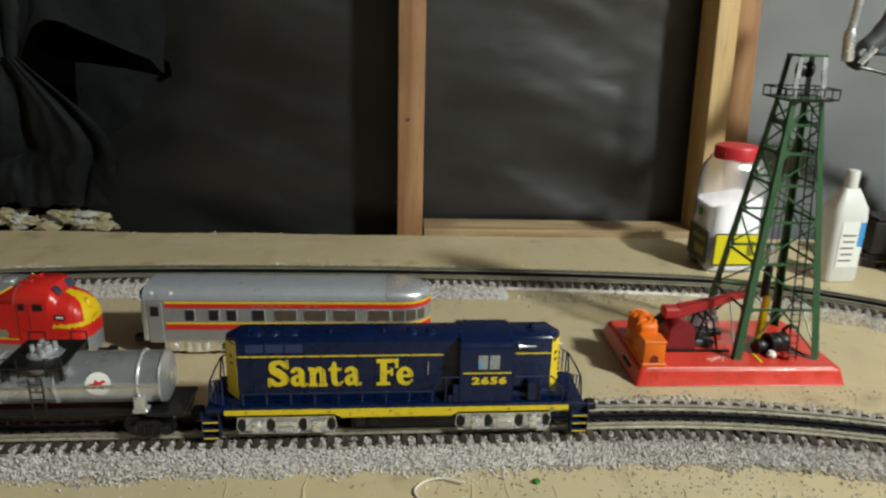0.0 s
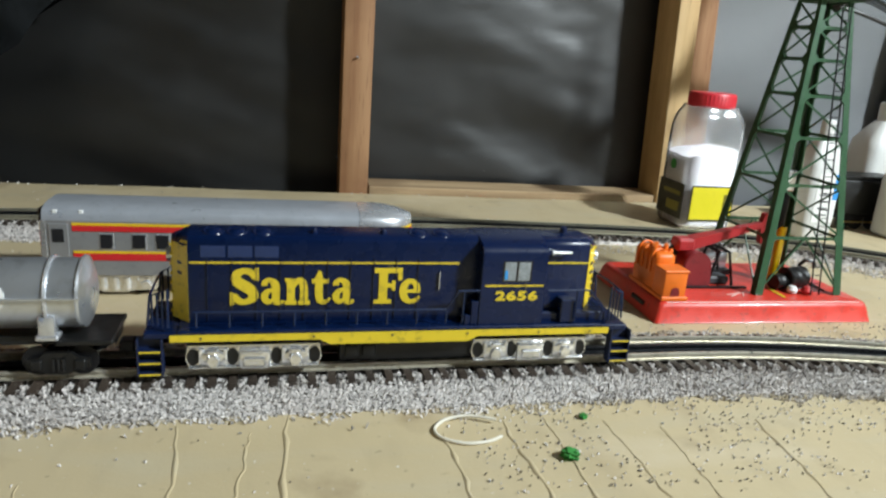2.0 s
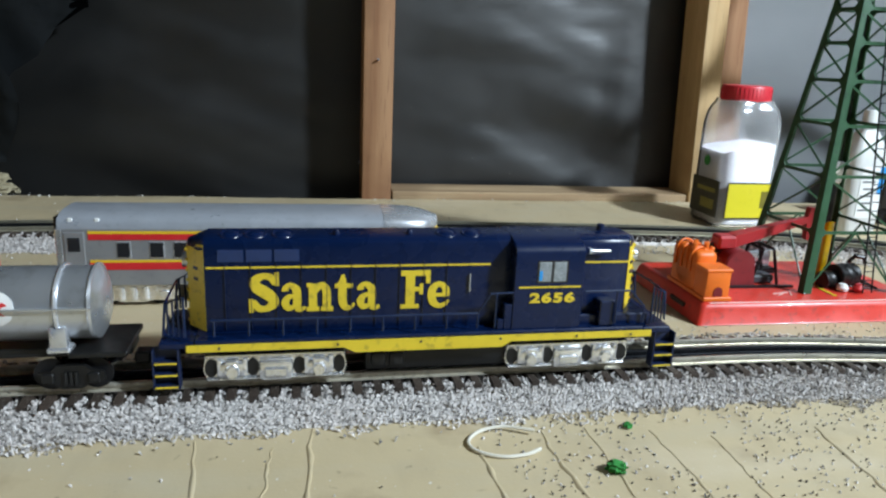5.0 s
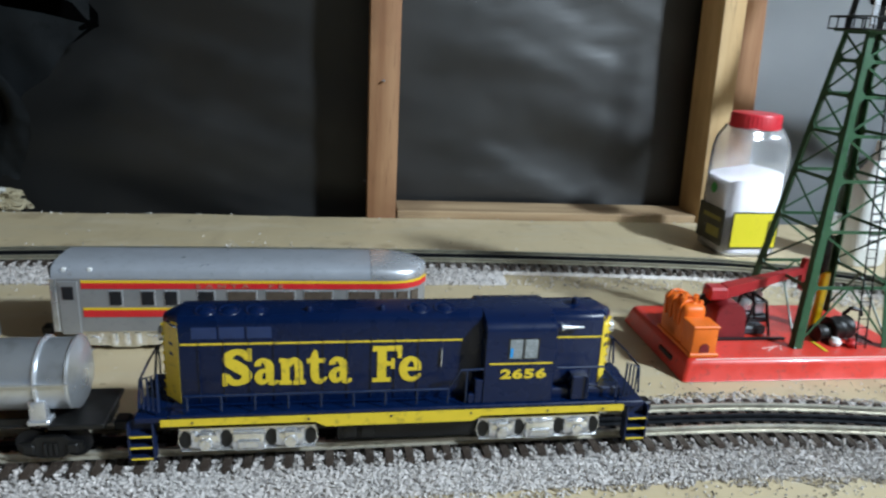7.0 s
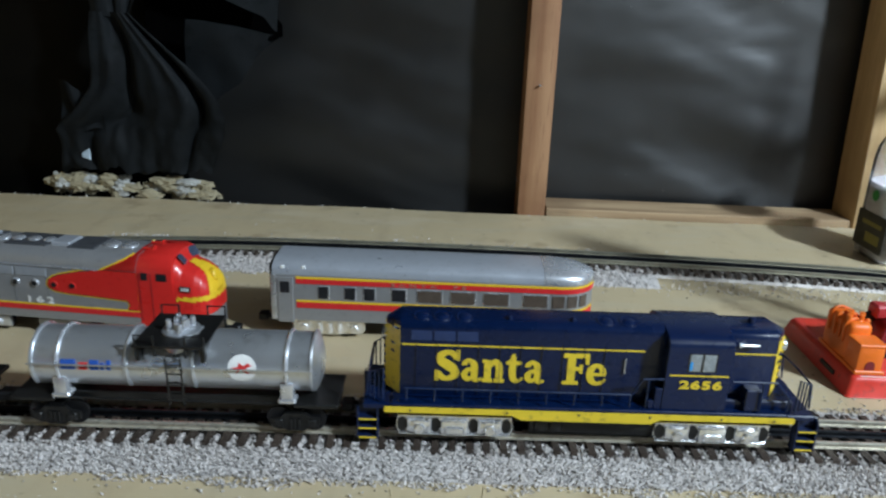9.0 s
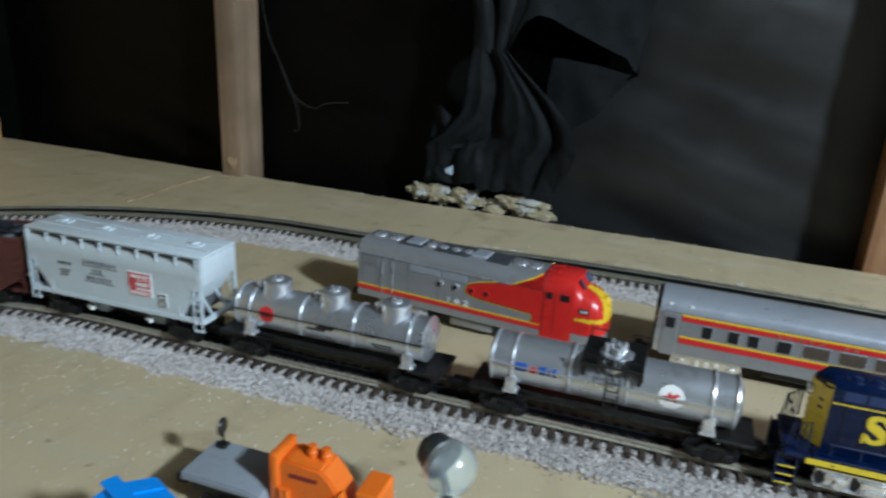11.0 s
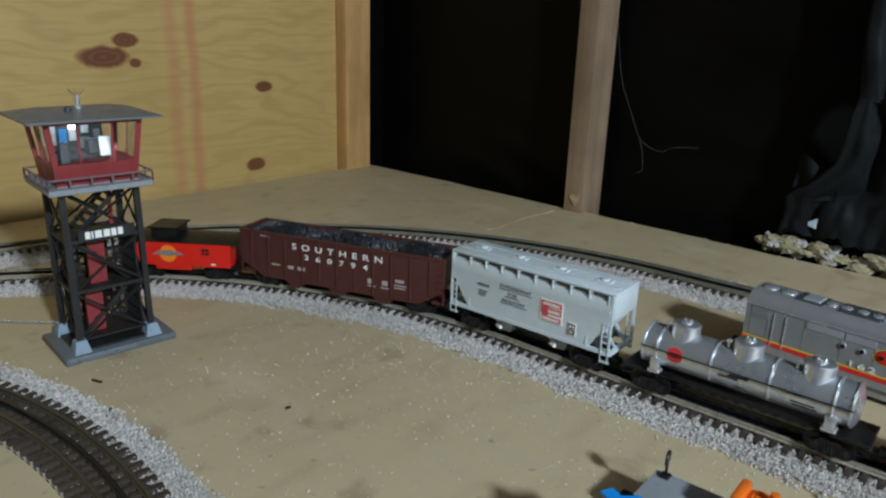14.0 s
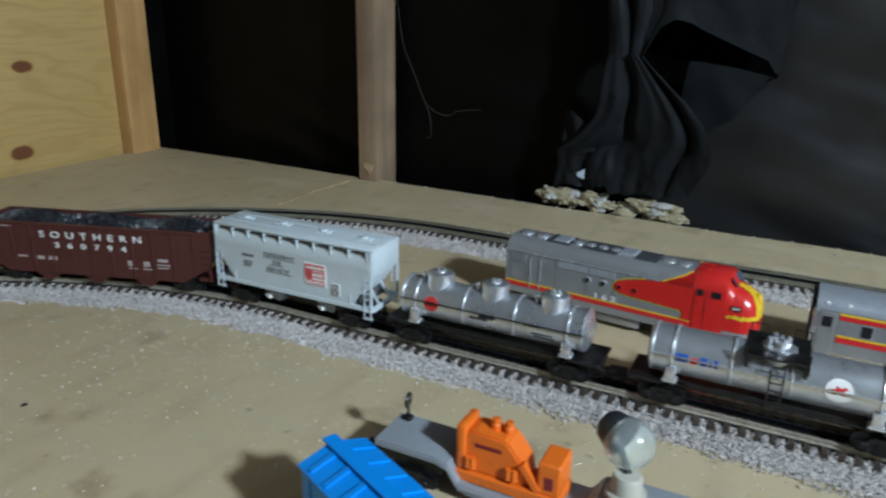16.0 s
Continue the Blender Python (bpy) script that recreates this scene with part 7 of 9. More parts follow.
    for y, top, r in ((0.0385, 0.0618, 0.0012), (0.0465, 0.0632, 0.0010), (0.0560, 0.0612, 0.0014), (0.0660, 0.0626, 0.0010)):
        bm = bmesh.new()
        tube(bm, spline([(0.0074, y, 0.0400), (0.0082, y + 0.001, 0.0560), (0.0140, y + 0.002, top), (0.0220, y + 0.004, top - 0.001), (0.0312, y + 0.003, 0.0560), (0.0318, y + 0.003, 0.0440)], 4), r, 8)
        part("pipe", bm, orange, mo)
    rng = random.Random(8)
    for k in range(9):
        bm = bmesh.new()
        bmesh.ops.create_icosphere(bm, subdivisions=2, radius=rng.uniform(0.0020, 0.0042), matrix=Matrix.Translation((rng.uniform(0.011, 0.029), rng.uniform(0.036, 0.074), rng.uniform(0.0575, 0.0615))))
        part("moulded_fitting", bm, orange, mo)
    for k in range(4):
        part("cooling_rib", B((0.0320, 0.0334, 0.0120 + 0.0046 * k, 0.0142 + 0.0046 * k, 0.0250, 0.0470), bevel=0.0004), orange, mo)
    part("block_lip", B((0.0078, 0.0333, 0.0088, 0.0322, 0.0470, 0.0500), bevel=0.0008), orange, mo)
    # bare metal engine behind the gear box
    en = part("engine", B((0.094, 0.128, 0.092, 0.116, 0.0262, 0.0440), bevel=0.003, segments=2), silver, e, "bare metal engine")
    for k in range(4):
        bm = bmesh.new()
        lathe(bm, [(0.0038, 0.0), (0.0038, 0.005), (0.0030, 0.006), (0.0030, 0.0095), (0.0005, 0.010)], 12, Matrix.Translation((0.0985 + 0.0082 * k, 0.100, 0.0430)))
        part("cylinder", bm, silver_bright, en)
    part("engine_skid", B((0.090, 0.132, 0.088, 0.120, 0.0201, 0.0262), bevel=0.001), black_metal, e)
    # gear box, walking beam and frames
    bm = bmesh.new()
    arch = [(0.0655 + 0.0155 * math.cos(radians(a)), 0.0410 + 0.0155 * math.sin(radians(a))) for a in range(0, 181, 15)]
    plate(bm, [(0.0830, 0.0202)] + arch + [(0.0480, 0.0202)], 0.048, 0.084)
    bmesh.ops.bevel(bm, geom=[q for q in bm.edges if abs(q.verts[0].co.y - q.verts[1].co.y) < 1e-6], offset=0.0010, segments=2, affect="EDGES")
    gb = part("gear_box", bm, maroon, e, "dark red tin gear box")
    bm = bmesh.new()
    rod(bm, (0.067, 0.0485, 0.0410), (0.067, 0.0505, 0.0410), 0.010, 20)
    part("bearing_plate", bm, maroon, gb)
    bm = bmesh.new()
    bar(bm, (0.046, 0.066, 0.0585), (0.149, 0.073, 0.0815), 0.0045, 0.0060)
    box(bm, 0.046, 0.065, 0.058, 0.075, 0.0545, 0.0675, 0.002)
    loft(bm, [[(0.064, 0.060, 0.0560), (0.064, 0.074, 0.0560), (0.064, 0.074, 0.0680), (0.064, 0.060, 0.0680)], [(0.149, 0.070, 0.0790), (0.149, 0.076, 0.0790), (0.149, 0.076, 0.0850), (0.149, 0.070, 0.0850)]])
    plate(bm, [(0.1465, 0.0935), (0.1440, 0.0800), (0.1470, 0.0610), (0.1510, 0.0610), (0.1530, 0.0780), (0.1510, 0.0935)], 0.0695, 0.0765)
    part("walking_beam", bm, beam_red, e, "red walking beam")
    bm = bmesh.new()
    bar(bm, (0.020, 0.070, 0.030), (0.050, 0.068, 0.0560), 0.004, 0.010)
    part("counter_arm", bm, black_plastic, e)
    bm = bmesh.new()
    for y in (0.054, 0.078):
        tube(bm, [(0.082, y, 0.0205), (0.091, y, 0.0560), (0.102, y, 0.0560), (0.111, y, 0.0205)], 0.0016, 6)
        rod(bm, (0.086, y, 0.036), (0.107, y, 0.036), 0.0012, 6)
    for x in (0.091, 0.102):
        rod(bm, (x, 0.054, 0.056), (x, 0.078, 0.056), 0.0016, 6)
    part("bearing_frame", bm, black_metal, e)
    part("frame_plate", B((0.084, 0.109, 0.056, 0.076, 0.0202, 0.0290), bevel=0.002), rubber, e)
    part("rail_strip", B((0.036, 0.122, 0.0440, 0.0475, 0.0202, 0.0222)), black_metal, base)
    # barrels by the foot of the tower
    for x, y, r, l in ((0.176, 0.044, 0.0110, 0.024), (0.158, 0.042, 0.0080, 0.016)):
        bm = bmesh.new()
        lathe(bm, [(0.0005, 0.0), (r, 0.0), (r * 1.05, 0.001), (r, 0.002), (r, l / 2), (r * 1.05, l / 2 + 0.001), (r, l / 2 + 0.002), (r, l - 0.001), (r * 1.05, l), (0.0005, l)], 18, Matrix.Translation((x - l / 2, y, 0.0202 + r * 1.05)) @ pose(0, 0, 0, 0, 90, 12))
        part("barrel", bm, black_plastic, e)
    bm = bmesh.new()
    rod(bm, (0.192, 0.040, 0.0270), (0.206, 0.034, 0.0215), 0.0022, 8, 0.0008)
    part("spout", bm, black_plastic, e)
    bm = bmesh.new()
    tube(bm, [(0.190, 0.058, 0.0205), (0.190, 0.058, 0.042), (0.194, 0.056, 0.048), (0.203, 0.054, 0.047), (0.205, 0.054, 0.041)], 0.0022, 8)
    part("valve", bm, black_plastic, e)
    for x, y, material in ((0.165, 0.031, white_ink), (0.180, 0.028, red_ink)):
        bm = bmesh.new()
        lathe(bm, [(0.0005, 0.0), (0.0048, 0.001), (0.0056, 0.004), (0.0036, 0.0075), (0.0005, 0.008)], 14, Matrix.Translation((x, y, 0.0202)))
        part("bulb", bm, material, e)
    return e


beam_red = paint("beam_red", (0.40, 0.022, 0.026), 0.4, vary=0.15)
code_olive = paint("olive_print", (0.20, 0.17, 0.02), 0.5, vary=0.1, bump=0.0)
paint_worn = paint("worn_primer", (0.70, 0.52, 0.47), 0.6, vary=0.1)
oil_yellow = paint("translucent_yellow", (0.80, 0.50, 0.005), 0.2, coat=0.5, vary=0.1, bump=0.0)
oil_derrick(pose(0.2735, 0.7155, 0, 0, 0, 0.6))


# ---- control tower ----
def control_tower(m):
    """Local x towards the camera side, y along the sign."""
    e = thing("control_tower", m, "toy control tower with red cabin on dark trestle legs", "control tower")
    part("base", B((-0.048, 0.048, -0.0630, 0.0670, 0.0, 0.0095), bevel=0.003, segments=2), base_grey, e, "dusty blue-grey base plate")
    # raised floor plate; its black carries the tower's shade on the base
    part("base_floor", B((-0.037, 0.037, -0.048, 0.050, 0.0093, 0.0120), bevel=0.0008), trestle_black, e, "raised base floor, tower shade put into its black")

    def leg(sx, sy, z):
        u = (z - 0.010) / 0.190
        return Vector((sx * (0.0330 - 0.002 * u), sy * (0.0415 - 0.001 * u), z))

    for sx in (-1, 1):
        for sy in (-1, 1):
            bm = bmesh.new()
            bar(bm, leg(sx, sy, 0.010), leg(sx, sy, 0.205), 0.0065, 0.0065, (1, 0, 0))
            part("leg", bm, trestle_black, e)
            bm = bmesh.new()
            p = leg(sx, sy, 0.0095)
            loft(bm, [[p + Vector((a * 0.0095, b * 0.0095, -0.0005)) for a, b in ((-1, -1), (1, -1), (1, 1), (-1, 1))], [p + Vector((a * 0.0060, b * 0.0060, 0.0150)) for a, b in ((-1, -1), (1, -1), (1, 1), (-1, 1))]])
            part("footing", bm, footing_blue, e, "pale blue-grey footing")
    levels = (0.018, 0.082, 0.142, 0.200)
    for a, b in (((-1, -1), (1, -1)), ((-1, 1), (1, 1)), ((-1, -1), (-1, 1)), ((1, -1), (1, 1))):
        for za, zb in zip(levels, levels[1:]):
            for p, q in ((leg(*a, za), leg(*b, zb)), (leg(*b, za), leg(*a, zb))):
                bm = bmesh.new()
                bar(bm, p, q, 0.0022, 0.0022, (0.3, 0.2, 1))
                part("brace", bm, trestle_black, e)
            bm = bmesh.new()
            bar(bm, leg(*a, zb), leg(*b, zb), 0.0030, 0.0040)
            part("girt", bm, trestle_black, e)
    # stair flights and landings inside the legs
    for k, z in enumerate((0.020, 0.080, 0.140)):
        part("landing", B((-0.030, 0.030, -0.038, 0.038, z, z + 0.0022)), trestle_black, e)
        s = 1 if k % 2 == 0 else -1
        for j in range(8):
            y = s * (-0.028 + 0.0075 * j)
            zz = z + 0.004 + 0.0072 * j
            part("stair_tread", B((-0.018, 0.014, y - 0.0034, y + 0.0034, zz, zz + 0.0014)), trestle_black, e)
        for x in (-0.018, 0.014):
            bm = bmesh.new()
            bar(bm, (x, -s * 0.031, z + 0.0), (x, s * 0.030, z + 0.058), 0.0018, 0.0050)
            part("stringer", bm, trestle_black, e)
    for y0, z0, z1 in ((-0.014, 0.020, 0.080), (-0.006, 0.082, 0.140)):
        part("red_panel", B((0.006, 0.012, y0 - 0.010, y0 + 0.010, z0, z1), bevel=0.0006), tower_red, e, "dull red panel")
    part("red_pipe", B((-0.026, -0.022, 0.024, 0.029, 0.142, 0.200), bevel=0.0006), tower_red, e)
    # dark stairwell lattice behind the treads
    for x, y0, y1, z0, z1 in ((-0.0245, -0.034, 0.034, 0.0225, 0.0800), (-0.0245, -0.034, 0.034, 0.0825, 0.1395)):
        bm = bmesh.new()
        for k in range(9):
            y = y0 + (y1 - y0) * k / 8
            box(bm, x - 0.0012, x + 0.0012, y - 0.0016, y + 0.0016, z0, z1)
        for k in range(5):
            z = z0 + (z1 - z0) * k / 4
            box(bm, x - 0.0008, x + 0.0016, y0, y1, z - 0.0022, z + 0.0022)
        part("stairwell_lattice", bm, trestle_black, e, "dark lattice screen")
    for s in (-1, 1):
        bm = bmesh.new()
        for k in range(7):
            x = -0.024 + 0.008 * k
            box(bm, x - 0.0014, x + 0.0014, *sorted((s * 0.0340, s * 0.0362)), 0.0225, 0.1395)
        for k in range(8):
            z = 0.0240 + 0.0162 * k
            box(bm, -0.0255, 0.0255, *sorted((s * 0.0335, s * 0.0366)), z - 0.0014, z + 0.0014)
        part("stairwell_lattice", bm, trestle_black, e, "dark lattice screen")
    # sign board with a plain white mark in place of the maker's name
    sign = part("sign_board", B((0.0345, 0.0362, -0.0300, 0.0330, 0.1415, 0.1560), bevel=0.0004), trestle_black, e, "black sign board with white mark")
    for k, (y0, w) in enumerate(((-0.0225, 0.0055), (-0.0155, 0.0018), (-0.0120, 0.0075), (-0.0025, 0.0070), (0.0062, 0.0055), (0.0135, 0.0055))):
        part("sign_mark", B((0.0362, 0.0368, y0, y0 + w, 0.1447, 0.1533)), white_ink, sign)
    # deck, railing
    part("deck", B((-0.047, 0.047, -0.0565, 0.0565, 0.200, 0.2065), bevel=0.001), grey_deck, e, "grey cabin deck")
    for s in (-1, 1):
        bm = bmesh.new()
        for z in (0.2075, 0.2175):
            rod(bm, (s * 0.046, -0.056, z), (s * 0.046, 0.056, z), 0.0011, 6)
        for k in range(6):
            y = -0.056 + 0.0224 * k
            rod(bm, (s * 0.046, y, 0.206), (s * 0.046, y, 0.2180), 0.0012, 6)
        part("deck_railing", bm, tower_rail, e)
        bm = bmesh.new()
        for z in (0.2075, 0.2175):
            rod(bm, (-0.046, s * 0.056, z), (0.046, s * 0.056, z), 0.0011, 6)
        for k in range(5):
            x = -0.046 + 0.023 * k
            rod(bm, (x, s * 0.056, 0.206), (x, s * 0.056, 0.2180), 0.0012, 6)
        part("deck_railing", bm, tower_rail, e)
    # cabin: walls flare outwards; windows are open with posts
    zb, zm, zt = 0.2065, 0.2310, 0.2790

    def w(z):
        u = (z - zb) / (zt - zb)
        return 0.0335 + 0.0075 * u, 0.0435 + 0.0085 * u

    def wall_ring(z, d=0.0):
        a, b = w(z)
        return [(-a + d, -b + d, z), (a - d, -b + d, z), (a - d, b - d, z), (-a + d, b - d, z)]

    bm = bmesh.new()
    loft(bm, [wall_ring(zb), wall_ring(zm), wall_ring(zm, 0.0016), wall_ring(zb + 0.001, 0.0016)], cap=True)
    cabin = part("cabin_wall", bm, tower_red, e, "flared dull red cabin wall")
    bm = bmesh.new()
    loft(bm, [wall_ring(zt - 0.0045), wall_ring(zt), wall_ring(zt, 0.0016), wall_ring(zt - 0.0045, 0.0016)], cap=False)
    part("window_head", bm, tower_red, cabin)
    a0, b0 = w(zm)
    a1, b1 = w(zt)
    for sx in (-1, 1):
        for u in (-1, -0.36, 0.36, 1):
            bm = bmesh.new()
            wd = 0.0060 if abs(u) == 1 else 0.0022
            bar(bm, (sx * (a0 - 0.001), u * (b0 - 0.003 * (abs(u) == 1)), zm), (sx * (a1 - 0.001), u * (b1 - 0.003 * (abs(u) == 1)), zt), wd, 0.0016, (1, 0, 0))
            part("window_post", bm, tower_red, cabin)
    for sy in (-1, 1):
        for u in (-1, 0, 1):
            bm = bmesh.new()
            bar(bm, (u * (a0 - 0.003 * abs(u)), sy * (b0 - 0.001), zm), (u * (a1 - 0.003 * abs(u)), sy * (b1 - 0.001), zt), 0.0016, 0.0050 if u else 0.0022, (1, 0, 0))
            part("window_post", bm, tower_red, cabin)
    # interior: pale back panels, desk and an added glow, no bulb known
    part("instrument_panel", B((-0.034, -0.031, -0.040, 0.030, zm, zt - 0.008)), rubber, cabin, "dark instrument panel")
    for y0, y1, z0, z1, material in ((-0.036, -0.022, 0.012, 0.034, panel_white), (-0.019, -0.010, 0.004, 0.030, label_blue), (-0.008, 0.002, 0.016, 0.036, panel_white), (0.004, 0.016, 0.006, 0.020, grey_deck), (0.006, 0.014, 0.024, 0.034, panel_white), (0.019, 0.027, 0.010, 0.028, grey_deck)):
        part("instrument", B((-0.0312, -0.0290, y0, y1, zm + z0, zm + z1), bevel=0.0004), material, cabin)
    part("stool", B((0.000, 0.010, -0.030, -0.020, zm - 0.004, zm + 0.020), bevel=0.001), rubber, cabin)
    part("map_board", B((0.016, 0.018, 0.010, 0.022, zm + 0.004, zm + 0.026), bevel=0.0004), panel_white, cabin, "small white board")
    for s in (-1, 1):
        bm = bmesh.new()
        loft(bm, [[(-a0, s * (b0 - 0.0024), zm), (a0, s * (b0 - 0.0024), zm), (a1, s * (b1 - 0.0024), zt - 0.004), (-a1, s * (b1 - 0.0024), zt - 0.004)], [(-a0, s * (b0 - 0.0030), zm), (a0, s * (b0 - 0.0030), zm), (a1, s * (b1 - 0.0030), zt - 0.004), (-a1, s * (b1 - 0.0030), zt - 0.004)]])
        part("window_pane", bm, clear_plastic, cabin, "clear plastic pane").visible_shadow = False
        bm = bmesh.new()
        loft(bm, [[(s * (a0 - 0.0024), -b0, zm), (s * (a0 - 0.0024), b0, zm), (s * (a1 - 0.0024), b1, zt - 0.004), (s * (a1 - 0.0024), -b1, zt - 0.004)], [(s * (a0 - 0.0030), -b0, zm), (s * (a0 - 0.0030), b0, zm), (s * (a1 - 0.0030), b1, zt - 0.004), (s * (a1 - 0.0030), -b1, zt - 0.004)]])
        part("window_pane", bm, clear_plastic, cabin, "clear plastic pane").visible_shadow = False
    part("desk", B((-0.022, -0.004, -0.034, 0.032, zm - 0.002, zm + 0.006), bevel=0.001), rubber, cabin)
    part("desk_box", B((-0.004, 0.010, 0.000, 0.012, zm + 0.006, zm + 0.022), bevel=0.001), rubber, cabin)
    part("floor_plate", B((-0.034, 0.034, -0.044, 0.044, zb - 0.0002, zb + 0.0012)), grey_deck, cabin)
    bm = bmesh.new()
    lathe(bm, [(0.0005, 0.0), (0.0045, 0.002), (0.0055, 0.006), (0.0032, 0.011), (0.0005, 0.0115)], 14, Matrix.Translation((-0.012, -0.008, zt - 0.016)))
    part("lamp_bulb", bm, cabin_glow, cabin, "small added glow inside the cabin")
    # roof
    bm = bmesh.new()
    loft(bm, [[(-0.056, -0.071, zt + 0.0002), (0.056, -0.071, zt + 0.0002), (0.056, 0.071, zt + 0.0002), (-0.056, 0.071, zt + 0.0002)], [(-0.056, -0.071, zt + 0.0024), (0.056, -0.071, zt + 0.0024), (0.056, 0.071, zt + 0.0024), (-0.056, 0.071, zt + 0.0024)],
              [(-0.030, -0.040, zt + 0.0085), (0.030, -0.040, zt + 0.0085), (0.030, 0.040, zt + 0.0085), (-0.030, 0.040, zt + 0.0085)]])
    roof = part("roof", bm, roof_grey, e, "flat hipped grey roof")
    bm = bmesh.new()
    lathe(bm, [(0.0042, 0.0), (0.0042, 0.004), (0.0026, 0.005), (0.0026, 0.0155), (0.0005, 0.016)], 14, Matrix.Translation((0.004, -0.004, zt + 0.008)))
    part("roof_lamp", bm, silver_bright, roof)
    bm = bmesh.new()
    lathe(bm, [(0.0040, 0.0), (0.0036, 0.006), (0.0005, 0.007)], 12, Matrix.Translation((0.022, -0.020, zt + 0.0075)))
    part("vent", bm, rubber, roof)
    bm = bmesh.new()
    for k in range(14):
        a = 6.283 * k / 14
        rod(bm, (0.004, -0.004, zt + 0.022), (0.004 + 0.009 * math.cos(a), -0.004 + 0.009 * math.sin(a), zt + 0.029 + 0.002 * (k % 2)), 0.0003, 4)
    part("wind_vane", bm, clear_plastic, roof)
    return e


base_grey = paint("tower_base_grey", (0.115, 0.135, 0.155), 0.5, vary=0.25)
trestle_black = paint("trestle_black", (0.013, 0.013, 0.014), 0.5, vary=0.25)
footing_blue = paint("footing_grey", (0.22, 0.30, 0.38), 0.55, vary=0.1)
tower_red = paint("tower_red", (0.24, 0.030, 0.032), 0.45, vary=0.12)
tower_rail = paint("tower_rail", (0.16, 0.12, 0.13), 0.5, vary=0.15)
roof_grey = paint("roof_grey", (0.13, 0.145, 0.165), 0.42, vary=0.12)
panel_white = paint("panel_white", (0.74, 0.78, 0.82), 0.5, vary=0.06)
# emission added to brighten the cabin windows, without a known bulb
cabin_glow = bpy.data.materials.new("cabin_glow")
b_glow = nodes_of(cabin_glow)[1]
b_glow.inputs["Emission Color"].default_value, b_glow.inputs["Emission Strength"].default_value = (0.80, 0.92, 1.0, 1), 16.0
control_tower(pose(-1.2222, 0.2415, 0, 0, 0, -5))


# ---- loose cars in front ----
def blue_boxcar(m):
    e = thing("boxcar", m, "bright blue toy boxcar with ribbed roof standing on the board", "boxcar")
    L, h, z0, z1 = 0.225, 0.0258, 0.016, 0.0735
    part("body", B((-L / 2, L / 2, -h, h, z0, z1), bevel=0.0008), blue_box, e)
    bm = bmesh.new()
    sec = [(-h - 0.0015, z1 - 0.0010), (-h - 0.0015, z1 + 0.0010), (0, z1 + 0.0090), (h + 0.0015, z1 + 0.0010), (h + 0.0015, z1 - 0.0010)]
    loft(bm, [[(x, y, z) for y, z in sec] for x in (-L / 2 - 0.0015, L / 2 + 0.0015)])
    roof = part("roof", bm, blue_box, e)
    for k in range(11):
        x = -L / 2 + 0.012 + 0.0200 * k
        for s in (-1, 1):
            bm = bmesh.new()
            bar(bm, (x, s * 0.006, z1 + 0.0078), (x, s * (h - 0.001), z1 + 0.0020), 0.0048, 0.0022)
            part("roof_rib", bm, blue_box, roof)
    part("running_board", B((-L / 2 - 0.006, L / 2 + 0.006, -0.0055, 0.0055, z1 + 0.0090, z1 + 0.0112), bevel=0.0005), blue_box, roof)
    for s in (-1, 1):
        part("door", B((-0.026, 0.026, *sorted((s * h, s * (h + 0.0018))), z0 + 0.003, z1 - 0.004), bevel=0.0005), blue_box, e)
        for k in range(8):
            x = -0.100 + 0.0285 * k
            if abs(x) > 0.03:
                part("side_rib", B((x - 0.0010, x + 0.0010, *sorted((s * h, s * (h + 0.0010))), z0 + 0.002, z1 - 0.002)), blue_box, e)
        for k in range(6):
            part("end_rib", B((*sorted((s * L / 2, s * (L / 2 + 0.0012))), -h + 0.004, h - 0.004, z0 + 0.006 + 0.009 * k, z0 + 0.0085 + 0.009 * k)), blue_box, e)
        journal_truck(e, s * 0.078)
        coupler(e, s * L / 2, s)
    return e


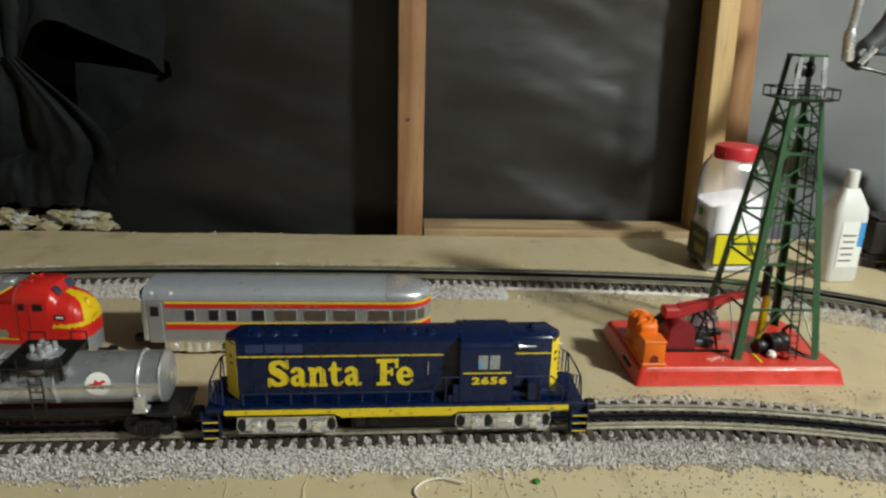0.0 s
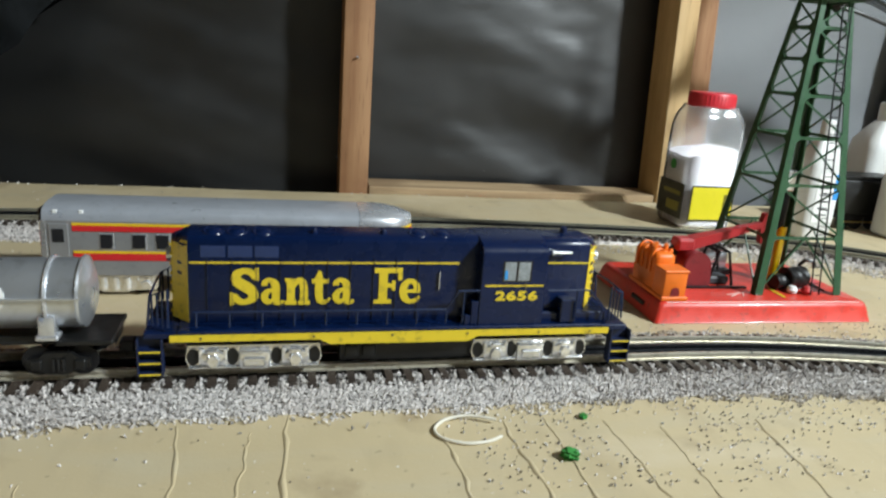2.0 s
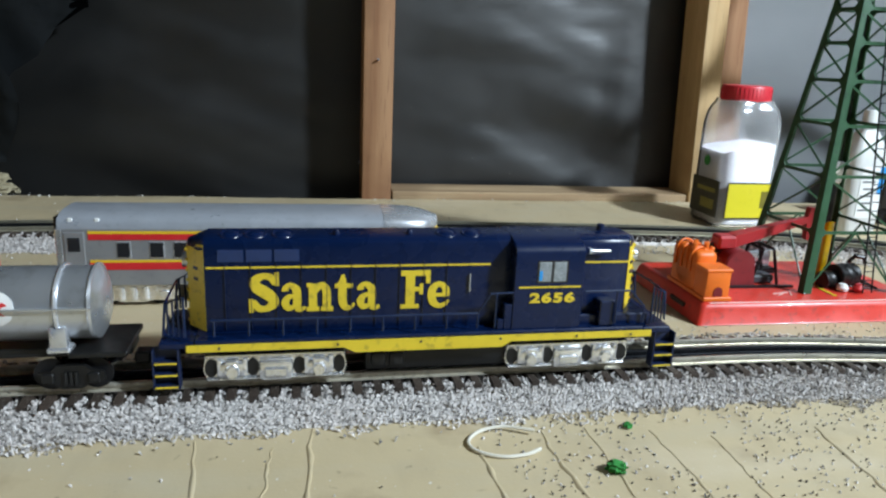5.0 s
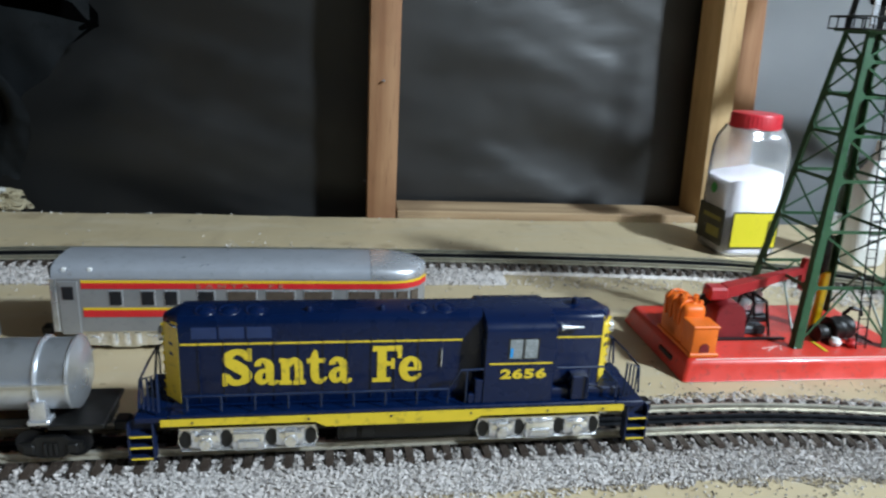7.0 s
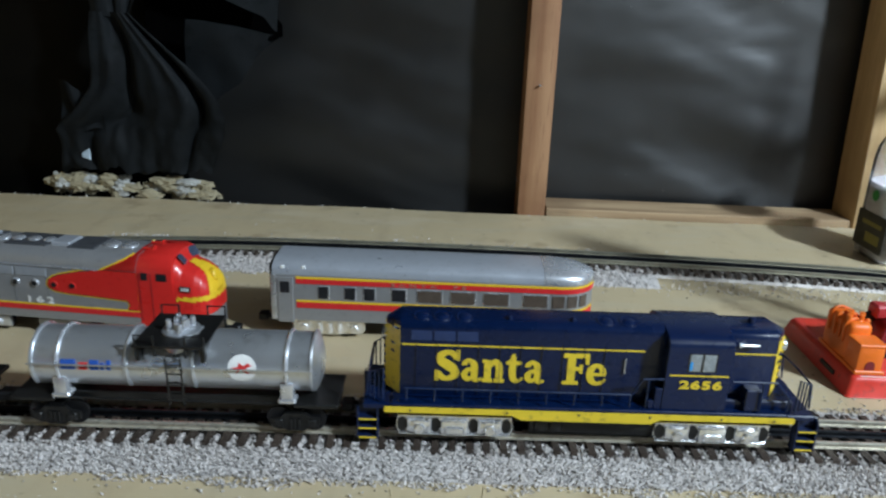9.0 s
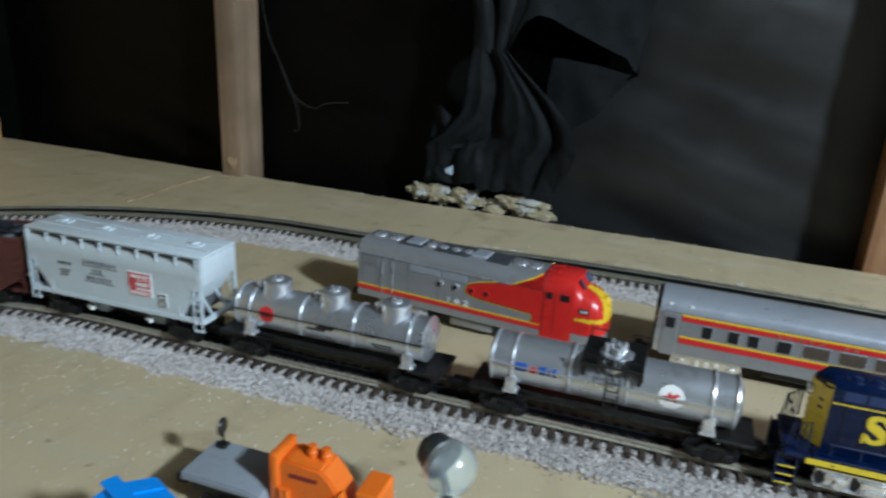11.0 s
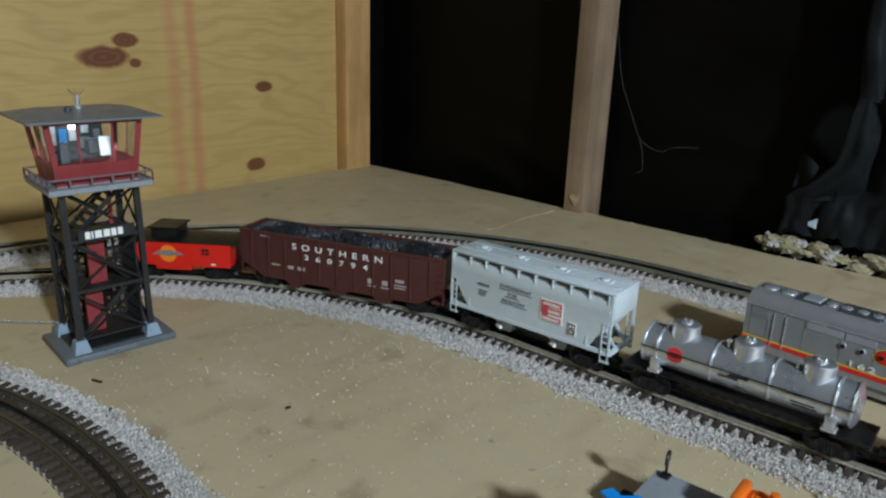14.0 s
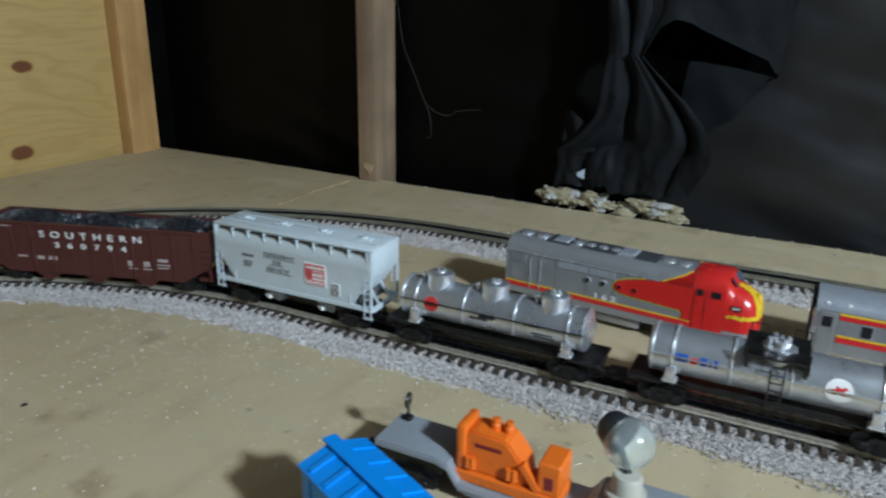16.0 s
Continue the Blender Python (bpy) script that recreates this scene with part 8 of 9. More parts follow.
def searchlight_car(m):
    """Depressed-centre flat car: generator in the well, searchlight at one end."""
    e = thing("searchlight_flat_car", m, "grey toy flat car with orange generator and searchlight", "flat car")
    h = 0.0238
    bm = bmesh.new()
    top = [(-0.122, 0.0350), (-0.066, 0.0350), (-0.056, 0.0320), (-0.046, 0.0180), (-0.036, 0.0160), (0.040, 0.0160), (0.050, 0.0180), (0.060, 0.0320), (0.070, 0.0350), (0.122, 0.0350)]
    bottom = [(x, z - (0.0060 if z > 0.03 else 0.0070)) for x, z in top]
    plate(bm, top + bottom[::-1], -h, h)
    bmesh.ops.bevel(bm, geom=[x for x in bm.edges if abs(x.verts[0].co.y - x.verts[1].co.y) < 1e-6], offset=0.0012, segments=2, affect="EDGES")
    part("deck", bm, grey_deck, e)
    for s in (-1, 1):
        bm = bmesh.new()
        box(bm, -0.045, 0.045, *sorted((s * (h - 0.003), s * (h + 0.0012))), 0.0135, 0.0155)
        part("well_edge", bm, grey_deck, e)
        journal_truck(e, s * 0.088)
        coupler(e, s * 0.120, s)
    for xa, xb in ((-0.118, -0.062), (0.062, 0.118)):
        part("bolster", B((xa, xb, -0.018, 0.018, 0.016, 0.0295), bevel=0.001), black_plastic, e)
    bm = bmesh.new()
    rod(bm, (-0.112, 0.016, 0.0350), (-0.112, 0.016, 0.0560), 0.0012, 8)
    lathe(bm, [(0.0005, -0.0012), (0.0066, -0.0012), (0.0074, 0.0), (0.0066, 0.0012), (0.0005, 0.0012)], 16, Matrix.Translation((-0.112, 0.016, 0.0535)) @ pose(0, 0, 0, 0, 90, 10))
    box(bm, -0.116, -0.108, 0.012, 0.020, 0.0350, 0.0385, 0.0008)
    part("brake_wheel", bm, black_plastic, e, "black brake stand and wheel")
    # generator
    g = part("generator", B((-0.0430, 0.0440, -0.0165, 0.0165, 0.0162, 0.0260), bevel=0.0012), orange, e, "moulded orange generator load")
    bm = bmesh.new()
    plate(bm, [(-0.0410, 0.0255), (0.0160, 0.0255), (0.0140, 0.0400), (0.0060, 0.0520), (-0.0020, 0.0600), (-0.0300, 0.0620), (-0.0400, 0.0560)], -0.0125, 0.0125)
    bmesh.ops.bevel(bm, geom=bm.edges[:], offset=0.0016, segments=2, affect="EDGES")
    part("engine_block", bm, orange, g)
    part("radiator", B((-0.0430, -0.0350, -0.0150, 0.0150, 0.0255, 0.0655), bevel=0.0025, segments=2), orange, g)
    part("switch_box", B((0.0250, 0.0430, -0.0145, 0.0145, 0.0255, 0.0530), bevel=0.0015), orange, g)
    part("switch_opening", B((0.0310, 0.0375, -0.0150, -0.0140, 0.0310, 0.0420), bevel=0.0003), maroon, g)
    for x in (-0.0160, -0.0050):
        bm = bmesh.new()
        lathe(bm, [(0.0042, 0.0), (0.0042, 0.005), (0.0034, 0.006), (0.0034, 0.0095), (0.0005, 0.0098)], 14, Matrix.Translation((x, 0.002, 0.0600)))
        part("stack", bm, orange, g)
    for x in (-0.0320, -0.0280, 0.0020, 0.0070):
        bm = bmesh.new()
        rod(bm, (x, -0.0150, 0.030), (x, -0.0150, 0.0395), 0.0024, 8)
        part("fitting", bm, orange, g)
    bm = bmesh.new()
    bar(bm, (0.0120, -0.0120, 0.0460), (0.0260, -0.0120, 0.0270), 0.0070, 0.0050)
    part("cover", bm, orange, g)
    bars(g, ((-0.0270, -0.0050, 0.0490, 0.0520),), -0.0126, maroon, "moulded_mark")
    for ob in [g] + list(g.children):
        if ob is g:
            ob.location.x -= 0.009
    # searchlight on the raised end
    s = bmesh.new()
    lathe(s, [(0.0150, 0.0), (0.0150, 0.004), (0.0115, 0.005), (0.0110, 0.016), (0.0095, 0.0185), (0.0005, 0.019)], 24, Matrix.Translation((0.0790, 0.002, 0.0352)))
    mount = part("mount", s, mount_cream, e, "cream round mount")
    head = Matrix.Translation((0.0680, 0.0150, 0.0765)) @ pose(0, 0, 0, 106, 0, 62)
    s = bmesh.new()
    lathe(s, [(0.0005, -0.016), (0.0090, -0.0152), (0.0125, -0.012), (0.0146, -0.004), (0.0160, 0.0040), (0.0148, 0.0040), (0.0134, -0.005), (0.0096, -0.010), (0.0005, -0.0115)], 28, head)
    hd = part("lamp_head", s, grey_dark, mount, "dark grey searchlight head")
    s = bmesh.new()
    outer = [(0.0192 * math.sin(k * 0.24), 0.0095 + 0.0188 * math.cos(k * 0.24)) for k in range(1, 10)]
    inner = [(r - 0.0009 if r > 0.002 else r, z - 0.0009 * (z - 0.0095) / 0.015) for r, z in reversed(outer)]
    lathe(s, [(0.0004, 0.0283)] + outer + inner + [(0.0004, 0.0273)], 32, head)
    lens = part("lens", s, lens_glass, hd, "clear domed plastic lens")
    lens.visible_shadow = False
    s = bmesh.new()
    tube(s, [(0.0790, 0.0020, 0.0540), (0.0740, 0.0090, 0.0610), (0.0680, 0.0150, 0.0670)], 0.0030, 8)
    part("yoke", s, grey_dark, mount)
    return e


mount_cream = paint("cream_plastic", (0.45, 0.43, 0.36), 0.45, vary=0.08)
grey_dark = paint("dark_grey_plastic", (0.022, 0.026, 0.028), 0.4, vary=0.15)
blue_boxcar(pose(-0.456, 0.260, 0, 0, 0, -23.5))
searchlight_car(pose(-0.4555, 0.4085, 0, 0, 0, 2))


# ---- bottles and tins at the back ----
def rounded_ring(a, b, r, z, n=5):
    pts = []
    for cx, cy, s in ((a - r, b - r, 0), (-a + r, b - r, 90), (-a + r, -b + r, 180), (a - r, -b + r, 270)):
        for k in range(n + 1):
            t = radians(s + 90 * k / n)
            pts.append((cx + r * math.cos(t), cy + r * math.sin(t), z))
    return pts


def salt_jar(m):
    e = thing("plastic_jar", m, "clear square plastic jar of white powder with red lid", "jar")
    a, r = 0.0425, 0.017
    outer = ((0.001, 0.92), (0.006, 1.0), (0.132, 1.0), (0.148, 0.985), (0.160, 0.94), (0.169, 0.86), (0.175, 0.77), (0.180, 0.74))
    bm = bmesh.new()
    rings = [rounded_ring(a * k, a * k, r * k, z) for z, k in outer] + [rounded_ring(a * k - 0.0016, a * k - 0.0016, r * k, max(z, 0.003)) for z, k in reversed(outer)]
    loft(bm, rings)
    glass_body = part("jar_body", bm, jar_plastic, e, "dusty clear plastic", smooth=50)
    glass_body.visible_shadow = False
    bm = bmesh.new()
    inner = a - 0.0024
    rings = [rounded_ring(inner * 0.93, inner * 0.93, r * 0.9, 0.0042), rounded_ring(inner, inner, r, 0.008), rounded_ring(inner, inner, r, 0.114)]
    loft(bm, rings)
    for v in bm.verts:
        if v.co.z > 0.1:
            v.co.z += 0.006 * (v.co.x / a) + 0.004 * noise.noise((v.co.x * 60, v.co.y * 60, 0))
    part("powder", bm, powder, e, "white powder fill")
    bm = bmesh.new()
    lathe(bm, [(0.0300, 0.1780), (0.0325, 0.1780), (0.0335, 0.1788), (0.0335, 0.1965), (0.0322, 0.1985), (0.0290, 0.1992), (0.0005, 0.1992)], 40)
    lid = part("lid", bm, lid_red, e, "ribbed red lid")
    for k in range(40):
        t = 6.283 * k / 40
        bm = bmesh.new()
        rod(bm, (0.0336 * math.cos(t), 0.0336 * math.sin(t), 0.1798), (0.0336 * math.cos(t), 0.0336 * math.sin(t), 0.1955), 0.0004, 5)
        part("lid_rib", bm, lid_red, lid)
    # label wraps the near faces: black left half, yellow right half
    y = -a - 0.0006
    part("label_front", B((-a + 0.009, a - 0.009, y - 0.0002, y + 0.0006, 0.0172, 0.0652)), label_yellow, e, "yellow label")
    part("label_edge", B((-a + 0.007, a - 0.007, y + 0.0001, y + 0.0008, 0.0152, 0.0672)), label_black, e)
    part("label_code", B((a - 0.024, a - 0.014, y - 0.0006, y, 0.031, 0.055)), code_olive, e)
    part("label_side", B((y - 0.0002, y + 0.0006, -a + 0.008, a - 0.008, 0.0152, 0.0672)), label_black, e, "black label side")
    part("label_text_bar", B((y - 0.0006, y, -0.026, 0.020, 0.049, 0.055)), code_olive, e)
    part("label_text_bar", B((y - 0.0006, y, -0.026, 0.008, 0.025, 0.039)), code_olive, e)
    bm = bmesh.new()
    rod(bm, (y, 0.004, 0.092), (y - 0.0006, 0.004, 0.092), 0.0075, 20)
    part("green_spot", bm, moss_green, e)
    return e


def milk_bottle(m, scale_z, a, b, label, cap_material, cap_label="", neck=None):
    """A milky plastic bottle with sloped shoulders."""
    e = thing("plastic_bottle", m, label, "bottle")
    h = scale_z
    bm = bmesh.new()
    rows = ((0.001, 0.90), (0.006, 1.0), (h * 0.60, 1.0), (h * 0.68, 0.94), (h * 0.80, 0.58), (h * 0.845, 0.42))
    loft(bm, [rounded_ring(a * k, b * k, min(a, b) * k * 0.55, z) for z, k in rows])
    part("bottle_body", bm, white_plastic, e)
    bm = bmesh.new()
    rr = neck or min(a, b) * 0.42
    lathe(bm, [(rr, h * 0.845), (rr * 1.08, h * 0.85), (rr * 1.08, h * 0.985), (rr * 0.95, h), (0.0005, h)], 24)
    part("cap", bm, cap_material, e, cap_label)
    return e


salt_jar(pose(0.537, 1.118, 0, 0, 0, 2))
slim = milk_bottle(pose(0.695, 1.062, 0, 0, 0, 4), 0.174, 0.0290, 0.0215, "flat white plastic bottle with blue and white label", white_plastic, neck=0.0088)
part("label_wrap", B((-0.0160, 0.0215, -0.0224, -0.0212, 0.026, 0.098)), white_ink, slim, "white label")
part("label_band", B((0.0130, 0.0215, -0.0230, -0.0222, 0.060, 0.098)), label_blue, slim, "blue label band")
for k in range(5):
    part("label_bar", B((-0.0130 + 0.003 * (k % 2), 0.008, -0.0229, -0.0222, 0.036 + 0.010 * k, 0.0385 + 0.010 * k)), ink_grey, slim)
milk_bottle(pose(0.928, 1.203, 0, 0, 0, -3), 0.198, 0.0510, 0.0350, "large white plastic jug standing near the wall", white_plastic, neck=0.0195)
squat = milk_bottle(pose(0.886, 1.064, 0, 0, 0, 2), 0.148, 0.0600, 0.0300, "white plastic jug with yellow and red spout cap", cap_yellow, "yellow cap")
part("cap_spout", B((-0.042, 0.006, -0.010, 0.010, 0.126, 0.140), bevel=0.002), cap_yellow, squat)
part("cap_ring", B((-0.050, -0.037, -0.012, 0.012, 0.118, 0.133), bevel=0.002), red_ink, squat, "red collar")
for k in range(5):
    part("moulded_line", B((-0.038, 0.040, -0.0310, -0.0296, 0.030 + 0.012 * k, 0.033 + 0.012 * k), bevel=0.0005), white_plastic, squat)
milk_bottle(pose(1.055, 1.16, 0, 0, 0, -20), 0.205, 0.0500, 0.0400, "white plastic jug beside other jugs", white_plastic)


def black_tender(m):
    e = thing("toy_tender", m, "black toy locomotive tender with brass-coloured wheels by the wall", "tender")
    part("body", B((-0.055, 0.055, -0.028, 0.028, 0.026, 0.080), bevel=0.003, segments=2), black_plastic, e)
    part("top_rail", B((-0.050, 0.050, -0.025, 0.025, 0.080, 0.086), bevel=0.001), black_plastic, e)
    part("frame", B((-0.062, 0.062, -0.024, 0.024, 0.018, 0.026), bevel=0.001), black_metal, e)
    for x in (-0.036, -0.012, 0.016, 0.040):
        bm = bmesh.new()
        lathe(bm, [(0.004, -0.002), (0.0130, -0.002), (0.0130, 0.0), (0.0110, 0.001), (0.004, 0.001)], 20, Matrix.Translation((x, -0.0225, 0.013)) @ pose(0, 0, 0, 90, 0, 0))
        part("wheel", bm, black_metal, e)
    bm = bmesh.new()
    rod(bm, (-0.040, -0.0260, 0.0130), (0.042, -0.0260, 0.0130), 0.0014, 6)
    part("side_rod", bm, brass, e, "brass side rod")
    return e


brass = paint("brass", (0.60, 0.42, 0.14), 0.3, 0.9, vary=0.1)
black_tender(pose(0.832, 1.131, 0, 0, 0, 0))


# ---- handlebar leaning in from the upper right ----
def handlebar():
    e = thing("bicycle_handlebar", Matrix(), "grey bicycle handlebar with bright brake lever and black cable", "handlebar")
    bm = bmesh.new()
    tube(bm, spline([(0.745, 1.06, 0.52), (0.722, 1.06, 0.452), (0.706, 1.06, 0.402), (0.690, 1.06, 0.368), (0.670, 1.06, 0.348)], 6), [0.0120] * 8 + [0.0125] * 8 + [0.0140] * 8 + [0.0115], 14)
    part("grip", bm, rubber, e, "dark rubber grip")
    bm = bmesh.new()
    plate(bm, [(0.668, 0.352), (0.700, 0.376), (0.722, 0.384), (0.752, 0.368), (0.800, 0.358), (0.900, 0.348), (0.900, 0.304), (0.830, 0.310), (0.776, 0.324), (0.735, 0.338), (0.700, 0.340)], 1.066, 1.090)
    bmesh.ops.bevel(bm, geom=bm.edges[:], offset=0.004, segments=2, affect="EDGES")
    part("bracket", bm, bar_grey, e, "blue-grey lacquered bracket")
    bm = bmesh.new()
    tube(bm, spline([(0.642, 1.045, 0.500), (0.641, 1.045, 0.440), (0.640, 1.045, 0.400), (0.637, 1.045, 0.365), (0.642, 1.048, 0.334)], 6), [0.0052] * 9 + [0.0060] * 8 + [0.0085] * 8, 12)
    part("brake_lever", bm, silver_bright, e, "bright brake lever")
    bm = bmesh.new()
    bmesh.ops.create_icosphere(bm, subdivisions=3, radius=1.0)
    for v in bm.verts:
        d = 1 + 0.22 * noise.noise(v.co * 1.6)
        v.co = Vector((0.660 + v.co.x * 0.016 * d, 1.052 + v.co.y * 0.013 * d, 0.338 + v.co.z * 0.017 * d))
    part("lever_mount", bm, black_metal, e, smooth=60)
    bm = bmesh.new()
    rod(bm, (0.656, 1.040, 0.330), (0.672, 1.037, 0.352), 0.0050, 12)
    part("clamp_bolt", bm, silver_bright, e)
    bm = bmesh.new()
    tube(bm, spline([(0.655, 1.045, 0.326), (0.690, 1.04, 0.319), (0.740, 1.04, 0.306), (0.80, 1.045, 0.292), (0.90, 1.06, 0.276)], 6), 0.0027, 8)
    part("cable", bm, black_plastic, e, "black brake cable")
    bm = bmesh.new()
    tube(bm, spline([(0.742, 1.05, 0.460), (0.748, 1.05, 0.412), (0.768, 1.05, 0.380), (0.795, 1.05, 0.366), (0.840, 1.055, 0.362), (0.91, 1.06, 0.37)], 6), 0.0046, 8)
    part("hose", bm, bar_dark, e, "dark bent hose")
    # leg that it leans on
    bm = bmesh.new()
    tube(bm, spline([(0.895, 1.078, 0.325), (1.00, 1.09, 0.26), (1.12, 1.10, 0.12), (1.17, 1.10, 0.0)], 6), 0.011, 10)
    part("stem", bm, bar_dark, e)
    return e


handlebar()


# ---- black sheeting, insulation ----
def sheeting():
    """Black plastic gathered at a knot, hanging over a gap in the wall."""
    e = thing("black_sheeting", Matrix(), "black plastic sheeting gathered in a knot on the wall", "sheeting")
    kx, ky, kz = -0.612, 1.236, 0.297

    def sheet(name, material, label, nu, nv, place):
        bm = bmesh.new()
        grid(bm, [[place(i / nu, j / nv) for i in range(nu + 1)] for j in range(nv + 1)])
        part(name, bm, material, e, label, smooth=70)

    def skirt(u, v):
        z = kz - (kz - 0.045) * v
        left = float(np.interp(v, (0, 0.12, 0.3, 0.45, 0.60, 0.72, 1.0), (-0.656, -0.660, -0.664, -0.676, -0.705, -0.748, -0.752)))
        right = float(np.interp(v, (0, 0.10, 0.3, 0.42, 0.54, 0.64, 0.74, 0.86, 1.0), (-0.596, -0.570, -0.514, -0.487, -0.469, -0.464, -0.470, -0.485, -0.504)))
        x = left + (right - left) * u ** (0.60 + 0.40 * min(1.0, v * 2.2))
        # folds run out of the knot
        ph = u * 17 + 2.0 * math.sin(u * 5.5 + 0.6) + 2.2 * noise.noise((u * 3, v * 2.6, 3))
        pleat = 1 - 2.6 * (1 - abs(math.sin(ph / 2))) ** 2.2
        amp = 0.003 + 0.014 * math.sin(math.pi * min(1.0, 0.06 + v * 0.95)) ** 0.8 * (0.55 + 0.45 * noise.noise((u * 9, 4.0, 1)))
        y = ky + 0.030 * v - amp * pleat + 0.013 * noise.noise((x * 14, z * 9, 1)) * v + 0.008 * (0.5 - abs(noise.noise((x * 26, z * 20 + x * 8, 5)))) * v + 0.003 * noise.noise((x * 60, z * 50, 5)) * v
        return (x + 0.006 * noise.noise((z * 16, u * 4, 4)) * v, min(y, 1.325), z + (0.016 * noise.noise((x * 22, 2.0, 0)) + 0.008 * noise.noise((x * 70, 1.0, 3))) * v ** 3)

    def gather(u, v):
        z = kz - 0.006 + 0.27 * v
        left = float(np.interp(v, (0, 0.08, 0.3, 1.0), (-0.656, -0.660, -0.668, -0.672)))
        right = float(np.interp(v, (0, 0.12, 0.3, 1.0), (-0.598, -0.584, -0.556, -0.545)))
        x = left + (right - left) * u ** (0.62 + 0.38 * min(1.0, v * 3))
        y = ky + (0.006 + 0.022 * min(1.0, v * 3)) * (1 - abs(math.sin(u * 7.5 + 0.8 * math.sin(3 * v)))) ** 1.6 + 0.012 * v + 0.008 * noise.noise((x * 20, z * 9, 7)) + 0.004 * noise.noise((x * 40, z * 26, 3))
        return (x, min(y, 1.330), z)

    def edge_above(x):
        """Lower edge of the dusty upper sheet, over the dark fold."""
        return float(np.interp(x, (-0.596, -0.575, -0.551, -0.530, -0.506, -0.447, -0.404, -0.386), (0.318, 0.343, 0.357, 0.352, 0.339, 0.314, 0.297, 0.274)))

    def edge_below(x):
        """Upper edge of the sheet under the dark fold."""
        return float(np.interp(x, (-0.596, -0.540, -0.500, -0.443, -0.389), (0.290, 0.290, 0.289, 0.281, 0.270)))

    def hood(u, v):
        x = -0.596 + 0.212 * u
        low = edge_above(x)
        z = low + (0.58 - low) * v
        x += (0.012 * (z - 0.274) / 0.1) * u
        y = 1.250 + 0.022 * u - 0.012 * (1 - v) ** 6 * math.sin(math.pi * u) + 0.012 * noise.noise((x * 9, z * 7, 8)) + 0.004 * noise.noise((x * 26, z * 20, 9))
        return (x, y, z)

    # dark backing sheet: the deep fold's shade is put into its colour
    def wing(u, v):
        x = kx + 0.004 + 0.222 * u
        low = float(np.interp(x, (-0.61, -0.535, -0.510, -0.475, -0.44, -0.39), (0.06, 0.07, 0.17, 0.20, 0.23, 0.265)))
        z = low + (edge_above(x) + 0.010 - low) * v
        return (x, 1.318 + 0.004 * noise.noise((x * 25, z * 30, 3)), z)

    def lower(u, v):
        x = -0.522 + 0.134 * u - 0.010 * math.sin(3.1 * v)
        top = edge_below(x)
        foot = float(np.interp(x, (-0.530, -0.500, -0.480, -0.442, -0.415, -0.389), (0.120, 0.140, 0.172, 0.196, 0.238, 0.262)))
        z = foot + (top - foot) * v
        y = 1.270 + 0.006 * u + 0.012 * noise.noise((x * 8, z * 9, 12)) + 0.005 * noise.noise((x * 24, z * 20, 13))
        return (x, y, z)

    def flap(u, v):
        x = -0.742 + 0.075 * u + 0.004 * v
        z = 0.128 + 0.060 * v - 0.020 * u + 0.006 * math.sin(u * 9)
        return (x, 1.270 - 0.014 * u + 0.006 * math.sin(u * 8 + v * 3), z)

    sheet("skirt", bag_black, "pleated black skirt", 180, 36, skirt)
    sheet("gather", bag_black, "", 44, 20, gather)
    sheet("hood_sheet", bag_grey, "dusty black upper sheet", 44, 30, hood)
    sheet("recess", bag_shade, "black backing sheet with the fold's shade in its colour", 36, 12, wing)
    sheet("lower_sheet", bag_grey, "dusty black lower sheet", 40, 24, lower)
    sheet("flap", bag_grey, "", 16, 10, flap)
    bm = bmesh.new()
    box(bm, -0.696, -0.682, 1.232, 1.2345, 0.070, 0.086, 0.001)
    for v in bm.verts:
        v.co.z += 0.012 * noise.noise((v.co.x * 120, v.co.z * 60, 3))
    part("torn_tag", bm, tag_blue, e, "torn pale blue scrap")
    return e


# near-black base that stands for shade inside the fold
bag_shade = paint("black_fold_shade", (0.0009, 0.0009, 0.0010), 0.9, vary=0.2, bump=0.1)
bag_grey = paint("dusty_sheeting", (0.0155, 0.0185, 0.021), 0.75, vary=0.25, coarse=20, bump=0.2)
tag_blue = paint("pale_scrap", (0.42, 0.52, 0.60), 0.6, vary=0.2)
bag_grey.node_tree.nodes["Principled BSDF"].inputs["Specular IOR Level"].default_value = 0.28
bag_shade.node_tree.nodes["Principled BSDF"].inputs["Specular IOR Level"].default_value = 0.05
sheeting()


def insulation_tufts():
    """Torn yellow fibre along the foot of the sheeting."""
    rng = random.Random(3)
    e = thing("insulation", Matrix(), "torn yellowish fibre insulation at the foot of the wall", "insulation")
    for k in range(58):
        x = -0.774 + 0.0046 * k + rng.uniform(-0.006, 0.006)
        if -0.640 < x < -0.622 or -0.606 < x < -0.592:
            continue
        bm = bmesh.new()
        bmesh.ops.create_icosphere(bm, subdivisions=3, radius=1.0)
        sx, sz = rng.uniform(0.008, 0.021), rng.uniform(0.005, 0.012)
        lean, z0 = rng.uniform(-0.7, 0.7), rng.uniform(0.002, 0.030)
        for v in bm.verts:
            d = 1 + 0.50 * noise.noise(v.co * 1.7 + Vector((k * 3.1, 0, 0))) + 0.42 * noise.noise(v.co * 5 + Vector((0, k, 0))) + 0.20 * noise.noise(v.co * 13 + Vector((0, 0, k)))
            z = z0 + v.co.z * sz * d
            v.co = Vector((x + v.co.x * sx * d + lean * (z - z0), 1.282 + 0.008 * math.sin(k * 2.1) + v.co.y * 0.008 * d, z))
        part("tuft", bm, insulation if math.sin(k * 0.55) < 0.55 else tuft_pale, e, smooth=40)


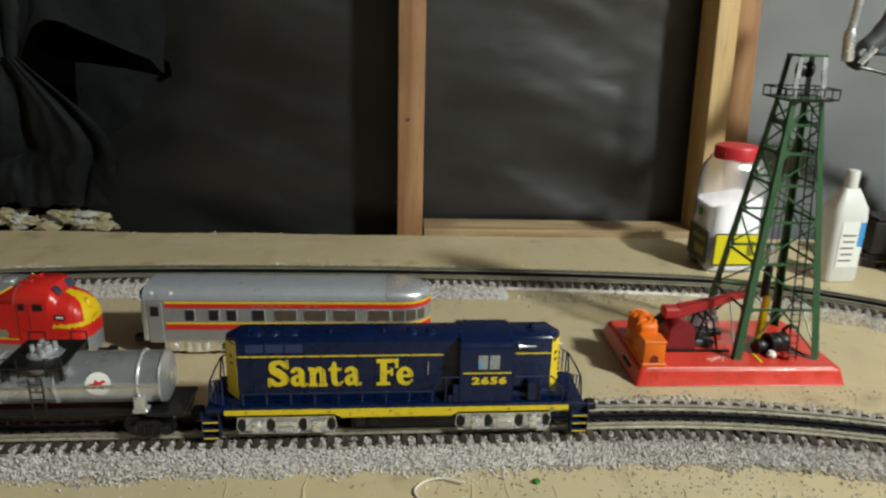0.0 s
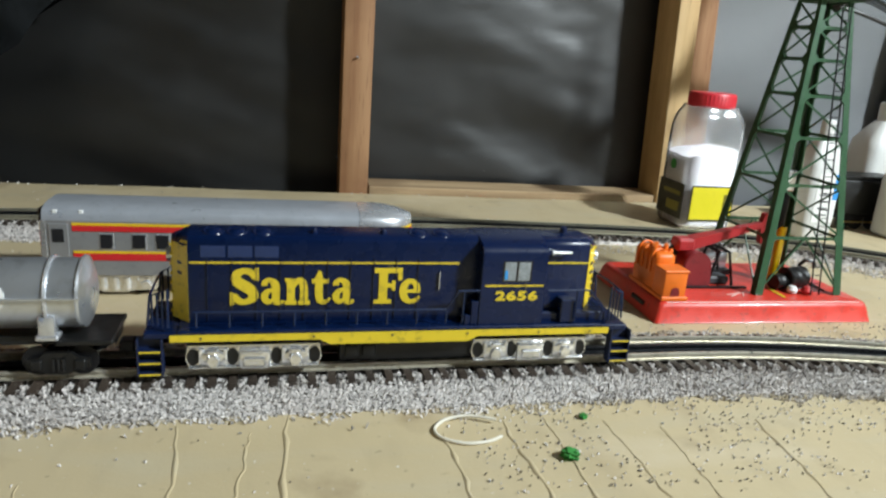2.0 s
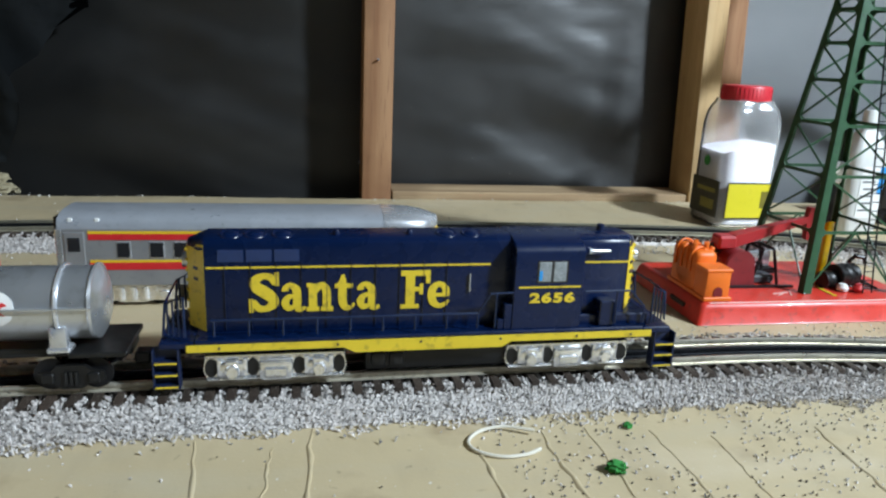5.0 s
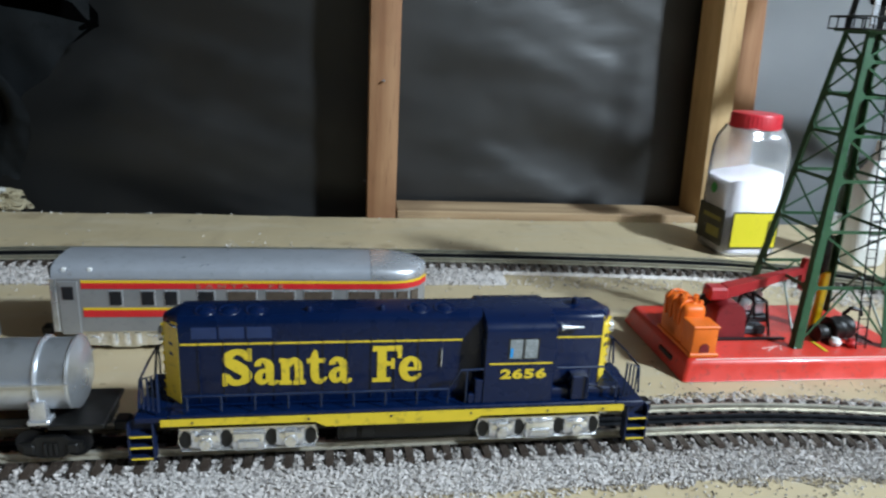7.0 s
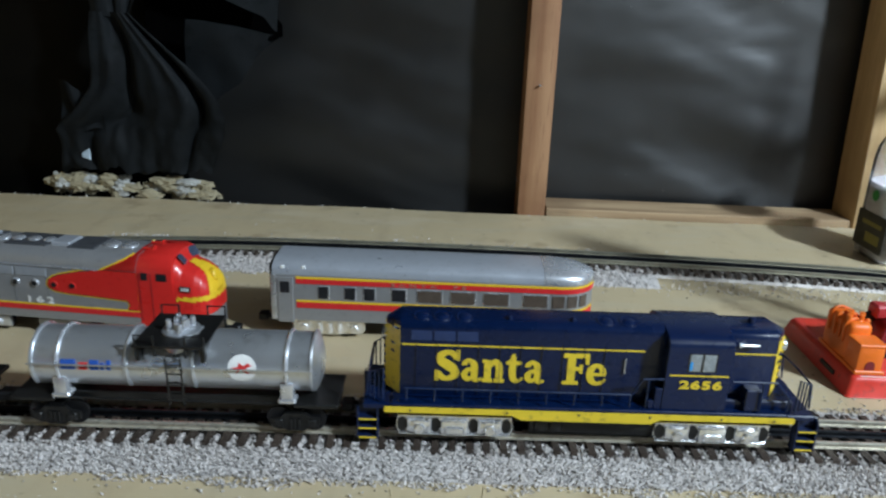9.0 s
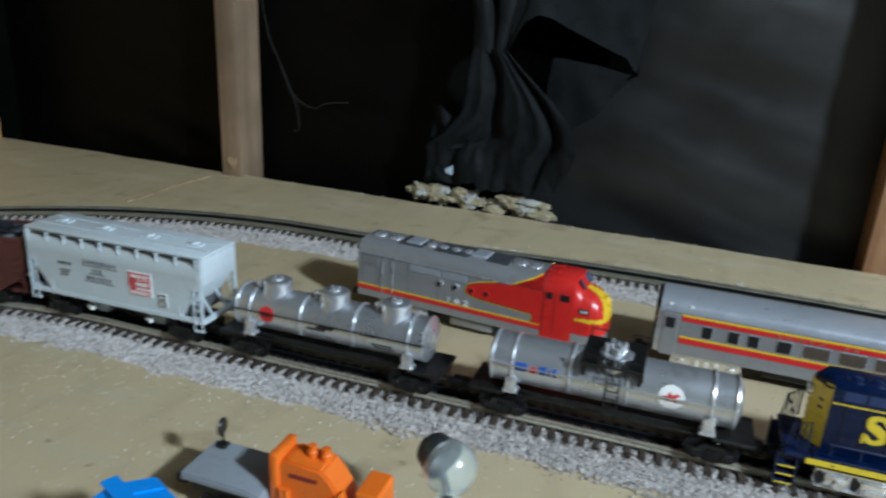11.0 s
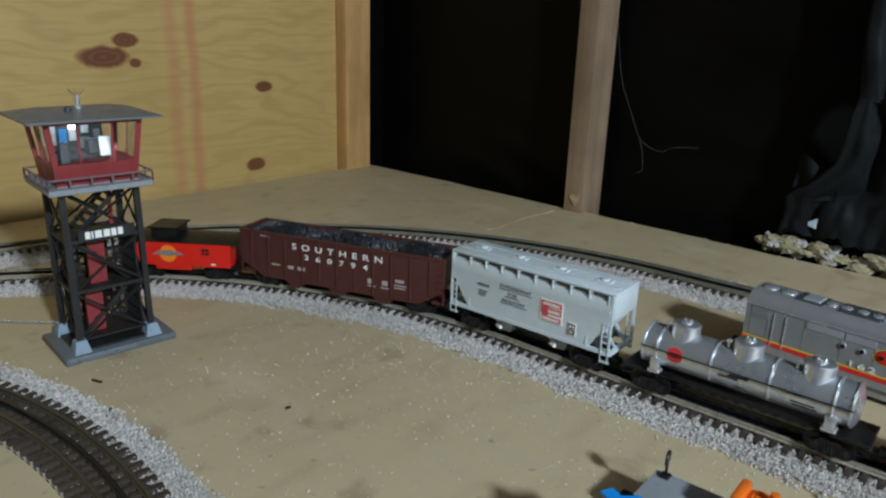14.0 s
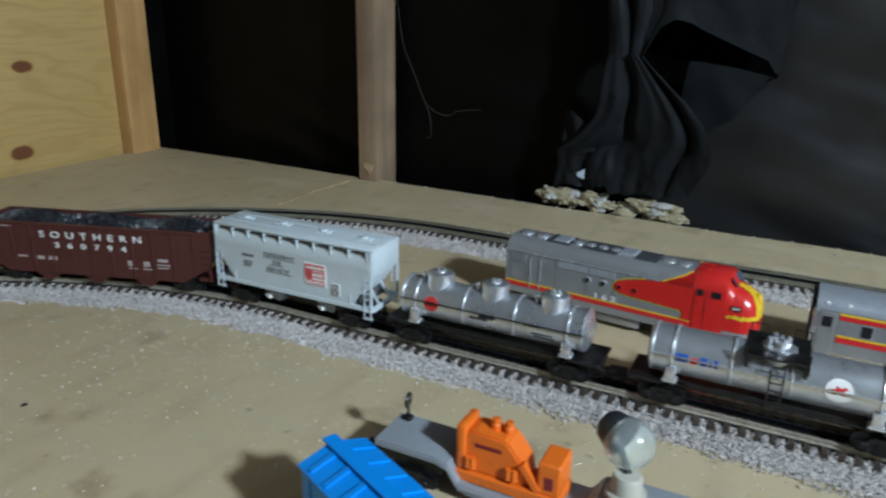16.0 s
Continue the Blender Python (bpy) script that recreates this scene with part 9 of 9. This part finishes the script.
tuft_pale = paint("pale_fibre", (0.47, 0.47, 0.44), 0.95, vary=0.2, fine=1200, coarse=150, bump=1.0)
insulation_tufts()


# ---- small clutter on the board ----
def clutter():
    bm = bmesh.new()
    tube(bm, spline([(0.073, 0.5455, 0.0035), (0.055, 0.5525, 0.003), (0.040, 0.5500, 0.0020), (0.0310, 0.5400, 0.0015), (0.0335, 0.5290, 0.0015), (0.047, 0.5215, 0.0015), (0.062, 0.5225, 0.0015), (0.072, 0.5270, 0.002)], 6), 0.0011, 8)
    solid("wire_loop", bm, ivory_wire, "loop of ivory insulated wire on the board", "wire")
    for x, y, r in ((0.109, 0.502, 0.0046), (0.136, 0.549, 0.0026), (0.1, 0.44, 0.003)):
        bm = bmesh.new()
        bmesh.ops.create_icosphere(bm, subdivisions=3, radius=1.0)
        for v in bm.verts:
            d = 1 + 0.5 * noise.noise(v.co * 3.0 + Vector((x * 90, 0, 0))) + 0.3 * noise.noise(v.co * 9)
            v.co = Vector((x + v.co.x * r * 1.15 * d, y + v.co.y * r * d, max(0.0, r * 0.75 + v.co.z * r * 0.8 * d)))
        solid("foam_moss", bm, moss_green, "small clump of green scenic foam", "foam clump")
    # thin rod with a black knob lying by the tower
    e = thing("lever_rod", Matrix(), "thin metal rod with a black knob lying on the board", "rod")
    bm = bmesh.new()
    rod(bm, (-1.378, 0.150, 0.0050), (-1.250, 0.268, 0.0050), 0.0016, 8)
    part("shaft", bm, silver_bright, e)
    bm = bmesh.new()
    box(bm, -0.007, 0.007, -0.005, 0.005, 0.0, 0.014, 0.002, 2, m=pose(-1.382, 0.146, 0, 0, 0, 40))
    part("knob", bm, black_plastic, e)
    for x, y, l, a in ((-1.125, 0.185, 0.014, 20), (-0.93, 0.30, 0.006, 70), (-1.05, 0.165, 0.018, -35)):
        bm = bmesh.new()
        box(bm, -l / 2, l / 2, -0.0016, 0.0016, 0.0, 0.0022, 0.0006, m=pose(x, y, 0, 0, 0, a))
        solid("dark_scrap", bm, black_plastic, "small dark scrap lying on the board", "scrap")
    e = thing("bottle_top", pose(0.448, 0.492, 0, 0, 0, 15), "small black plastic bottle top lying on the board", "bottle top")
    bm = bmesh.new()
    lathe(bm, [(0.0005, 0.0), (0.012, 0.0), (0.0125, 0.002), (0.0115, 0.011), (0.0095, 0.012), (0.0005, 0.0122)], 20)
    part("shell", bm, black_plastic, e)


clutter()
